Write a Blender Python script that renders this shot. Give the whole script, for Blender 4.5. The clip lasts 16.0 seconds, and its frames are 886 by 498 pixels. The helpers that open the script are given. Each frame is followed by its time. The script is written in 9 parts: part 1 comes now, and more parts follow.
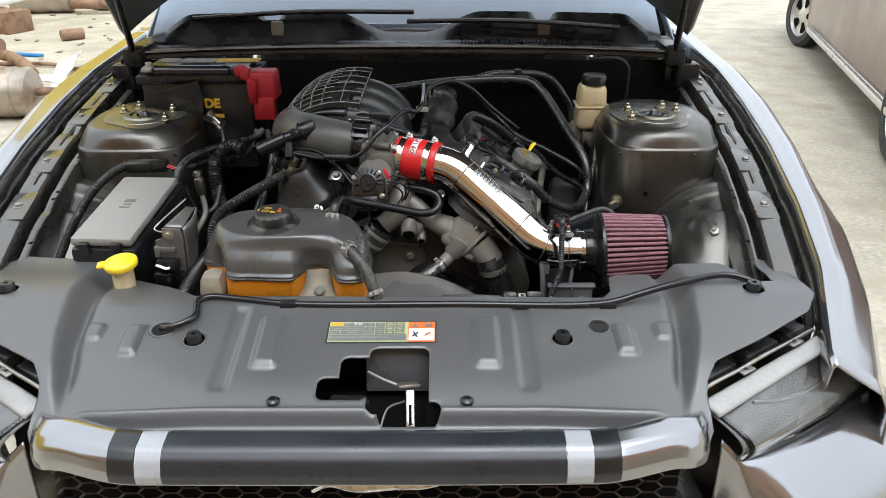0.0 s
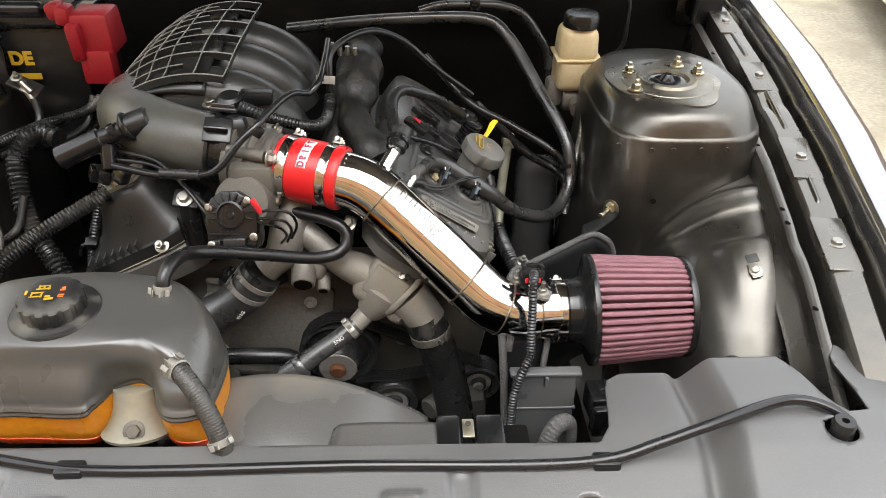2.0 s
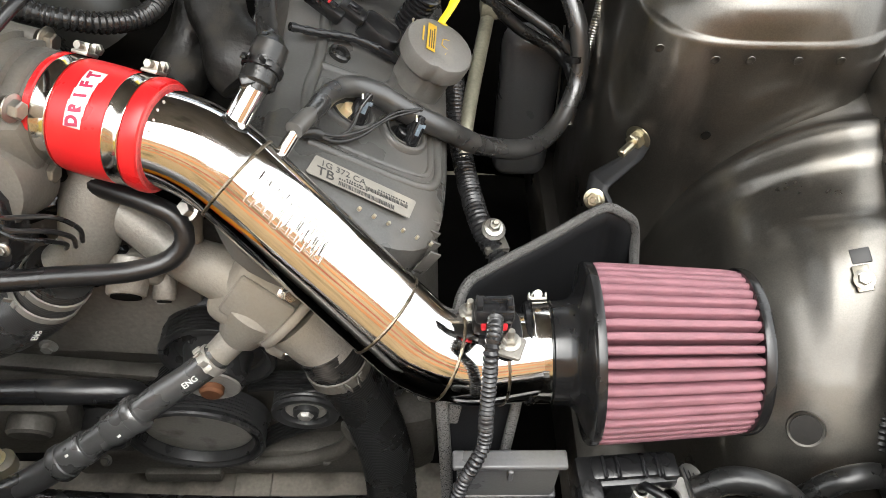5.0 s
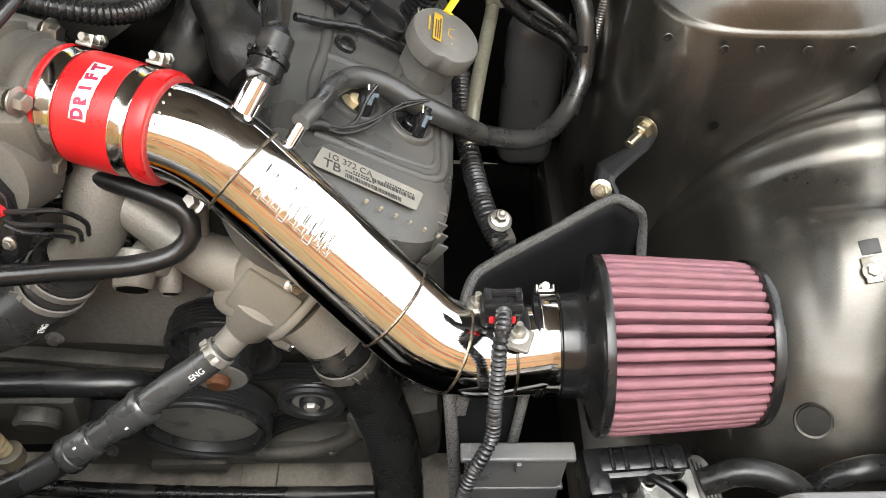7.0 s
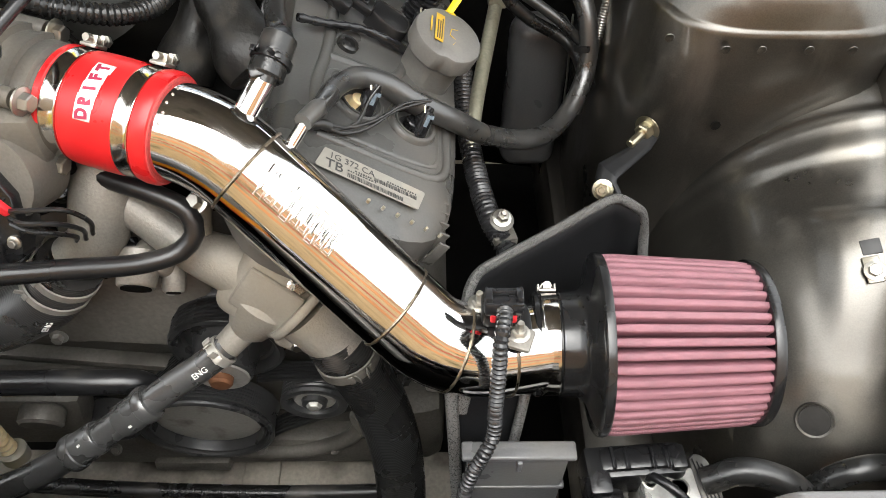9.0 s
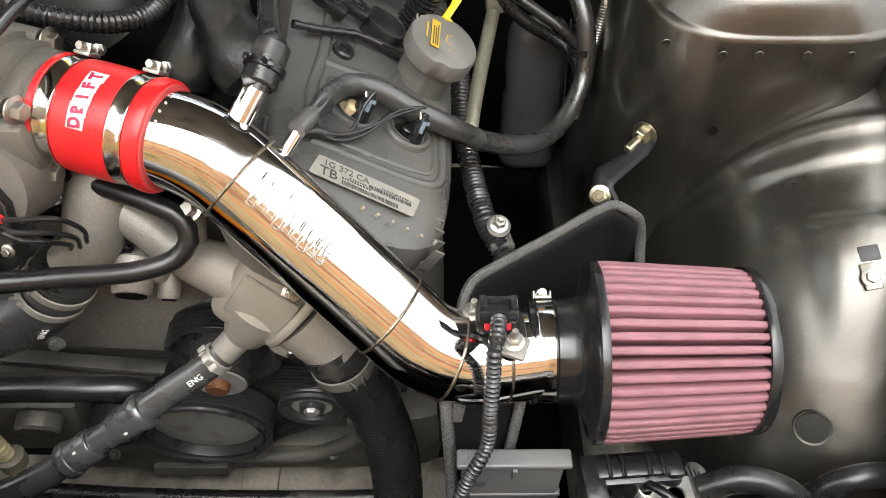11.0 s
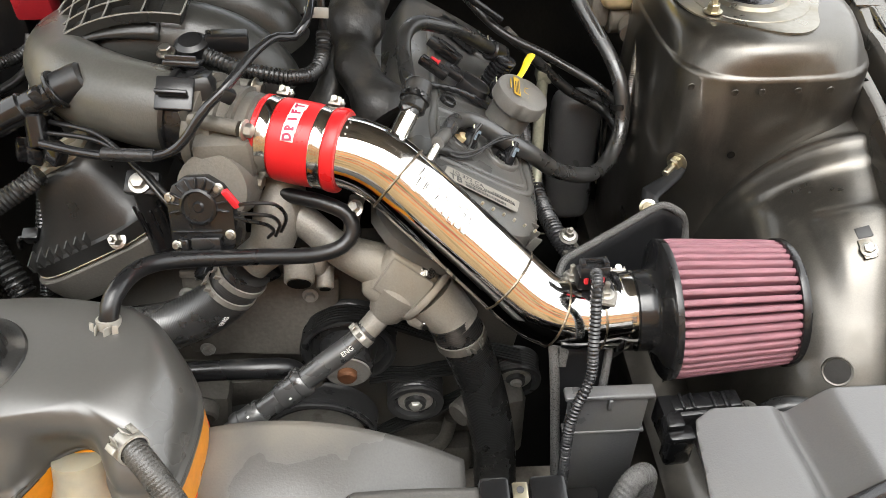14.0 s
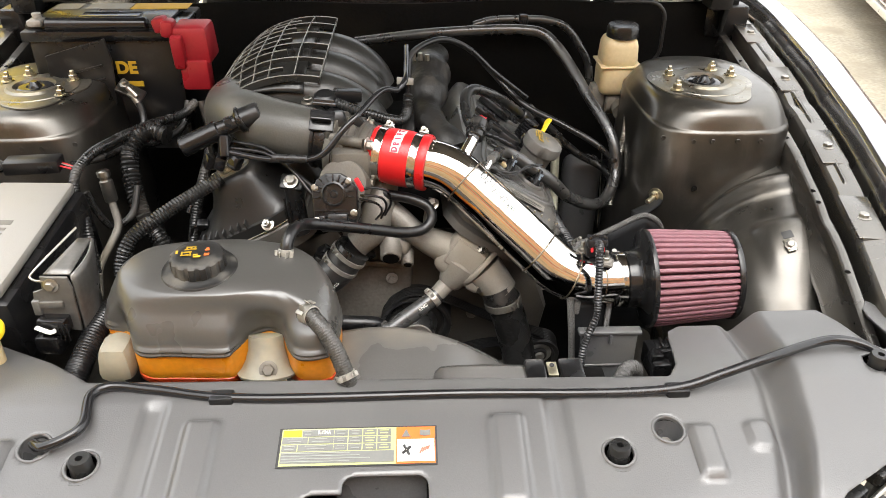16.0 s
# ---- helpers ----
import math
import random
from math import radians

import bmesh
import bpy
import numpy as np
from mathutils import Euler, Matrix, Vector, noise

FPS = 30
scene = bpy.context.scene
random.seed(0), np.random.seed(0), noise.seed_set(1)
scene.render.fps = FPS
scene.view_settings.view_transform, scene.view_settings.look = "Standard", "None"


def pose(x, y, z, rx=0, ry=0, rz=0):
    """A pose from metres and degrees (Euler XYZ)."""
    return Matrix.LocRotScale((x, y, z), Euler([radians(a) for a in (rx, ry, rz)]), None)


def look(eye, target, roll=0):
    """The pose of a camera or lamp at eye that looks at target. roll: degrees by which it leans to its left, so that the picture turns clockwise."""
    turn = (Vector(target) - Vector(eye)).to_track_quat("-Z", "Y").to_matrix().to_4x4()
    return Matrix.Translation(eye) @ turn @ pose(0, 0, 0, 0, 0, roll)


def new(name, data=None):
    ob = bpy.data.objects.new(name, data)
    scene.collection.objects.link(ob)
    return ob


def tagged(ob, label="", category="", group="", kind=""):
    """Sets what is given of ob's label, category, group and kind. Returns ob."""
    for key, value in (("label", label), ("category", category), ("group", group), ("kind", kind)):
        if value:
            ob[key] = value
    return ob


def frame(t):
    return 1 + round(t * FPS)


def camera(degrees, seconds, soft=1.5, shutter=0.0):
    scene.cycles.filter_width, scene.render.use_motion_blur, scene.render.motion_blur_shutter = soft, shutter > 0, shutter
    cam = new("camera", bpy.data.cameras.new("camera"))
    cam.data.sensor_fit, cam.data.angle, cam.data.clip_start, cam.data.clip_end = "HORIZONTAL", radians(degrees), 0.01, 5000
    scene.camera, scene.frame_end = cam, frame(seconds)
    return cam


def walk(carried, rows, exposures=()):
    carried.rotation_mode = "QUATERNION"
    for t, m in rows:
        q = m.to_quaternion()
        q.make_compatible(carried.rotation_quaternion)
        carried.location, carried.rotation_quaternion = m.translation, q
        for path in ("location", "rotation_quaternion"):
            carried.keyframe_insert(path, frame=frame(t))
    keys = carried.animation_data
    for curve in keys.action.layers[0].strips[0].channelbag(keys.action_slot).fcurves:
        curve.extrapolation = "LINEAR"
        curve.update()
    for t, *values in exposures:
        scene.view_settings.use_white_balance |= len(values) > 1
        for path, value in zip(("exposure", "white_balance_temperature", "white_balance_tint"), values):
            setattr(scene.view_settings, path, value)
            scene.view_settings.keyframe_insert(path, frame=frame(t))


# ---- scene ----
cam = camera(60.7, 16.0, 0.5)
# seconds, eye, target, roll
PATH = [
    (0, (0.101, 0.033, 1.432), (0.103, 1.843, 0.581), -0.1),
    (0.5, (0.135, 0.128, 1.428), (0.145, 1.921, 0.541), 0.1),
    (1, (0.146, 0.268, 1.427), (0.175, 2.032, 0.483), 0.2),
    (1.5, (0.165, 0.464, 1.425), (0.22, 2.184, 0.405), 0.5),
    (2, (0.182, 0.624, 1.413), (0.264, 2.283, 0.298), 1.0),
    (2.5, (0.224, 0.77, 1.401), (0.314, 2.344, 0.171), 1.5),
    (3, (0.254, 0.906, 1.367), (0.35, 2.392, 0.031), 2.1),
    (3.5, (0.275, 1.001, 1.339), (0.351, 2.412, -0.077), 2.0),
    (4, (0.28, 1.045, 1.327), (0.339, 2.396, -0.146), 1.9),
    (4.5, (0.283, 1.071, 1.315), (0.339, 2.379, -0.196), 2.0),
    (5, (0.284, 1.081, 1.311), (0.334, 2.369, -0.218), 1.8),
    (7.5, (0.279, 1.086, 1.311), (0.321, 2.348, -0.239), 1.4),
    (8, (0.281, 1.084, 1.31), (0.313, 2.348, -0.239), 1.0),
    (8.5, (0.278, 1.083, 1.312), (0.316, 2.347, -0.238), 1.3),
    (9, (0.281, 1.084, 1.313), (0.317, 2.346, -0.237), 1.3),
    (11.5, (0.291, 1.089, 1.315), (0.308, 2.357, -0.232), 0.5),
    (12, (0.293, 1.087, 1.314), (0.304, 2.373, -0.218), 0.2),
    (12.5, (0.282, 1.07, 1.317), (0.297, 2.385, -0.189), 0.2),
    (13, (0.263, 1.026, 1.333), (0.281, 2.378, -0.141), 0.2),
    (13.5, (0.217, 0.962, 1.348), (0.245, 2.384, -0.057), -0.4),
    (14, (0.166, 0.867, 1.363), (0.224, 2.364, 0.038), -0.7),
    (14.5, (0.122, 0.77, 1.377), (0.201, 2.326, 0.124), -0.3),
    (15, (0.099, 0.668, 1.389), (0.187, 2.279, 0.208), -0.0),
    (15.5, (0.085, 0.563, 1.407), (0.168, 2.223, 0.295), 0.3),
    (16, (0.073, 0.47, 1.42), (0.141, 2.172, 0.371), 0.3),
]
walk(cam, [(t, look(eye, target, roll)) for t, eye, target, roll in PATH],
     [(0.0, 0.62, 5850, 7), (1.0, 0.81, 5980, 8), (1.5, 0.98, 6170, 9), (2.5, 1.37, 6400, 9), (5.0, 1.58, 6400, 8), (12.5, 1.58, 6400, 8), (14.5, 1.53, 6450, 9), (16.0, 1.43, 6500, 10)])

# ---- light ----
world = bpy.data.worlds.new("world")
scene.world = world
world.use_nodes = True
wn = world.node_tree.nodes
sky = wn.new("ShaderNodeTexSky")
sky.sky_type, sky.sun_disc = "NISHITA", False
sky.sun_elevation, sky.sun_rotation = radians(70), radians(170)
sky.air_density, sky.dust_density = 2.0, 10.0
haze = wn.new("ShaderNodeHueSaturation")
haze.inputs["Saturation"].default_value = 0.22
world.node_tree.links.new(sky.outputs[0], haze.inputs["Color"])
cloud = wn.new("ShaderNodeMix")  # thin even cloud over the whole sky
cloud.data_type = "RGBA"
cloud.inputs["Factor"].default_value = 0.6
cloud.inputs["B"].default_value = (9.5, 9.5, 9.5, 1)
world.node_tree.links.new(haze.outputs[0], cloud.inputs["A"])
world.node_tree.links.new(cloud.outputs["Result"], wn["Background"].inputs[0])
wn["Background"].inputs[1].default_value = 0.15
sun = new("sun", bpy.data.lights.new("sun", "SUN"))
sun.data.energy, sun.data.angle, sun.data.color = 0.95, radians(60), (1.0, 0.975, 0.94)
sun.matrix_world = look((0.3, -1.5, 3.2), (0, 0, 0))


# ---- materials ----
def mat(name, color, rough=0.5, metal=0.0, var=0.25, scale=9.0, grain=140.0, bump=0.15, coat=0.0,
        dirt=None, dirt_amount=0.0, dirt_scale=6.0, trans=0.0, sss=0.0, rvar=0.12, ior=1.5, bdist=0.001, spec=0.5):
    """A surface with broad blotches, fine grain, uneven gloss, relief and, if asked, patches of dirt."""
    m = bpy.data.materials.new(name)
    m.use_nodes = True
    n, l = m.node_tree.nodes, m.node_tree.links
    b = n["Principled BSDF"]
    geo = n.new("ShaderNodeNewGeometry")

    def noise_node(s, detail=4.0):
        t = n.new("ShaderNodeTexNoise")
        t.inputs["Scale"].default_value, t.inputs["Detail"].default_value = s, detail
        l.new(geo.outputs["Position"], t.inputs["Vector"])
        return t

    broad, fine = noise_node(scale), noise_node(grain, 3.0)
    both = n.new("ShaderNodeMath")
    both.operation = "MULTIPLY_ADD"
    both.inputs[1].default_value = 0.5
    l.new(fine.outputs["Fac"], both.inputs[0])
    half = n.new("ShaderNodeMath")
    half.operation = "MULTIPLY"
    half.inputs[1].default_value = 0.5
    l.new(broad.outputs["Fac"], half.inputs[0])
    l.new(half.outputs[0], both.inputs[2])
    ramp = n.new("ShaderNodeMapRange")
    ramp.inputs["From Min"].default_value, ramp.inputs["From Max"].default_value = 0.3, 0.7
    ramp.inputs["To Min"].default_value, ramp.inputs["To Max"].default_value = 1 - var, 1 + var
    l.new(both.outputs[0], ramp.inputs["Value"])
    tint = n.new("ShaderNodeMix")
    tint.data_type, tint.blend_type = "RGBA", "MULTIPLY"
    tint.inputs["Factor"].default_value = 1.0
    tint.inputs["A"].default_value = (*color, 1)
    l.new(ramp.outputs[0], tint.inputs["B"])
    out = tint.outputs["Result"]
    rough_out = n.new("ShaderNodeMapRange")
    rough_out.inputs["From Min"].default_value, rough_out.inputs["From Max"].default_value = 0.3, 0.7
    rough_out.inputs["To Min"].default_value = max(0.02, rough - rvar)
    rough_out.inputs["To Max"].default_value = min(1.0, rough + rvar)
    l.new(broad.outputs["Fac"], rough_out.inputs["Value"])
    if dirt:
        patch = noise_node(dirt_scale, 8.0)
        cut = n.new("ShaderNodeMapRange")
        cut.inputs["From Min"].default_value = 0.62 - 0.3 * dirt_amount
        cut.inputs["From Max"].default_value = 0.80 - 0.2 * dirt_amount
        l.new(patch.outputs["Fac"], cut.inputs["Value"])
        mixer = n.new("ShaderNodeMix")
        mixer.data_type = "RGBA"
        l.new(cut.outputs[0], mixer.inputs["Factor"])
        l.new(out, mixer.inputs["A"])
        mixer.inputs["B"].default_value = (*dirt, 1)
        out = mixer.outputs["Result"]
        rr = n.new("ShaderNodeMath")
        rr.operation = "MULTIPLY_ADD"
        l.new(cut.outputs[0], rr.inputs[0])
        rr.inputs[1].default_value = 0.3
        rr.use_clamp = True
        l.new(rough_out.outputs[0], rr.inputs[2])
        l.new(rr.outputs[0], b.inputs["Roughness"])
    else:
        l.new(rough_out.outputs[0], b.inputs["Roughness"])
    l.new(out, b.inputs["Base Color"])
    if bump:
        bm_node = n.new("ShaderNodeBump")
        bm_node.inputs["Strength"].default_value, bm_node.inputs["Distance"].default_value = bump, bdist
        l.new(fine.outputs["Fac"], bm_node.inputs["Height"])
        l.new(bm_node.outputs[0], b.inputs["Normal"])
    b.inputs["Metallic"].default_value = metal
    b.inputs["Specular IOR Level"].default_value = spec
    b.inputs["Coat Weight"].default_value = coat
    b.inputs["Coat Roughness"].default_value = 0.06
    b.inputs["Transmission Weight"].default_value = trans
    b.inputs["IOR"].default_value = ior
    if sss:
        b.inputs["Subsurface Weight"].default_value = sss
        b.inputs["Subsurface Radius"].default_value = (0.02, 0.012, 0.006)
        b.inputs["Subsurface Scale"].default_value = 0.5
    return m


SHIELD = mat("shield_paint", (0.0075, 0.0077, 0.0085), 0.5, var=0.2, scale=12, grain=400, bump=0.15, spec=0.3)
DARKHOLE = mat("dark_brown_recess", (0.013, 0.011, 0.009), 0.6, 0.2, var=0.4, scale=60, bump=0.3)
BRAID = mat("woven_sleeve", (0.080, 0.078, 0.075), 0.32, var=0.9, scale=800, grain=2200, bump=0.9)
LEADGREY = mat("lead_conduit", (0.020, 0.020, 0.021), 0.26, var=0.2, scale=40, grain=300, bump=0.1)
DUCTGREY = mat("duct_plastic", (0.080, 0.080, 0.082), 0.34, var=0.2, scale=12, grain=400, bump=0.2, dirt=(0.11, 0.105, 0.095), dirt_amount=0.25, dirt_scale=10)
COVER = mat("cover_plastic", (0.079, 0.0778, 0.0768), 0.36, var=0.12, scale=5, grain=600, bump=0.22, dirt=(0.085, 0.083, 0.078), dirt_amount=0.25, dirt_scale=4, spec=1.0, rvar=0.05)
PLASTIC = mat("black_plastic", (0.008, 0.008, 0.0085), 0.30, var=0.3, scale=14, grain=300, bump=0.15, dirt=(0.05, 0.045, 0.039), dirt_amount=0.10, dirt_scale=14)
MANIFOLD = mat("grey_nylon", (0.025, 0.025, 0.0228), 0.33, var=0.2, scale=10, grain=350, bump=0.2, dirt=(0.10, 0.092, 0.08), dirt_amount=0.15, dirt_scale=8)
# pale colour paints the gloss highlight along the rib edges
RIBGLINT = mat("rib_edge_highlight", (0.16, 0.155, 0.14), 0.30, var=0.25, scale=25, grain=300, bump=0.15)
# plastic of the left cover, darker than VALVE on the right one
VALVEDARK = mat("darker_valve_cover_plastic", (0.014, 0.0138, 0.0132), 0.34, var=0.25, scale=14, grain=400, bump=0.15, dirt=(0.075, 0.068, 0.058), dirt_amount=0.2, dirt_scale=9)
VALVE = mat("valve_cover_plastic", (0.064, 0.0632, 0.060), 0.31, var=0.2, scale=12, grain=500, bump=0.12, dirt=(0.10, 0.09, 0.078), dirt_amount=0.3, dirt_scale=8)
BEIGE = mat("beige_reflector", (0.17, 0.162, 0.15), 0.25, 0.3, var=0.08, bump=0.02, coat=0.3)
PALEGREY = mat("pale_grey_plastic", (0.34, 0.335, 0.32), 0.4, var=0.12, bump=0.08, dirt=(0.22, 0.21, 0.19), dirt_amount=0.3)
TANK = mat("tank_black", (0.052, 0.0503, 0.0465), 0.31, spec=0.9, var=0.10, scale=6, grain=300, bump=0.05)
CAPGREY = mat("worn_cap_plastic", (0.014, 0.0137, 0.0132), 0.42, var=0.2, scale=30, grain=500, bump=0.2, dirt=(0.09, 0.083, 0.07), dirt_amount=0.3, dirt_scale=30)
CAPDUST = mat("dusty_oil_cap", (0.125, 0.120, 0.110), 0.42, var=0.15, scale=30, grain=500, bump=0.15, dirt=(0.19, 0.18, 0.16), dirt_amount=0.25, dirt_scale=30)
NECKDUST = mat("dusty_nylon", (0.060, 0.059, 0.053), 0.36, var=0.2, scale=10, grain=350, bump=0.2, dirt=(0.12, 0.113, 0.10), dirt_amount=0.3, dirt_scale=8)
CLAMP = mat("dusty_clamp", (0.36, 0.345, 0.31), 0.42, 0.55, var=0.2, scale=40, bump=0.15)
SLEEVE = mat("dusty_sleeve", (0.042, 0.040, 0.036), 0.30, var=0.35, scale=90, grain=900, bump=0.5)
PULLEY = mat("pulley_steel", (0.036, 0.036, 0.0365), 0.34, 0.2, var=0.2, scale=30, grain=300, bump=0.1)
MODBLACK = mat("module_plastic", (0.020, 0.020, 0.021), 0.30, var=0.2, scale=12, grain=400, bump=0.15, dirt=(0.06, 0.057, 0.05), dirt_amount=0.15, dirt_scale=12)
# grey nylon darkened for the shade inside the manifold's cells
CELLSHADE = mat("shaded_cell_nylon", (0.011, 0.0108, 0.0098), 0.34, var=0.4, scale=14, grain=350, bump=0.2)
RELAYSTEEL = mat("dull_bracket_steel", (0.20, 0.195, 0.185), 0.36, 0.7, var=0.2, scale=25, bump=0.1, dirt=(0.16, 0.15, 0.13), dirt_amount=0.3, dirt_scale=12)
PANELGREY = mat("dusty_panel", (0.165, 0.153, 0.134), 0.55, 0.1, var=0.3, scale=14, grain=200, bump=0.35, dirt=(0.10, 0.088, 0.072), dirt_amount=0.35, dirt_scale=9)
GRIME = mat("grimy_casting", (0.10, 0.093, 0.081), 0.5, 0.3, var=0.3, scale=22, grain=300, bump=0.4, dirt=(0.035, 0.031, 0.026), dirt_amount=0.4, dirt_scale=12)
# bay paint made lighter: the light on the rail's upward faces is painted in
RAILLIT = mat("rail_paint_lit", (0.155, 0.147, 0.133), 0.27, 0.85, var=0.18, scale=9, grain=600, bump=0.06, coat=0.4, dirt=(0.22, 0.20, 0.17), dirt_amount=0.2, dirt_scale=9)
STRIKER = mat("worn_striker_steel", (0.33, 0.32, 0.305), 0.2, 1.0, var=0.35, scale=60, grain=300, bump=0.1, dirt=(0.10, 0.09, 0.075), dirt_amount=0.3, dirt_scale=50)
RUBBER = mat("rubber", (0.014, 0.014, 0.0138), 0.28, var=0.3, scale=25, grain=250, bump=0.2, dirt=(0.10, 0.09, 0.08), dirt_amount=0.2, dirt_scale=14)
HOSEGREY = mat("worn_hose_rubber", spec=1.0, color=(0.028, 0.0276, 0.027), rough=0.30, var=0.2, scale=25, grain=350, bump=0.12, dirt=(0.075, 0.070, 0.062), dirt_amount=0.12, dirt_scale=18)
HOSEPALE = mat("grey_coolant_hose", (0.044, 0.0436, 0.0428), 0.29, spec=1.0, var=0.2, scale=25, grain=350, bump=0.12, dirt=(0.10, 0.094, 0.085), dirt_amount=0.12, dirt_scale=18)
RUBBER_GLOSS = mat("filter_rubber", (0.011, 0.011, 0.0115), 0.25, var=0.2, scale=25, grain=250, bump=0.05)
PAINT = mat("grey_metallic_paint", (0.37, 0.365, 0.375), 0.19, 0.92, var=0.10, scale=4, grain=900, bump=0.03, coat=0.7, rvar=0.05)
BAYPAINT = mat("bay_paint", (0.108, 0.101, 0.090), 0.35, 0.9, var=0.22, scale=9, grain=700, bump=0.05, coat=0.35, rvar=0.10, dirt=(0.20, 0.18, 0.15), dirt_amount=0.12, dirt_scale=7)


def scuffs(m, tone, amount):
    """Faint wipe marks and dust runs, longer than wide, that dull the paint."""
    n, l = m.node_tree.nodes, m.node_tree.links
    b = n["Principled BSDF"]
    geo = n.new("ShaderNodeNewGeometry")
    total = None
    for stretch, size, low in (((1.0, 1.0, 0.16), 34.0, 0.56), ((0.25, 1.0, 1.0), 60.0, 0.60), ((1.0, 1.0, 1.0), 16.0, 0.57)):
        way, noise, edge = n.new("ShaderNodeMapping"), n.new("ShaderNodeTexNoise"), n.new("ShaderNodeMapRange")
        way.inputs["Scale"].default_value = stretch
        way.inputs["Rotation"].default_value = (0.0, 0.5 * (1 - stretch[2]), 0.3)
        l.new(geo.outputs["Position"], way.inputs["Vector"])
        l.new(way.outputs[0], noise.inputs["Vector"])
        noise.inputs["Scale"].default_value, noise.inputs["Detail"].default_value = size, 7.0
        noise.inputs["Roughness"].default_value = 0.62
        edge.inputs["From Min"].default_value, edge.inputs["From Max"].default_value = low, low + 0.14
        l.new(noise.outputs["Fac"], edge.inputs["Value"])
        if total:
            joined = n.new("ShaderNodeMath")
            joined.operation, joined.use_clamp = "ADD", True
            l.new(total, joined.inputs[0])
            l.new(edge.outputs[0], joined.inputs[1])
            total = joined.outputs[0]
        else:
            total = edge.outputs[0]
    level, mixer, gloss = n.new("ShaderNodeMath"), n.new("ShaderNodeMix"), n.new("ShaderNodeMath")
    level.operation = "MULTIPLY"
    level.inputs[1].default_value = amount
    l.new(total, level.inputs[0])
    mixer.data_type = "RGBA"
    l.new(level.outputs[0], mixer.inputs["Factor"])
    l.new(b.inputs["Base Color"].links[0].from_socket, mixer.inputs["A"])
    mixer.inputs["B"].default_value = (*tone, 1)
    l.new(mixer.outputs["Result"], b.inputs["Base Color"])
    gloss.operation, gloss.use_clamp = "MULTIPLY_ADD", True
    gloss.inputs[1].default_value = 0.35 * amount
    l.new(total, gloss.inputs[0])
    l.new(b.inputs["Roughness"].links[0].from_socket, gloss.inputs[2])
    l.new(gloss.outputs[0], b.inputs["Roughness"])


scuffs(BAYPAINT, (0.185, 0.172, 0.150), 0.35)
STRIPE_D = mat("dark_stripe", (0.010, 0.0105, 0.012), 0.32, var=0.1, coat=0.4, bump=0.02)
CHARCOAL = mat("charcoal_stripe", (0.017, 0.0195, 0.025), 0.34, var=0.1, coat=0.3, bump=0.02)
STRIPE_W = mat("pale_stripe", (0.33, 0.34, 0.36), 0.30, var=0.05, coat=0.5, bump=0.02)
CHROME = mat("polished_tube", (0.80, 0.785, 0.765), 0.045, 1.0, var=0.05, scale=30, rvar=0.02, grain=60, bump=0.012, bdist=0.002)


def polish_reflection_streaks(m, along, tone):
    """Fine polishing lines along one direction, in gloss and relief; their tint paints in reflected streaks."""
    n, l = m.node_tree.nodes, m.node_tree.links
    b = n["Principled BSDF"]
    along = Vector(along).normalized()
    side = along.cross(Vector((0, 0, 1))).normalized()
    over = side.cross(along)
    geo, join, noise = n.new("ShaderNodeNewGeometry"), n.new("ShaderNodeCombineXYZ"), n.new("ShaderNodeTexNoise")
    for k, (d, s) in enumerate(((side, 95.0), (over, 95.0), (along, 4.0))):
        dot = n.new("ShaderNodeVectorMath")
        dot.operation = "DOT_PRODUCT"
        dot.inputs[1].default_value = d * s
        l.new(geo.outputs["Position"], dot.inputs[0])
        l.new(dot.outputs["Value"], join.inputs[k])
    noise.inputs["Scale"].default_value, noise.inputs["Detail"].default_value = 1.0, 5.0
    l.new(join.outputs[0], noise.inputs["Vector"])
    cut, mixer = n.new("ShaderNodeMapRange"), n.new("ShaderNodeMix")
    cut.inputs["From Min"].default_value, cut.inputs["From Max"].default_value = 0.52, 0.70
    l.new(noise.outputs["Fac"], cut.inputs["Value"])
    mixer.data_type = "RGBA"
    l.new(cut.outputs[0], mixer.inputs["Factor"])
    l.new(b.inputs["Base Color"].links[0].from_socket, mixer.inputs["A"])
    mixer.inputs["B"].default_value = (*tone, 1)
    l.new(mixer.outputs["Result"], b.inputs["Base Color"])
    gloss = n.new("ShaderNodeMapRange")
    gloss.inputs["To Min"].default_value, gloss.inputs["To Max"].default_value = 0.055, 0.16
    l.new(cut.outputs[0], gloss.inputs["Value"])
    l.new(gloss.outputs[0], b.inputs["Roughness"])
    relief = n.new("ShaderNodeBump")
    relief.inputs["Strength"].default_value, relief.inputs["Distance"].default_value = 0.16, 0.0008
    l.new(noise.outputs["Fac"], relief.inputs["Height"])
    l.new(relief.outputs[0], b.inputs["Normal"])


polish_reflection_streaks(CHROME, (0.72, -0.40, -0.57), (0.66, 0.635, 0.60))
BELT = mat("belt_rubber", (0.011, 0.011, 0.0115), 0.40, var=0.3, scale=60, grain=400, bump=0.2)
DUSTMETAL = mat("dusty_pressed_steel", (0.34, 0.326, 0.30), 0.45, 0.35, var=0.15, scale=25, grain=300, bump=0.15, dirt=(0.13, 0.12, 0.10), dirt_amount=0.25, dirt_scale=30)
PLUGSHEEN = mat("plug_reflection_blue", (0.16, 0.20, 0.24), 0.3, var=0.3, scale=200, bump=0.05)
BANDSTEEL = mat("polished_band", (0.62, 0.60, 0.56), 0.12, 1.0, var=0.1, scale=30, bump=0.03, rvar=0.04)
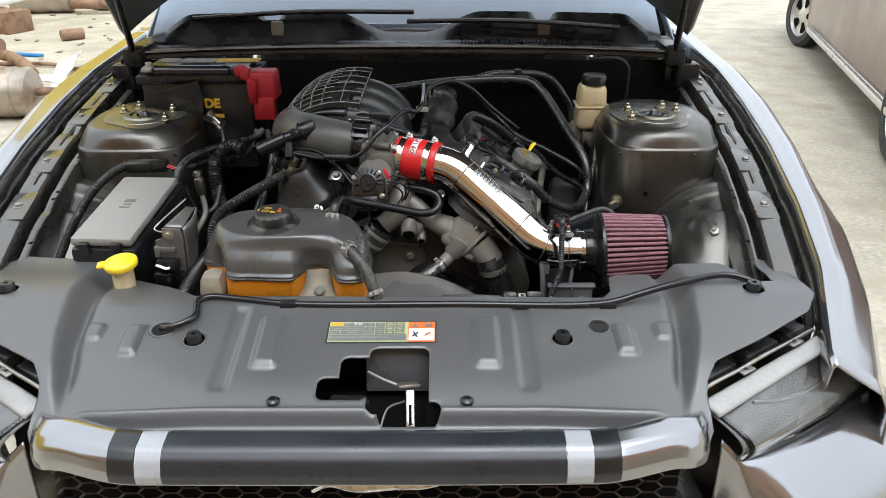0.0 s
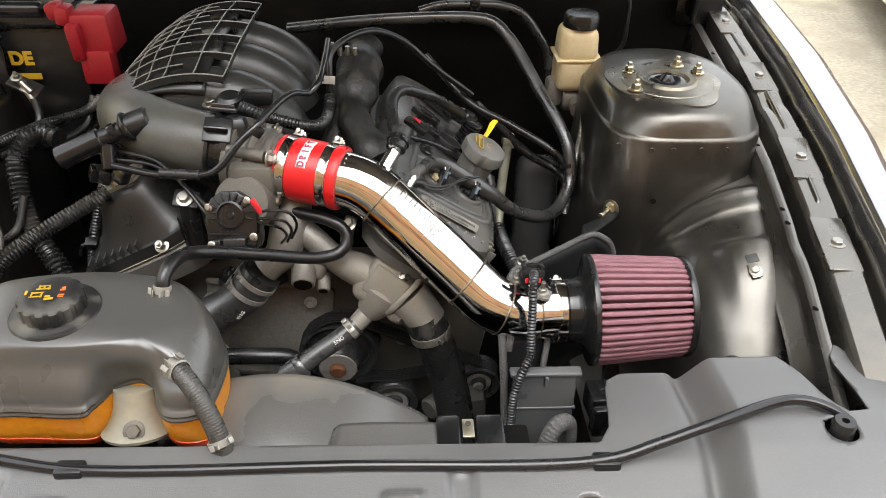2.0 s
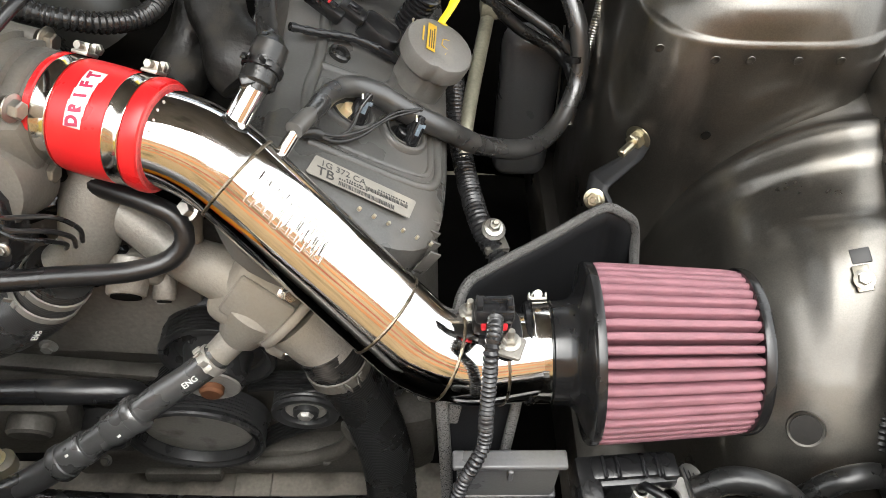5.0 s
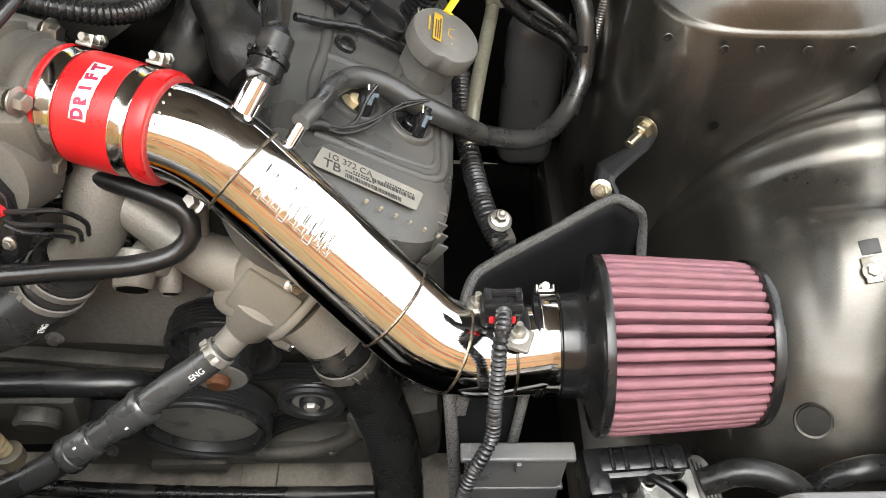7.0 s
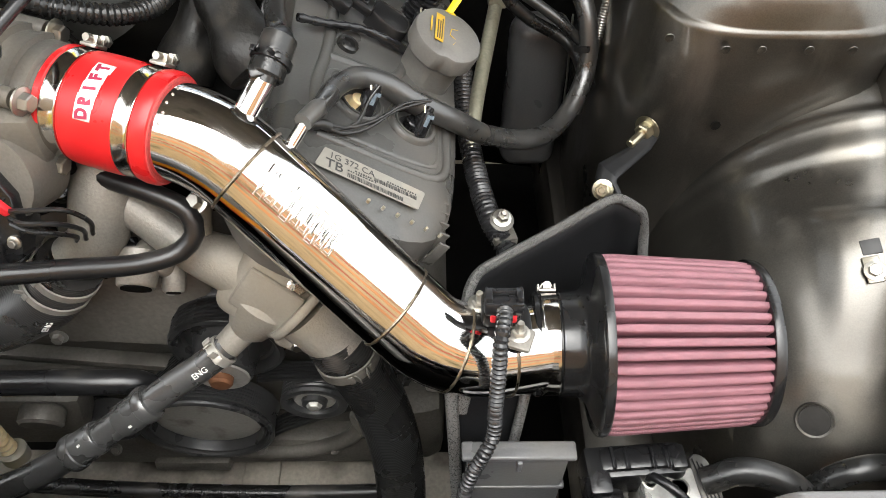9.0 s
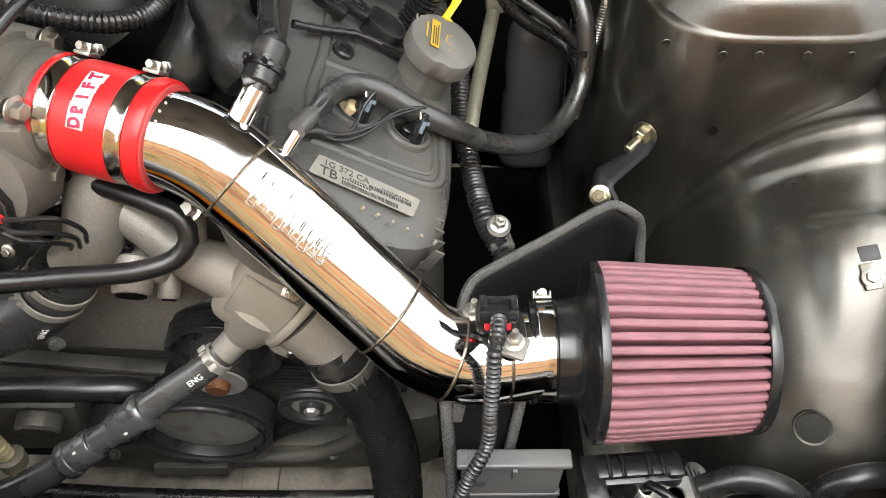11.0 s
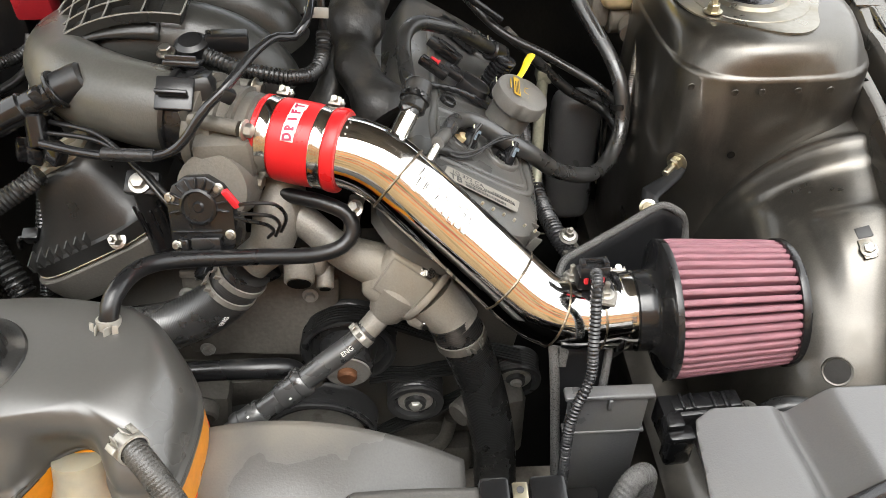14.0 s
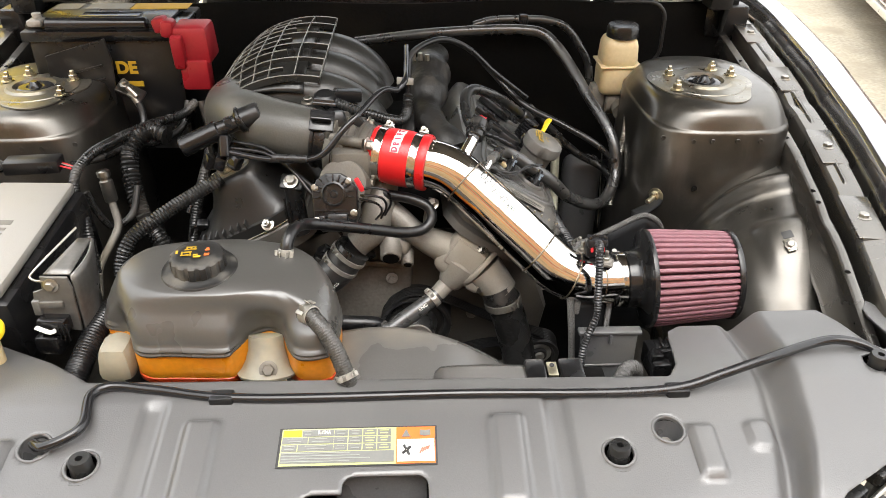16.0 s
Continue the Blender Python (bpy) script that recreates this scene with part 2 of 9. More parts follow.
STEEL = mat("zinc_steel", (0.40, 0.385, 0.35), 0.38, 1.0, var=0.15, bump=0.1, dirt=(0.30, 0.24, 0.16), dirt_amount=0.2, dirt_scale=20)
ZINCDULL = mat("dull_olive_zinc", (0.26, 0.25, 0.19), 0.48, 0.5, var=0.25, scale=30, grain=300, bump=0.25, dirt=(0.12, 0.11, 0.085), dirt_amount=0.25, dirt_scale=25)
BRASS = mat("yellow_zinc", (0.62, 0.57, 0.43), 0.32, 1.0, var=0.2, bump=0.1)
MOUNT = mat("mount_plate", (0.25, 0.235, 0.20), 0.33, 0.9, var=0.2, scale=20, bump=0.1, dirt=(0.3, 0.27, 0.2), dirt_amount=0.3, dirt_scale=15)
PALEALU = mat("machined_aluminium", (0.56, 0.55, 0.52), 0.36, 0.55, var=0.12, scale=40, grain=300, bump=0.1)
ALU = mat("cast_aluminium", (0.205, 0.193, 0.172), 0.50, 0.35, var=0.22, scale=28, grain=420, bump=0.4, bdist=0.001, dirt=(0.20, 0.175, 0.135), dirt_amount=0.45, dirt_scale=10)
ALUDARK = mat("dirty_casting", (0.115, 0.108, 0.096), 0.50, 0.4, var=0.2, scale=22, grain=380, bump=0.4, bdist=0.001, dirt=(0.15, 0.13, 0.10), dirt_amount=0.4, dirt_scale=9)
BEAM = mat("dusty_beam_paint", (0.23, 0.208, 0.175), 0.6, 0.0, var=0.25, scale=9, grain=200, bump=0.3, dirt=(0.06, 0.052, 0.042), dirt_amount=0.4, dirt_scale=14)
# near-black, hardly any gloss: black insulation, and shade painted into recesses and holes
BLACKSHADE = mat("black_shade_fill", (0.004, 0.0038, 0.0035), 0.9, 0.0, spec=0.08, var=0.4, scale=10, grain=150, bump=0.5, dirt=(0.010, 0.009, 0.007), dirt_amount=0.3)
RED = mat("red_silicone", (0.52, 0.012, 0.014), 0.32, var=0.06, scale=30, grain=600, bump=0.08)
LETTER = mat("dark_red_print", (0.30, 0.012, 0.05), 0.5, var=0.1, bump=0.0)
REDPLASTIC = mat("red_plastic", (0.27, 0.012, 0.018), 0.38, var=0.12, bump=0.1)
COTTON = mat("oiled_cotton", (0.222, 0.097, 0.117), 0.45, var=0.30, scale=60, grain=1100, bump=1.0)
REDFRAY = mat("frayed_red_edge", (0.50, 0.05, 0.05), 0.6, var=0.5, scale=300, grain=900, bump=0.6)
WELD = mat("weld_bead", (0.30, 0.25, 0.19), 0.34, 1.0, var=0.5, scale=160, grain=600, bump=0.4)
YELLOW = mat("yellow_plastic", (0.85, 0.62, 0.02), 0.4, var=0.06, bump=0.05, dirt=(0.5, 0.36, 0.05), dirt_amount=0.1)
AMBER = mat("amber_coolant_tank", (0.62, 0.23, 0.011), 0.3, var=0.18, scale=12, bump=0.05, sss=0.3)
REDLOW = mat("red_coolant_tank", (0.55, 0.06, 0.01), 0.3, var=0.15, scale=12, bump=0.05, sss=0.3)
MILKY = mat("milky_plastic", (0.21, 0.192, 0.148), 0.42, var=0.12, scale=15, bump=0.08, sss=0.25, dirt=(0.33, 0.27, 0.17), dirt_amount=0.25, dirt_scale=12)
CREAM = mat("cream_reservoir", (0.58, 0.47, 0.28), 0.38, var=0.1, scale=18, bump=0.08, sss=0.25)
WHITE = mat("white_label", (0.72, 0.71, 0.67), 0.45, var=0.05, bump=0.02)
GREYLABEL = mat("grey_label", (0.215, 0.203, 0.178), 0.45, var=0.1, bump=0.02, dirt=(0.3, 0.27, 0.22), dirt_amount=0.2, dirt_scale=30)
INK = mat("ink", (0.03, 0.03, 0.03), 0.5, var=0.1, bump=0.0)
PRINT_YELLOW = mat("yellow_print", (0.48, 0.30, 0.02), 0.5, var=0.1, bump=0.0)
LABELPALE = mat("label_pale", (0.235, 0.245, 0.225), 0.45, var=0.1, bump=0.0)
LABELGREY = mat("label_mid_grey", (0.16, 0.163, 0.155), 0.45, var=0.1, bump=0.0)
ROUGHCAST = mat("rough_dark_casting", (0.011, 0.0102, 0.009), 0.48, 0.2, var=0.5, scale=30, grain=90, bump=0.5, bdist=0.003, dirt=(0.05, 0.043, 0.034), dirt_amount=0.2, dirt_scale=30)
PRINT_LIME = mat("label_lime", (0.42, 0.44, 0.20), 0.45, var=0.1, bump=0.0)
PRINT_ORANGE = mat("label_orange", (0.72, 0.15, 0.03), 0.45, var=0.08, bump=0.0)
PRINT_RED = mat("red_print", (0.60, 0.02, 0.03), 0.5, var=0.1, bump=0.0)
GREYBOX = mat("fuse_lid_grey", (0.25, 0.24, 0.22), 0.42, var=0.1, scale=6, grain=600, bump=0.3, dirt=(0.27, 0.25, 0.21), dirt_amount=0.3, dirt_scale=4)
SHROUD = mat("shroud_grey", (0.078, 0.0755, 0.071), 0.24, var=0.15, scale=5, grain=500, bump=0.15, dirt=(0.17, 0.15, 0.12), dirt_amount=0.3, dirt_scale=5)
COPPER = mat("rusty_hub", (0.20, 0.085, 0.04), 0.6, 0.4, var=0.3, scale=40, bump=0.4)
GLASS = mat("clear_lens", (0.9, 0.9, 0.9), 0.04, var=0.0, trans=1.0, rvar=0.01, bump=0.0, ior=1.45)
SCREEN = mat("windscreen_glass", (0.16, 0.20, 0.25), 0.04, var=0.1, rvar=0.01, bump=0.0, coat=0.5)
GLOSSBLACK = mat("gloss_black", (0.012, 0.012, 0.013), 0.18, var=0.2, bump=0.05)
BROWNPAINT = mat("brown_car_paint", (0.145, 0.085, 0.062), 0.4, 0.3, var=0.12, scale=2, bump=0.03, coat=0.6, dirt=(0.24, 0.17, 0.13), dirt_amount=0.35, dirt_scale=1.5)
TYRE = mat("tyre", (0.035, 0.034, 0.033), 0.75, var=0.2, scale=20, bump=0.4)
RIM = mat("pale_wheel", (0.62, 0.61, 0.58), 0.35, 0.5, var=0.1, bump=0.05)
EXHAUST = mat("old_exhaust_steel", (0.42, 0.37, 0.31), 0.45, 0.8, var=0.25, scale=6, bump=0.2, dirt=(0.20, 0.10, 0.05), dirt_amount=0.35, dirt_scale=5)
RUSTPIPE = mat("rusty_pipe", (0.26, 0.16, 0.10), 0.65, 0.3, var=0.3, scale=6, bump=0.4, dirt=(0.13, 0.07, 0.04), dirt_amount=0.4, dirt_scale=8)
SCRAPWHITE = mat("white_scrap", (0.62, 0.62, 0.60), 0.5, var=0.1, bump=0.1, dirt=(0.36, 0.32, 0.27), dirt_amount=0.3)
BLUEPIPE = mat("blue_plastic", (0.03, 0.18, 0.45), 0.4, var=0.1, bump=0.05)
GROUNDCHIP = mat("stone_chips", (0.26, 0.21, 0.15), 0.85, var=0.5, scale=3, bump=0.3)
GROUND = mat("worn_concrete", (0.40, 0.36, 0.28), 0.8, var=0.35, scale=2.2, grain=40, bump=0.6, bdist=0.006, dirt=(0.34, 0.30, 0.225), dirt_amount=0.5, dirt_scale=3.5)
BROWNWALL = mat("brown_plaster", (0.42, 0.30, 0.17), 0.85, var=0.3, scale=0.9, grain=20, bump=0.3, bdist=0.003, dirt=(0.12, 0.10, 0.05), dirt_amount=0.45, dirt_scale=0.9)
LINER = mat("bonnet_liner", (0.095, 0.092, 0.089), 0.5, var=0.4, scale=5, grain=60, bump=0.3, dirt=(0.04, 0.039, 0.038), dirt_amount=0.3, dirt_scale=4)
REDWALL = mat("faded_red_plaster", (0.36, 0.075, 0.045), 0.85, var=0.3, scale=0.9, grain=20, bump=0.3, dirt=(0.45, 0.22, 0.15), dirt_amount=0.4, dirt_scale=0.6)
ORANGEWALL = mat("orange_plaster", (0.55, 0.24, 0.10), 0.85, var=0.25, scale=0.9, grain=20, bump=0.3, bdist=0.003, dirt=(0.35, 0.12, 0.06), dirt_amount=0.4, dirt_scale=0.5)
WALLPLASTER = mat("ochre_plaster", (0.66, 0.50, 0.06), 0.85, var=0.15, scale=0.6, grain=20, bump=0.3, bdist=0.003, dirt=(0.32, 0.26, 0.14), dirt_amount=0.3, dirt_scale=0.7)


# ---- building helpers ----
WORLD_OF = {}


def thing(name, at, label, category, group="", kind=""):
    """An Empty at the base of a thing; its parts are built in world metres."""
    ob = new(name)
    ob.location = at
    ob.empty_display_size = 0.02
    WORLD_OF[ob] = Matrix.Translation(at)
    return tagged(ob, label, category, group, kind)


def part(name, bm, material, parent=None, label="", smooth=True, sharp=38):
    me = bpy.data.meshes.new(name)
    bmesh.ops.recalc_face_normals(bm, faces=bm.faces)
    for e in bm.edges:
        if len(e.link_faces) == 2 and e.calc_face_angle(0) > radians(sharp):
            e.smooth = False
    for f in bm.faces:
        f.smooth = smooth
    bm.to_mesh(me)
    bm.free()
    for m in material if isinstance(material, (list, tuple)) else (material,):
        me.materials.append(m)
    ob = new(name, me)
    if parent is not None:
        ob.parent = parent
        ob.matrix_parent_inverse = WORLD_OF.get(parent, Matrix()).inverted()
    return tagged(ob, label)


def solid(name, bm, material, label, category, group="", kind="", smooth=True, sharp=38):
    return tagged(part(name, bm, material, None, label, smooth, sharp), "", category, group, kind)


def V(*a):
    return Vector(a)


def box(bm, c, s, bevel=0.004, m=None, seg=2, taper=1.0):
    """A rounded box round c with sides s; taper shrinks its top."""
    r = bmesh.ops.create_cube(bm, size=1.0)
    vs = r["verts"]
    for v in vs:
        k = taper if v.co.z > 0 else 1.0
        v.co = Vector((v.co.x * s[0] * k, v.co.y * s[1] * k, v.co.z * s[2]))
    es = list({e for v in vs for e in v.link_edges})
    if bevel:
        out = bmesh.ops.bevel(bm, geom=es, offset=min(bevel, 0.45 * min(s)), segments=seg, affect="EDGES", profile=0.5)
        vs = list({v for f in out["faces"] for v in f.verts} | {v for v in vs if v.is_valid})
    mm = Matrix.Translation(c) @ (m or Matrix())
    bmesh.ops.transform(bm, matrix=mm, verts=vs)
    return vs


def rot(x=0, y=0, z=0):
    return Euler((radians(x), radians(y), radians(z))).to_matrix().to_4x4()


def axis_to(d):
    """The turn that brings z to the direction d."""
    return Vector(d).normalized().to_track_quat("Z", "Y").to_matrix().to_4x4()


def revolve(bm, profile, c, d=(0, 0, 1), seg=32, cap=True, wave=None):
    """Turns (radius, height) rows round the axis d through c. wave(angle, k): factor on the radius."""
    m = Matrix.Translation(c) @ axis_to(d)
    rings = []
    for k, (r, h) in enumerate(profile):
        ring = []
        for i in range(seg):
            a = 2 * math.pi * i / seg
            q = r * (wave(a, k) if wave else 1.0)
            ring.append(bm.verts.new(m @ Vector((q * math.cos(a), q * math.sin(a), h))))
        rings.append(ring)
    for a, b in zip(rings, rings[1:]):
        for i in range(seg):
            bm.faces.new((a[i], a[(i + 1) % seg], b[(i + 1) % seg], b[i]))
    if cap:
        bm.faces.new(rings[0][::-1])
        bm.faces.new(rings[-1])
    return rings


def cyl(bm, a, b, r, r2=None, seg=20, bevel=0.0):
    a, b = Vector(a), Vector(b)
    h = (b - a).length
    r2 = r if r2 is None else r2
    if bevel:
        prof = [(r - bevel, 0), (r, bevel), (r2, h - bevel), (r2 - bevel, h)]
    else:
        prof = [(r, 0), (r2, h)]
    revolve(bm, prof, a, b - a, seg)


def curve_points(pts, step=0.01):
    """A smooth line through the points."""
    pts = [Vector(p) for p in pts]
    if len(pts) == 2:
        n = max(2, int((pts[1] - pts[0]).length / step))
        return [pts[0].lerp(pts[1], i / n) for i in range(n + 1)]
    out = []
    ext = [2 * pts[0] - pts[1]] + pts + [2 * pts[-1] - pts[-2]]
    for i in range(1, len(ext) - 2):
        p0, p1, p2, p3 = ext[i - 1:i + 3]
        n = max(2, int((p2 - p1).length / step))
        d0, d1, d2 = ((q - p).length ** 0.5 + 1e-6 for p, q in ((p0, p1), (p1, p2), (p2, p3)))
        t0, t1, t2, t3 = 0, d0, d0 + d1, d0 + d1 + d2
        for k in range(n):
            t = t1 + (t2 - t1) * k / n
            a1 = p0 * ((t1 - t) / (t1 - t0)) + p1 * ((t - t0) / (t1 - t0))
            a2 = p1 * ((t2 - t) / (t2 - t1)) + p2 * ((t - t1) / (t2 - t1))
            a3 = p2 * ((t3 - t) / (t3 - t2)) + p3 * ((t - t2) / (t3 - t2))
            b1 = a1 * ((t2 - t) / (t2 - t0)) + a2 * ((t - t0) / (t2 - t0))
            b2 = a2 * ((t3 - t) / (t3 - t1)) + a3 * ((t - t1) / (t3 - t1))
            out.append(b1 * ((t2 - t) / (t2 - t1)) + b2 * ((t - t1) / (t2 - t1)))
    out.append(pts[-1])
    return out


def sweep(bm, line, r, seg=14, cap=True, squash=1.0):
    """A tube of radius r (a number, or a function of the distance) along a line of points."""
    up, dist, rings = None, 0.0, []
    for i, p in enumerate(line):
        d = (line[min(i + 1, len(line) - 1)] - line[max(i - 1, 0)]).normalized()
        if up is None:
            up = d.orthogonal().normalized() if abs(d.z) > 0.95 else Vector((0, 0, 1))
        up = (up - d * up.dot(d)).normalized()
        side = d.cross(up)
        if i:
            dist += (p - line[i - 1]).length
        q = r(dist) if callable(r) else r
        rings.append([bm.verts.new(p + (side * math.cos(2 * math.pi * k / seg) + up * squash * math.sin(2 * math.pi * k / seg)) * q) for k in range(seg)])
    for a, b in zip(rings, rings[1:]):
        for k in range(seg):
            bm.faces.new((a[k], a[(k + 1) % seg], b[(k + 1) % seg], b[k]))
    if cap:
        bm.faces.new(rings[0][::-1])
        bm.faces.new(rings[-1])


def hose(bm, pts, r, ribs=0.0, pitch=0.007, seg=14):
    """A hose; ribs is the depth of its rings."""
    if ribs:
        line = curve_points(pts, pitch / 4)
        sweep(bm, line, lambda s: r - ribs * (0.5 - 0.5 * math.cos(2 * math.pi * s / pitch)), seg)
    else:
        sweep(bm, curve_points(pts, 0.008), r, seg)


def grid(bm, nu, nv, fn, keep=None):
    """A sheet of nu by nv cells; fn(u, v) gives its places."""
    vs = [[bm.verts.new(fn(i / nu, j / nv)) for j in range(nv + 1)] for i in range(nu + 1)]
    for i in range(nu):
        for j in range(nv):
            if keep is None or keep((i + 0.5) / nu, (j + 0.5) / nv):
                bm.faces.new((vs[i][j], vs[i + 1][j], vs[i + 1][j + 1], vs[i][j + 1]))
    return vs


def thicken(ob, t, offset=-1.0):
    md = ob.modifiers.new("thickness", "SOLIDIFY")
    md.thickness, md.offset = t, offset
    return ob


def prism(bm, outline, z0, z1, bevel=0.0, m=None, seg=2):
    """An outline in x and y, raised from z0 to z1."""
    lo = [bm.verts.new((x, y, z0)) for x, y in outline]
    hi = [bm.verts.new((x, y, z1)) for x, y in outline]
    n = len(outline)
    top = bm.faces.new(hi)
    bm.faces.new(lo[::-1])
    for i in range(n):
        bm.faces.new((lo[i], lo[(i + 1) % n], hi[(i + 1) % n], hi[i]))
    vs = lo + hi
    if bevel:
        out = bmesh.ops.bevel(bm, geom=list(top.edges), offset=bevel, segments=seg, affect="EDGES", profile=0.5)
        vs = list({v for f in out["faces"] for v in f.verts} | {v for v in vs if v.is_valid})
    if m:
        bmesh.ops.transform(bm, matrix=m, verts=vs)
    return vs


def smoothstep(a, b, x):
    t = min(1.0, max(0.0, (x - a) / (b - a)))
    return t * t * (3 - 2 * t)


def lerp_table(table, x):
    """Straight lines through (x, value...) rows."""
    if x <= table[0][0]:
        return table[0][1:]
    for a, b in zip(table, table[1:]):
        if x <= b[0]:
            f = (x - a[0]) / (b[0] - a[0])
            return tuple(p + (q - p) * f for p, q in zip(a[1:], b[1:]))
    return table[-1][1:]


def bolt(name, at, d, parent, r=0.007, h=0.006, stud=0.0, material=None, washer=True):
    """A hexagon head or nut on a washer, with or without a stud, along d."""
    bm = bmesh.new()
    at, d = Vector(at), Vector(d).normalized()
    if washer:
        revolve(bm, [(r * 1.5, 0), (r * 1.5, 0.0015), (r * 1.05, 0.0022)], at, d, 18)
    revolve(bm, [(r, 0.002), (r, 0.002 + h * 0.85), (r * 0.86, 0.002 + h)], at, d, 6)
    if stud:
        revolve(bm, [(r * 0.5, 0.002 + h), (r * 0.5, h + stud), (r * 0.4, h + stud + 0.001)], at, d, 10)
    return part(name, bm, material or BRASS, parent, smooth=False)


def words(text, size, m, material, name, parent, depth=0.0004, label="", bold=0.0):
    """Raised lettering in the built-in font, turned into a mesh; m takes its plane to its place."""
    cu = bpy.data.curves.new(name, "FONT")
    cu.body, cu.size, cu.extrude, cu.offset = text, size, depth, bold
    cu.align_x, cu.align_y = "CENTER", "CENTER"
    tmp = bpy.data.objects.new(name + "_text", cu)
    me = bpy.data.meshes.new_from_object(tmp)
    bpy.data.objects.remove(tmp)
    bpy.data.curves.remove(cu)
    me.transform(m)
    me.materials.clear()
    me.materials.append(material)
    ob = new(name, me)
    if parent is not None:
        ob.parent = parent
        ob.matrix_parent_inverse = WORLD_OF.get(parent, Matrix()).inverted()
    return tagged(ob, label)


def plane_at(c, right, up):
    """The pose of a plane at c with its x along right and its y near up."""
    r = Vector(right).normalized()
    n = r.cross(Vector(up)).normalized()
    u = n.cross(r)
    return Matrix.Translation(c) @ Matrix((r, u, n)).transposed().to_4x4()


# ---- the yard ----
bm = bmesh.new()
grid(bm, 60, 60, lambda u, v: V((u - 0.5) * 2400 * abs(u - 0.5), (v - 0.5) * 2400 * abs(v - 0.5), 0))
ground = solid("ground", bm, GROUND, "worn beige concrete yard with stains and grit", "ground", kind="structure")

# ---- the car: painted body ----
car = thing("car", (0, 1.5, 0), "dark grey metallic coupe with its bonnet open", "car")

# inner edge, shoulder, flare and sill of the wing, by y
WING = [
    (1.00, 0.690, 0.785, 0.735, 0.765, 0.800, 0.690),
    (1.20, 0.748, 0.850, 0.795, 0.845, 0.880, 0.720),
    (1.40, 0.785, 0.890, 0.838, 0.887, 0.930, 0.760),
    (1.65, 0.820, 0.930, 0.882, 0.928, 0.945, 0.780),
    (1.90, 0.845, 0.962, 0.910, 0.962, 0.940, 0.800),
    (2.15, 0.862, 0.988, 0.926, 0.986, 0.935, 0.820),
    (2.60, 0.872, 1.015, 0.930, 1.012, 0.935, 0.850),
    (3.60, 0.860, 1.000, 0.930, 0.990, 0.935, 0.850),
]


def side_panel(name, side, y0, y1, wheel_y=None):
    """A stretch of the car's painted flank, cut out round a wheel."""
    bm = bmesh.new()

    def place(u, v):
        y = y0 + u * (y1 - y0)
        xi, zi, xs, zs, xf, zf = lerp_table(WING, y)
        tail = 0.10 * smoothstep(4.1, 4.8, y)
        pts = [(xi - 0.004, zi - 0.04), (xi, zi - 0.004), (xi + 0.006, zi + 0.003), (xs - 0.012, zs + 0.004), (xs + 0.006, zs - 0.008),
               ((xs + xf) / 2 + 0.012, (zs + zf) / 2 + 0.004), (xf, zf), (xf + 0.008, zf - 0.12), (xf - 0.01, zf - 0.30), (xf - 0.03, 0.25)]
        k = min(int(v * 9), 8)
        f = v * 9 - k
        x, z = (pts[k][i] + (pts[k + 1][i] - pts[k][i]) * f for i in (0, 1))
        return V(side * (x - tail), y, z)

    def keep(u, v):
        if wheel_y is None:
            return True
        return (y0 + u * (y1 - y0) - wheel_y) ** 2 + (place(u, v).z - 0.33) ** 2 > 0.36 ** 2

    grid(bm, max(20, int(31 * (y1 - y0))), 36, place, keep)
    ob = part(name, bm, PAINT, car, sharp=60)
    thicken(ob, 0.003)
    return ob


for side in (1, -1):
    side_panel("fender", side, 0.99, 2.62, 1.78)
    door = side_panel("door", side, 2.626, 3.70)
    side_panel("quarter_panel", side, 3.706, 4.80, 4.42)
    bm = bmesh.new()
    box(bm, (side * 0.935, 3.52, 0.80), (0.02, 0.16, 0.025), 0.006)
    part("door_handle", bm, PAINT, door)
    # side glass between the waist and the roof
    bm = bmesh.new()
    grid(bm, 20, 6, lambda u, v: V(side * (0.862 - 0.135 * v), (2.42 + 1.95 * u) * (1 - v) + (2.90 + 1.06 * u) * v, 0.935 + 0.075 * (u - u * u) * (1 - v) + (0.50 - 0.03 * u) * v))
    thicken(part("side_window", bm, SCREEN, car, "dark side window"), 0.005)
    for wy in (1.78, 4.42):
        bm = bmesh.new()
        c = V(side * 0.83, wy, 0.33)
        revolve(bm, [(0.20, -0.10), (0.30, -0.11), (0.33, -0.08), (0.33, 0.07), (0.30, 0.10), (0.235, 0.098), (0.22, 0.06)], c, (side, 0, 0), 48, cap=False)
        wheel = part("wheel", bm, TYRE, car, "black tyre")
        bm = bmesh.new()
        revolve(bm, [(0.225, 0.0), (0.235, 0.085), (0.215, 0.09), (0.20, 0.04), (0.08, 0.05), (0.05, 0.07), (0.02, 0.072)], c, (side, 0, 0), 40)
        part("rim", bm, RIM, wheel, "pale alloy rim")
# roof, rear window, boot and tail close the body
bm = bmesh.new()
grid(bm, 20, 16, lambda u, v: V((u - 0.5) * (1.46 - 0.05 * v), 3.02 - 0.16 * (2 * u - 1) ** 2 + 0.96 * v, 1.468 - 0.028 * v * v - 0.02 * abs(2 * u - 1) ** 4))
thicken(part("roof", bm, PAINT, car), 0.004)
bm = bmesh.new()
grid(bm, 16, 8, lambda u, v: V((u - 0.5) * (1.41 + 0.15 * v), 3.98 - 0.16 * (2 * u - 1) ** 2 * (1 - v) + 0.48 * v, 1.437 - 0.42 * v))
thicken(part("rear_window", bm, SCREEN, car, "tinted rear window"), 0.005)
bm = bmesh.new()
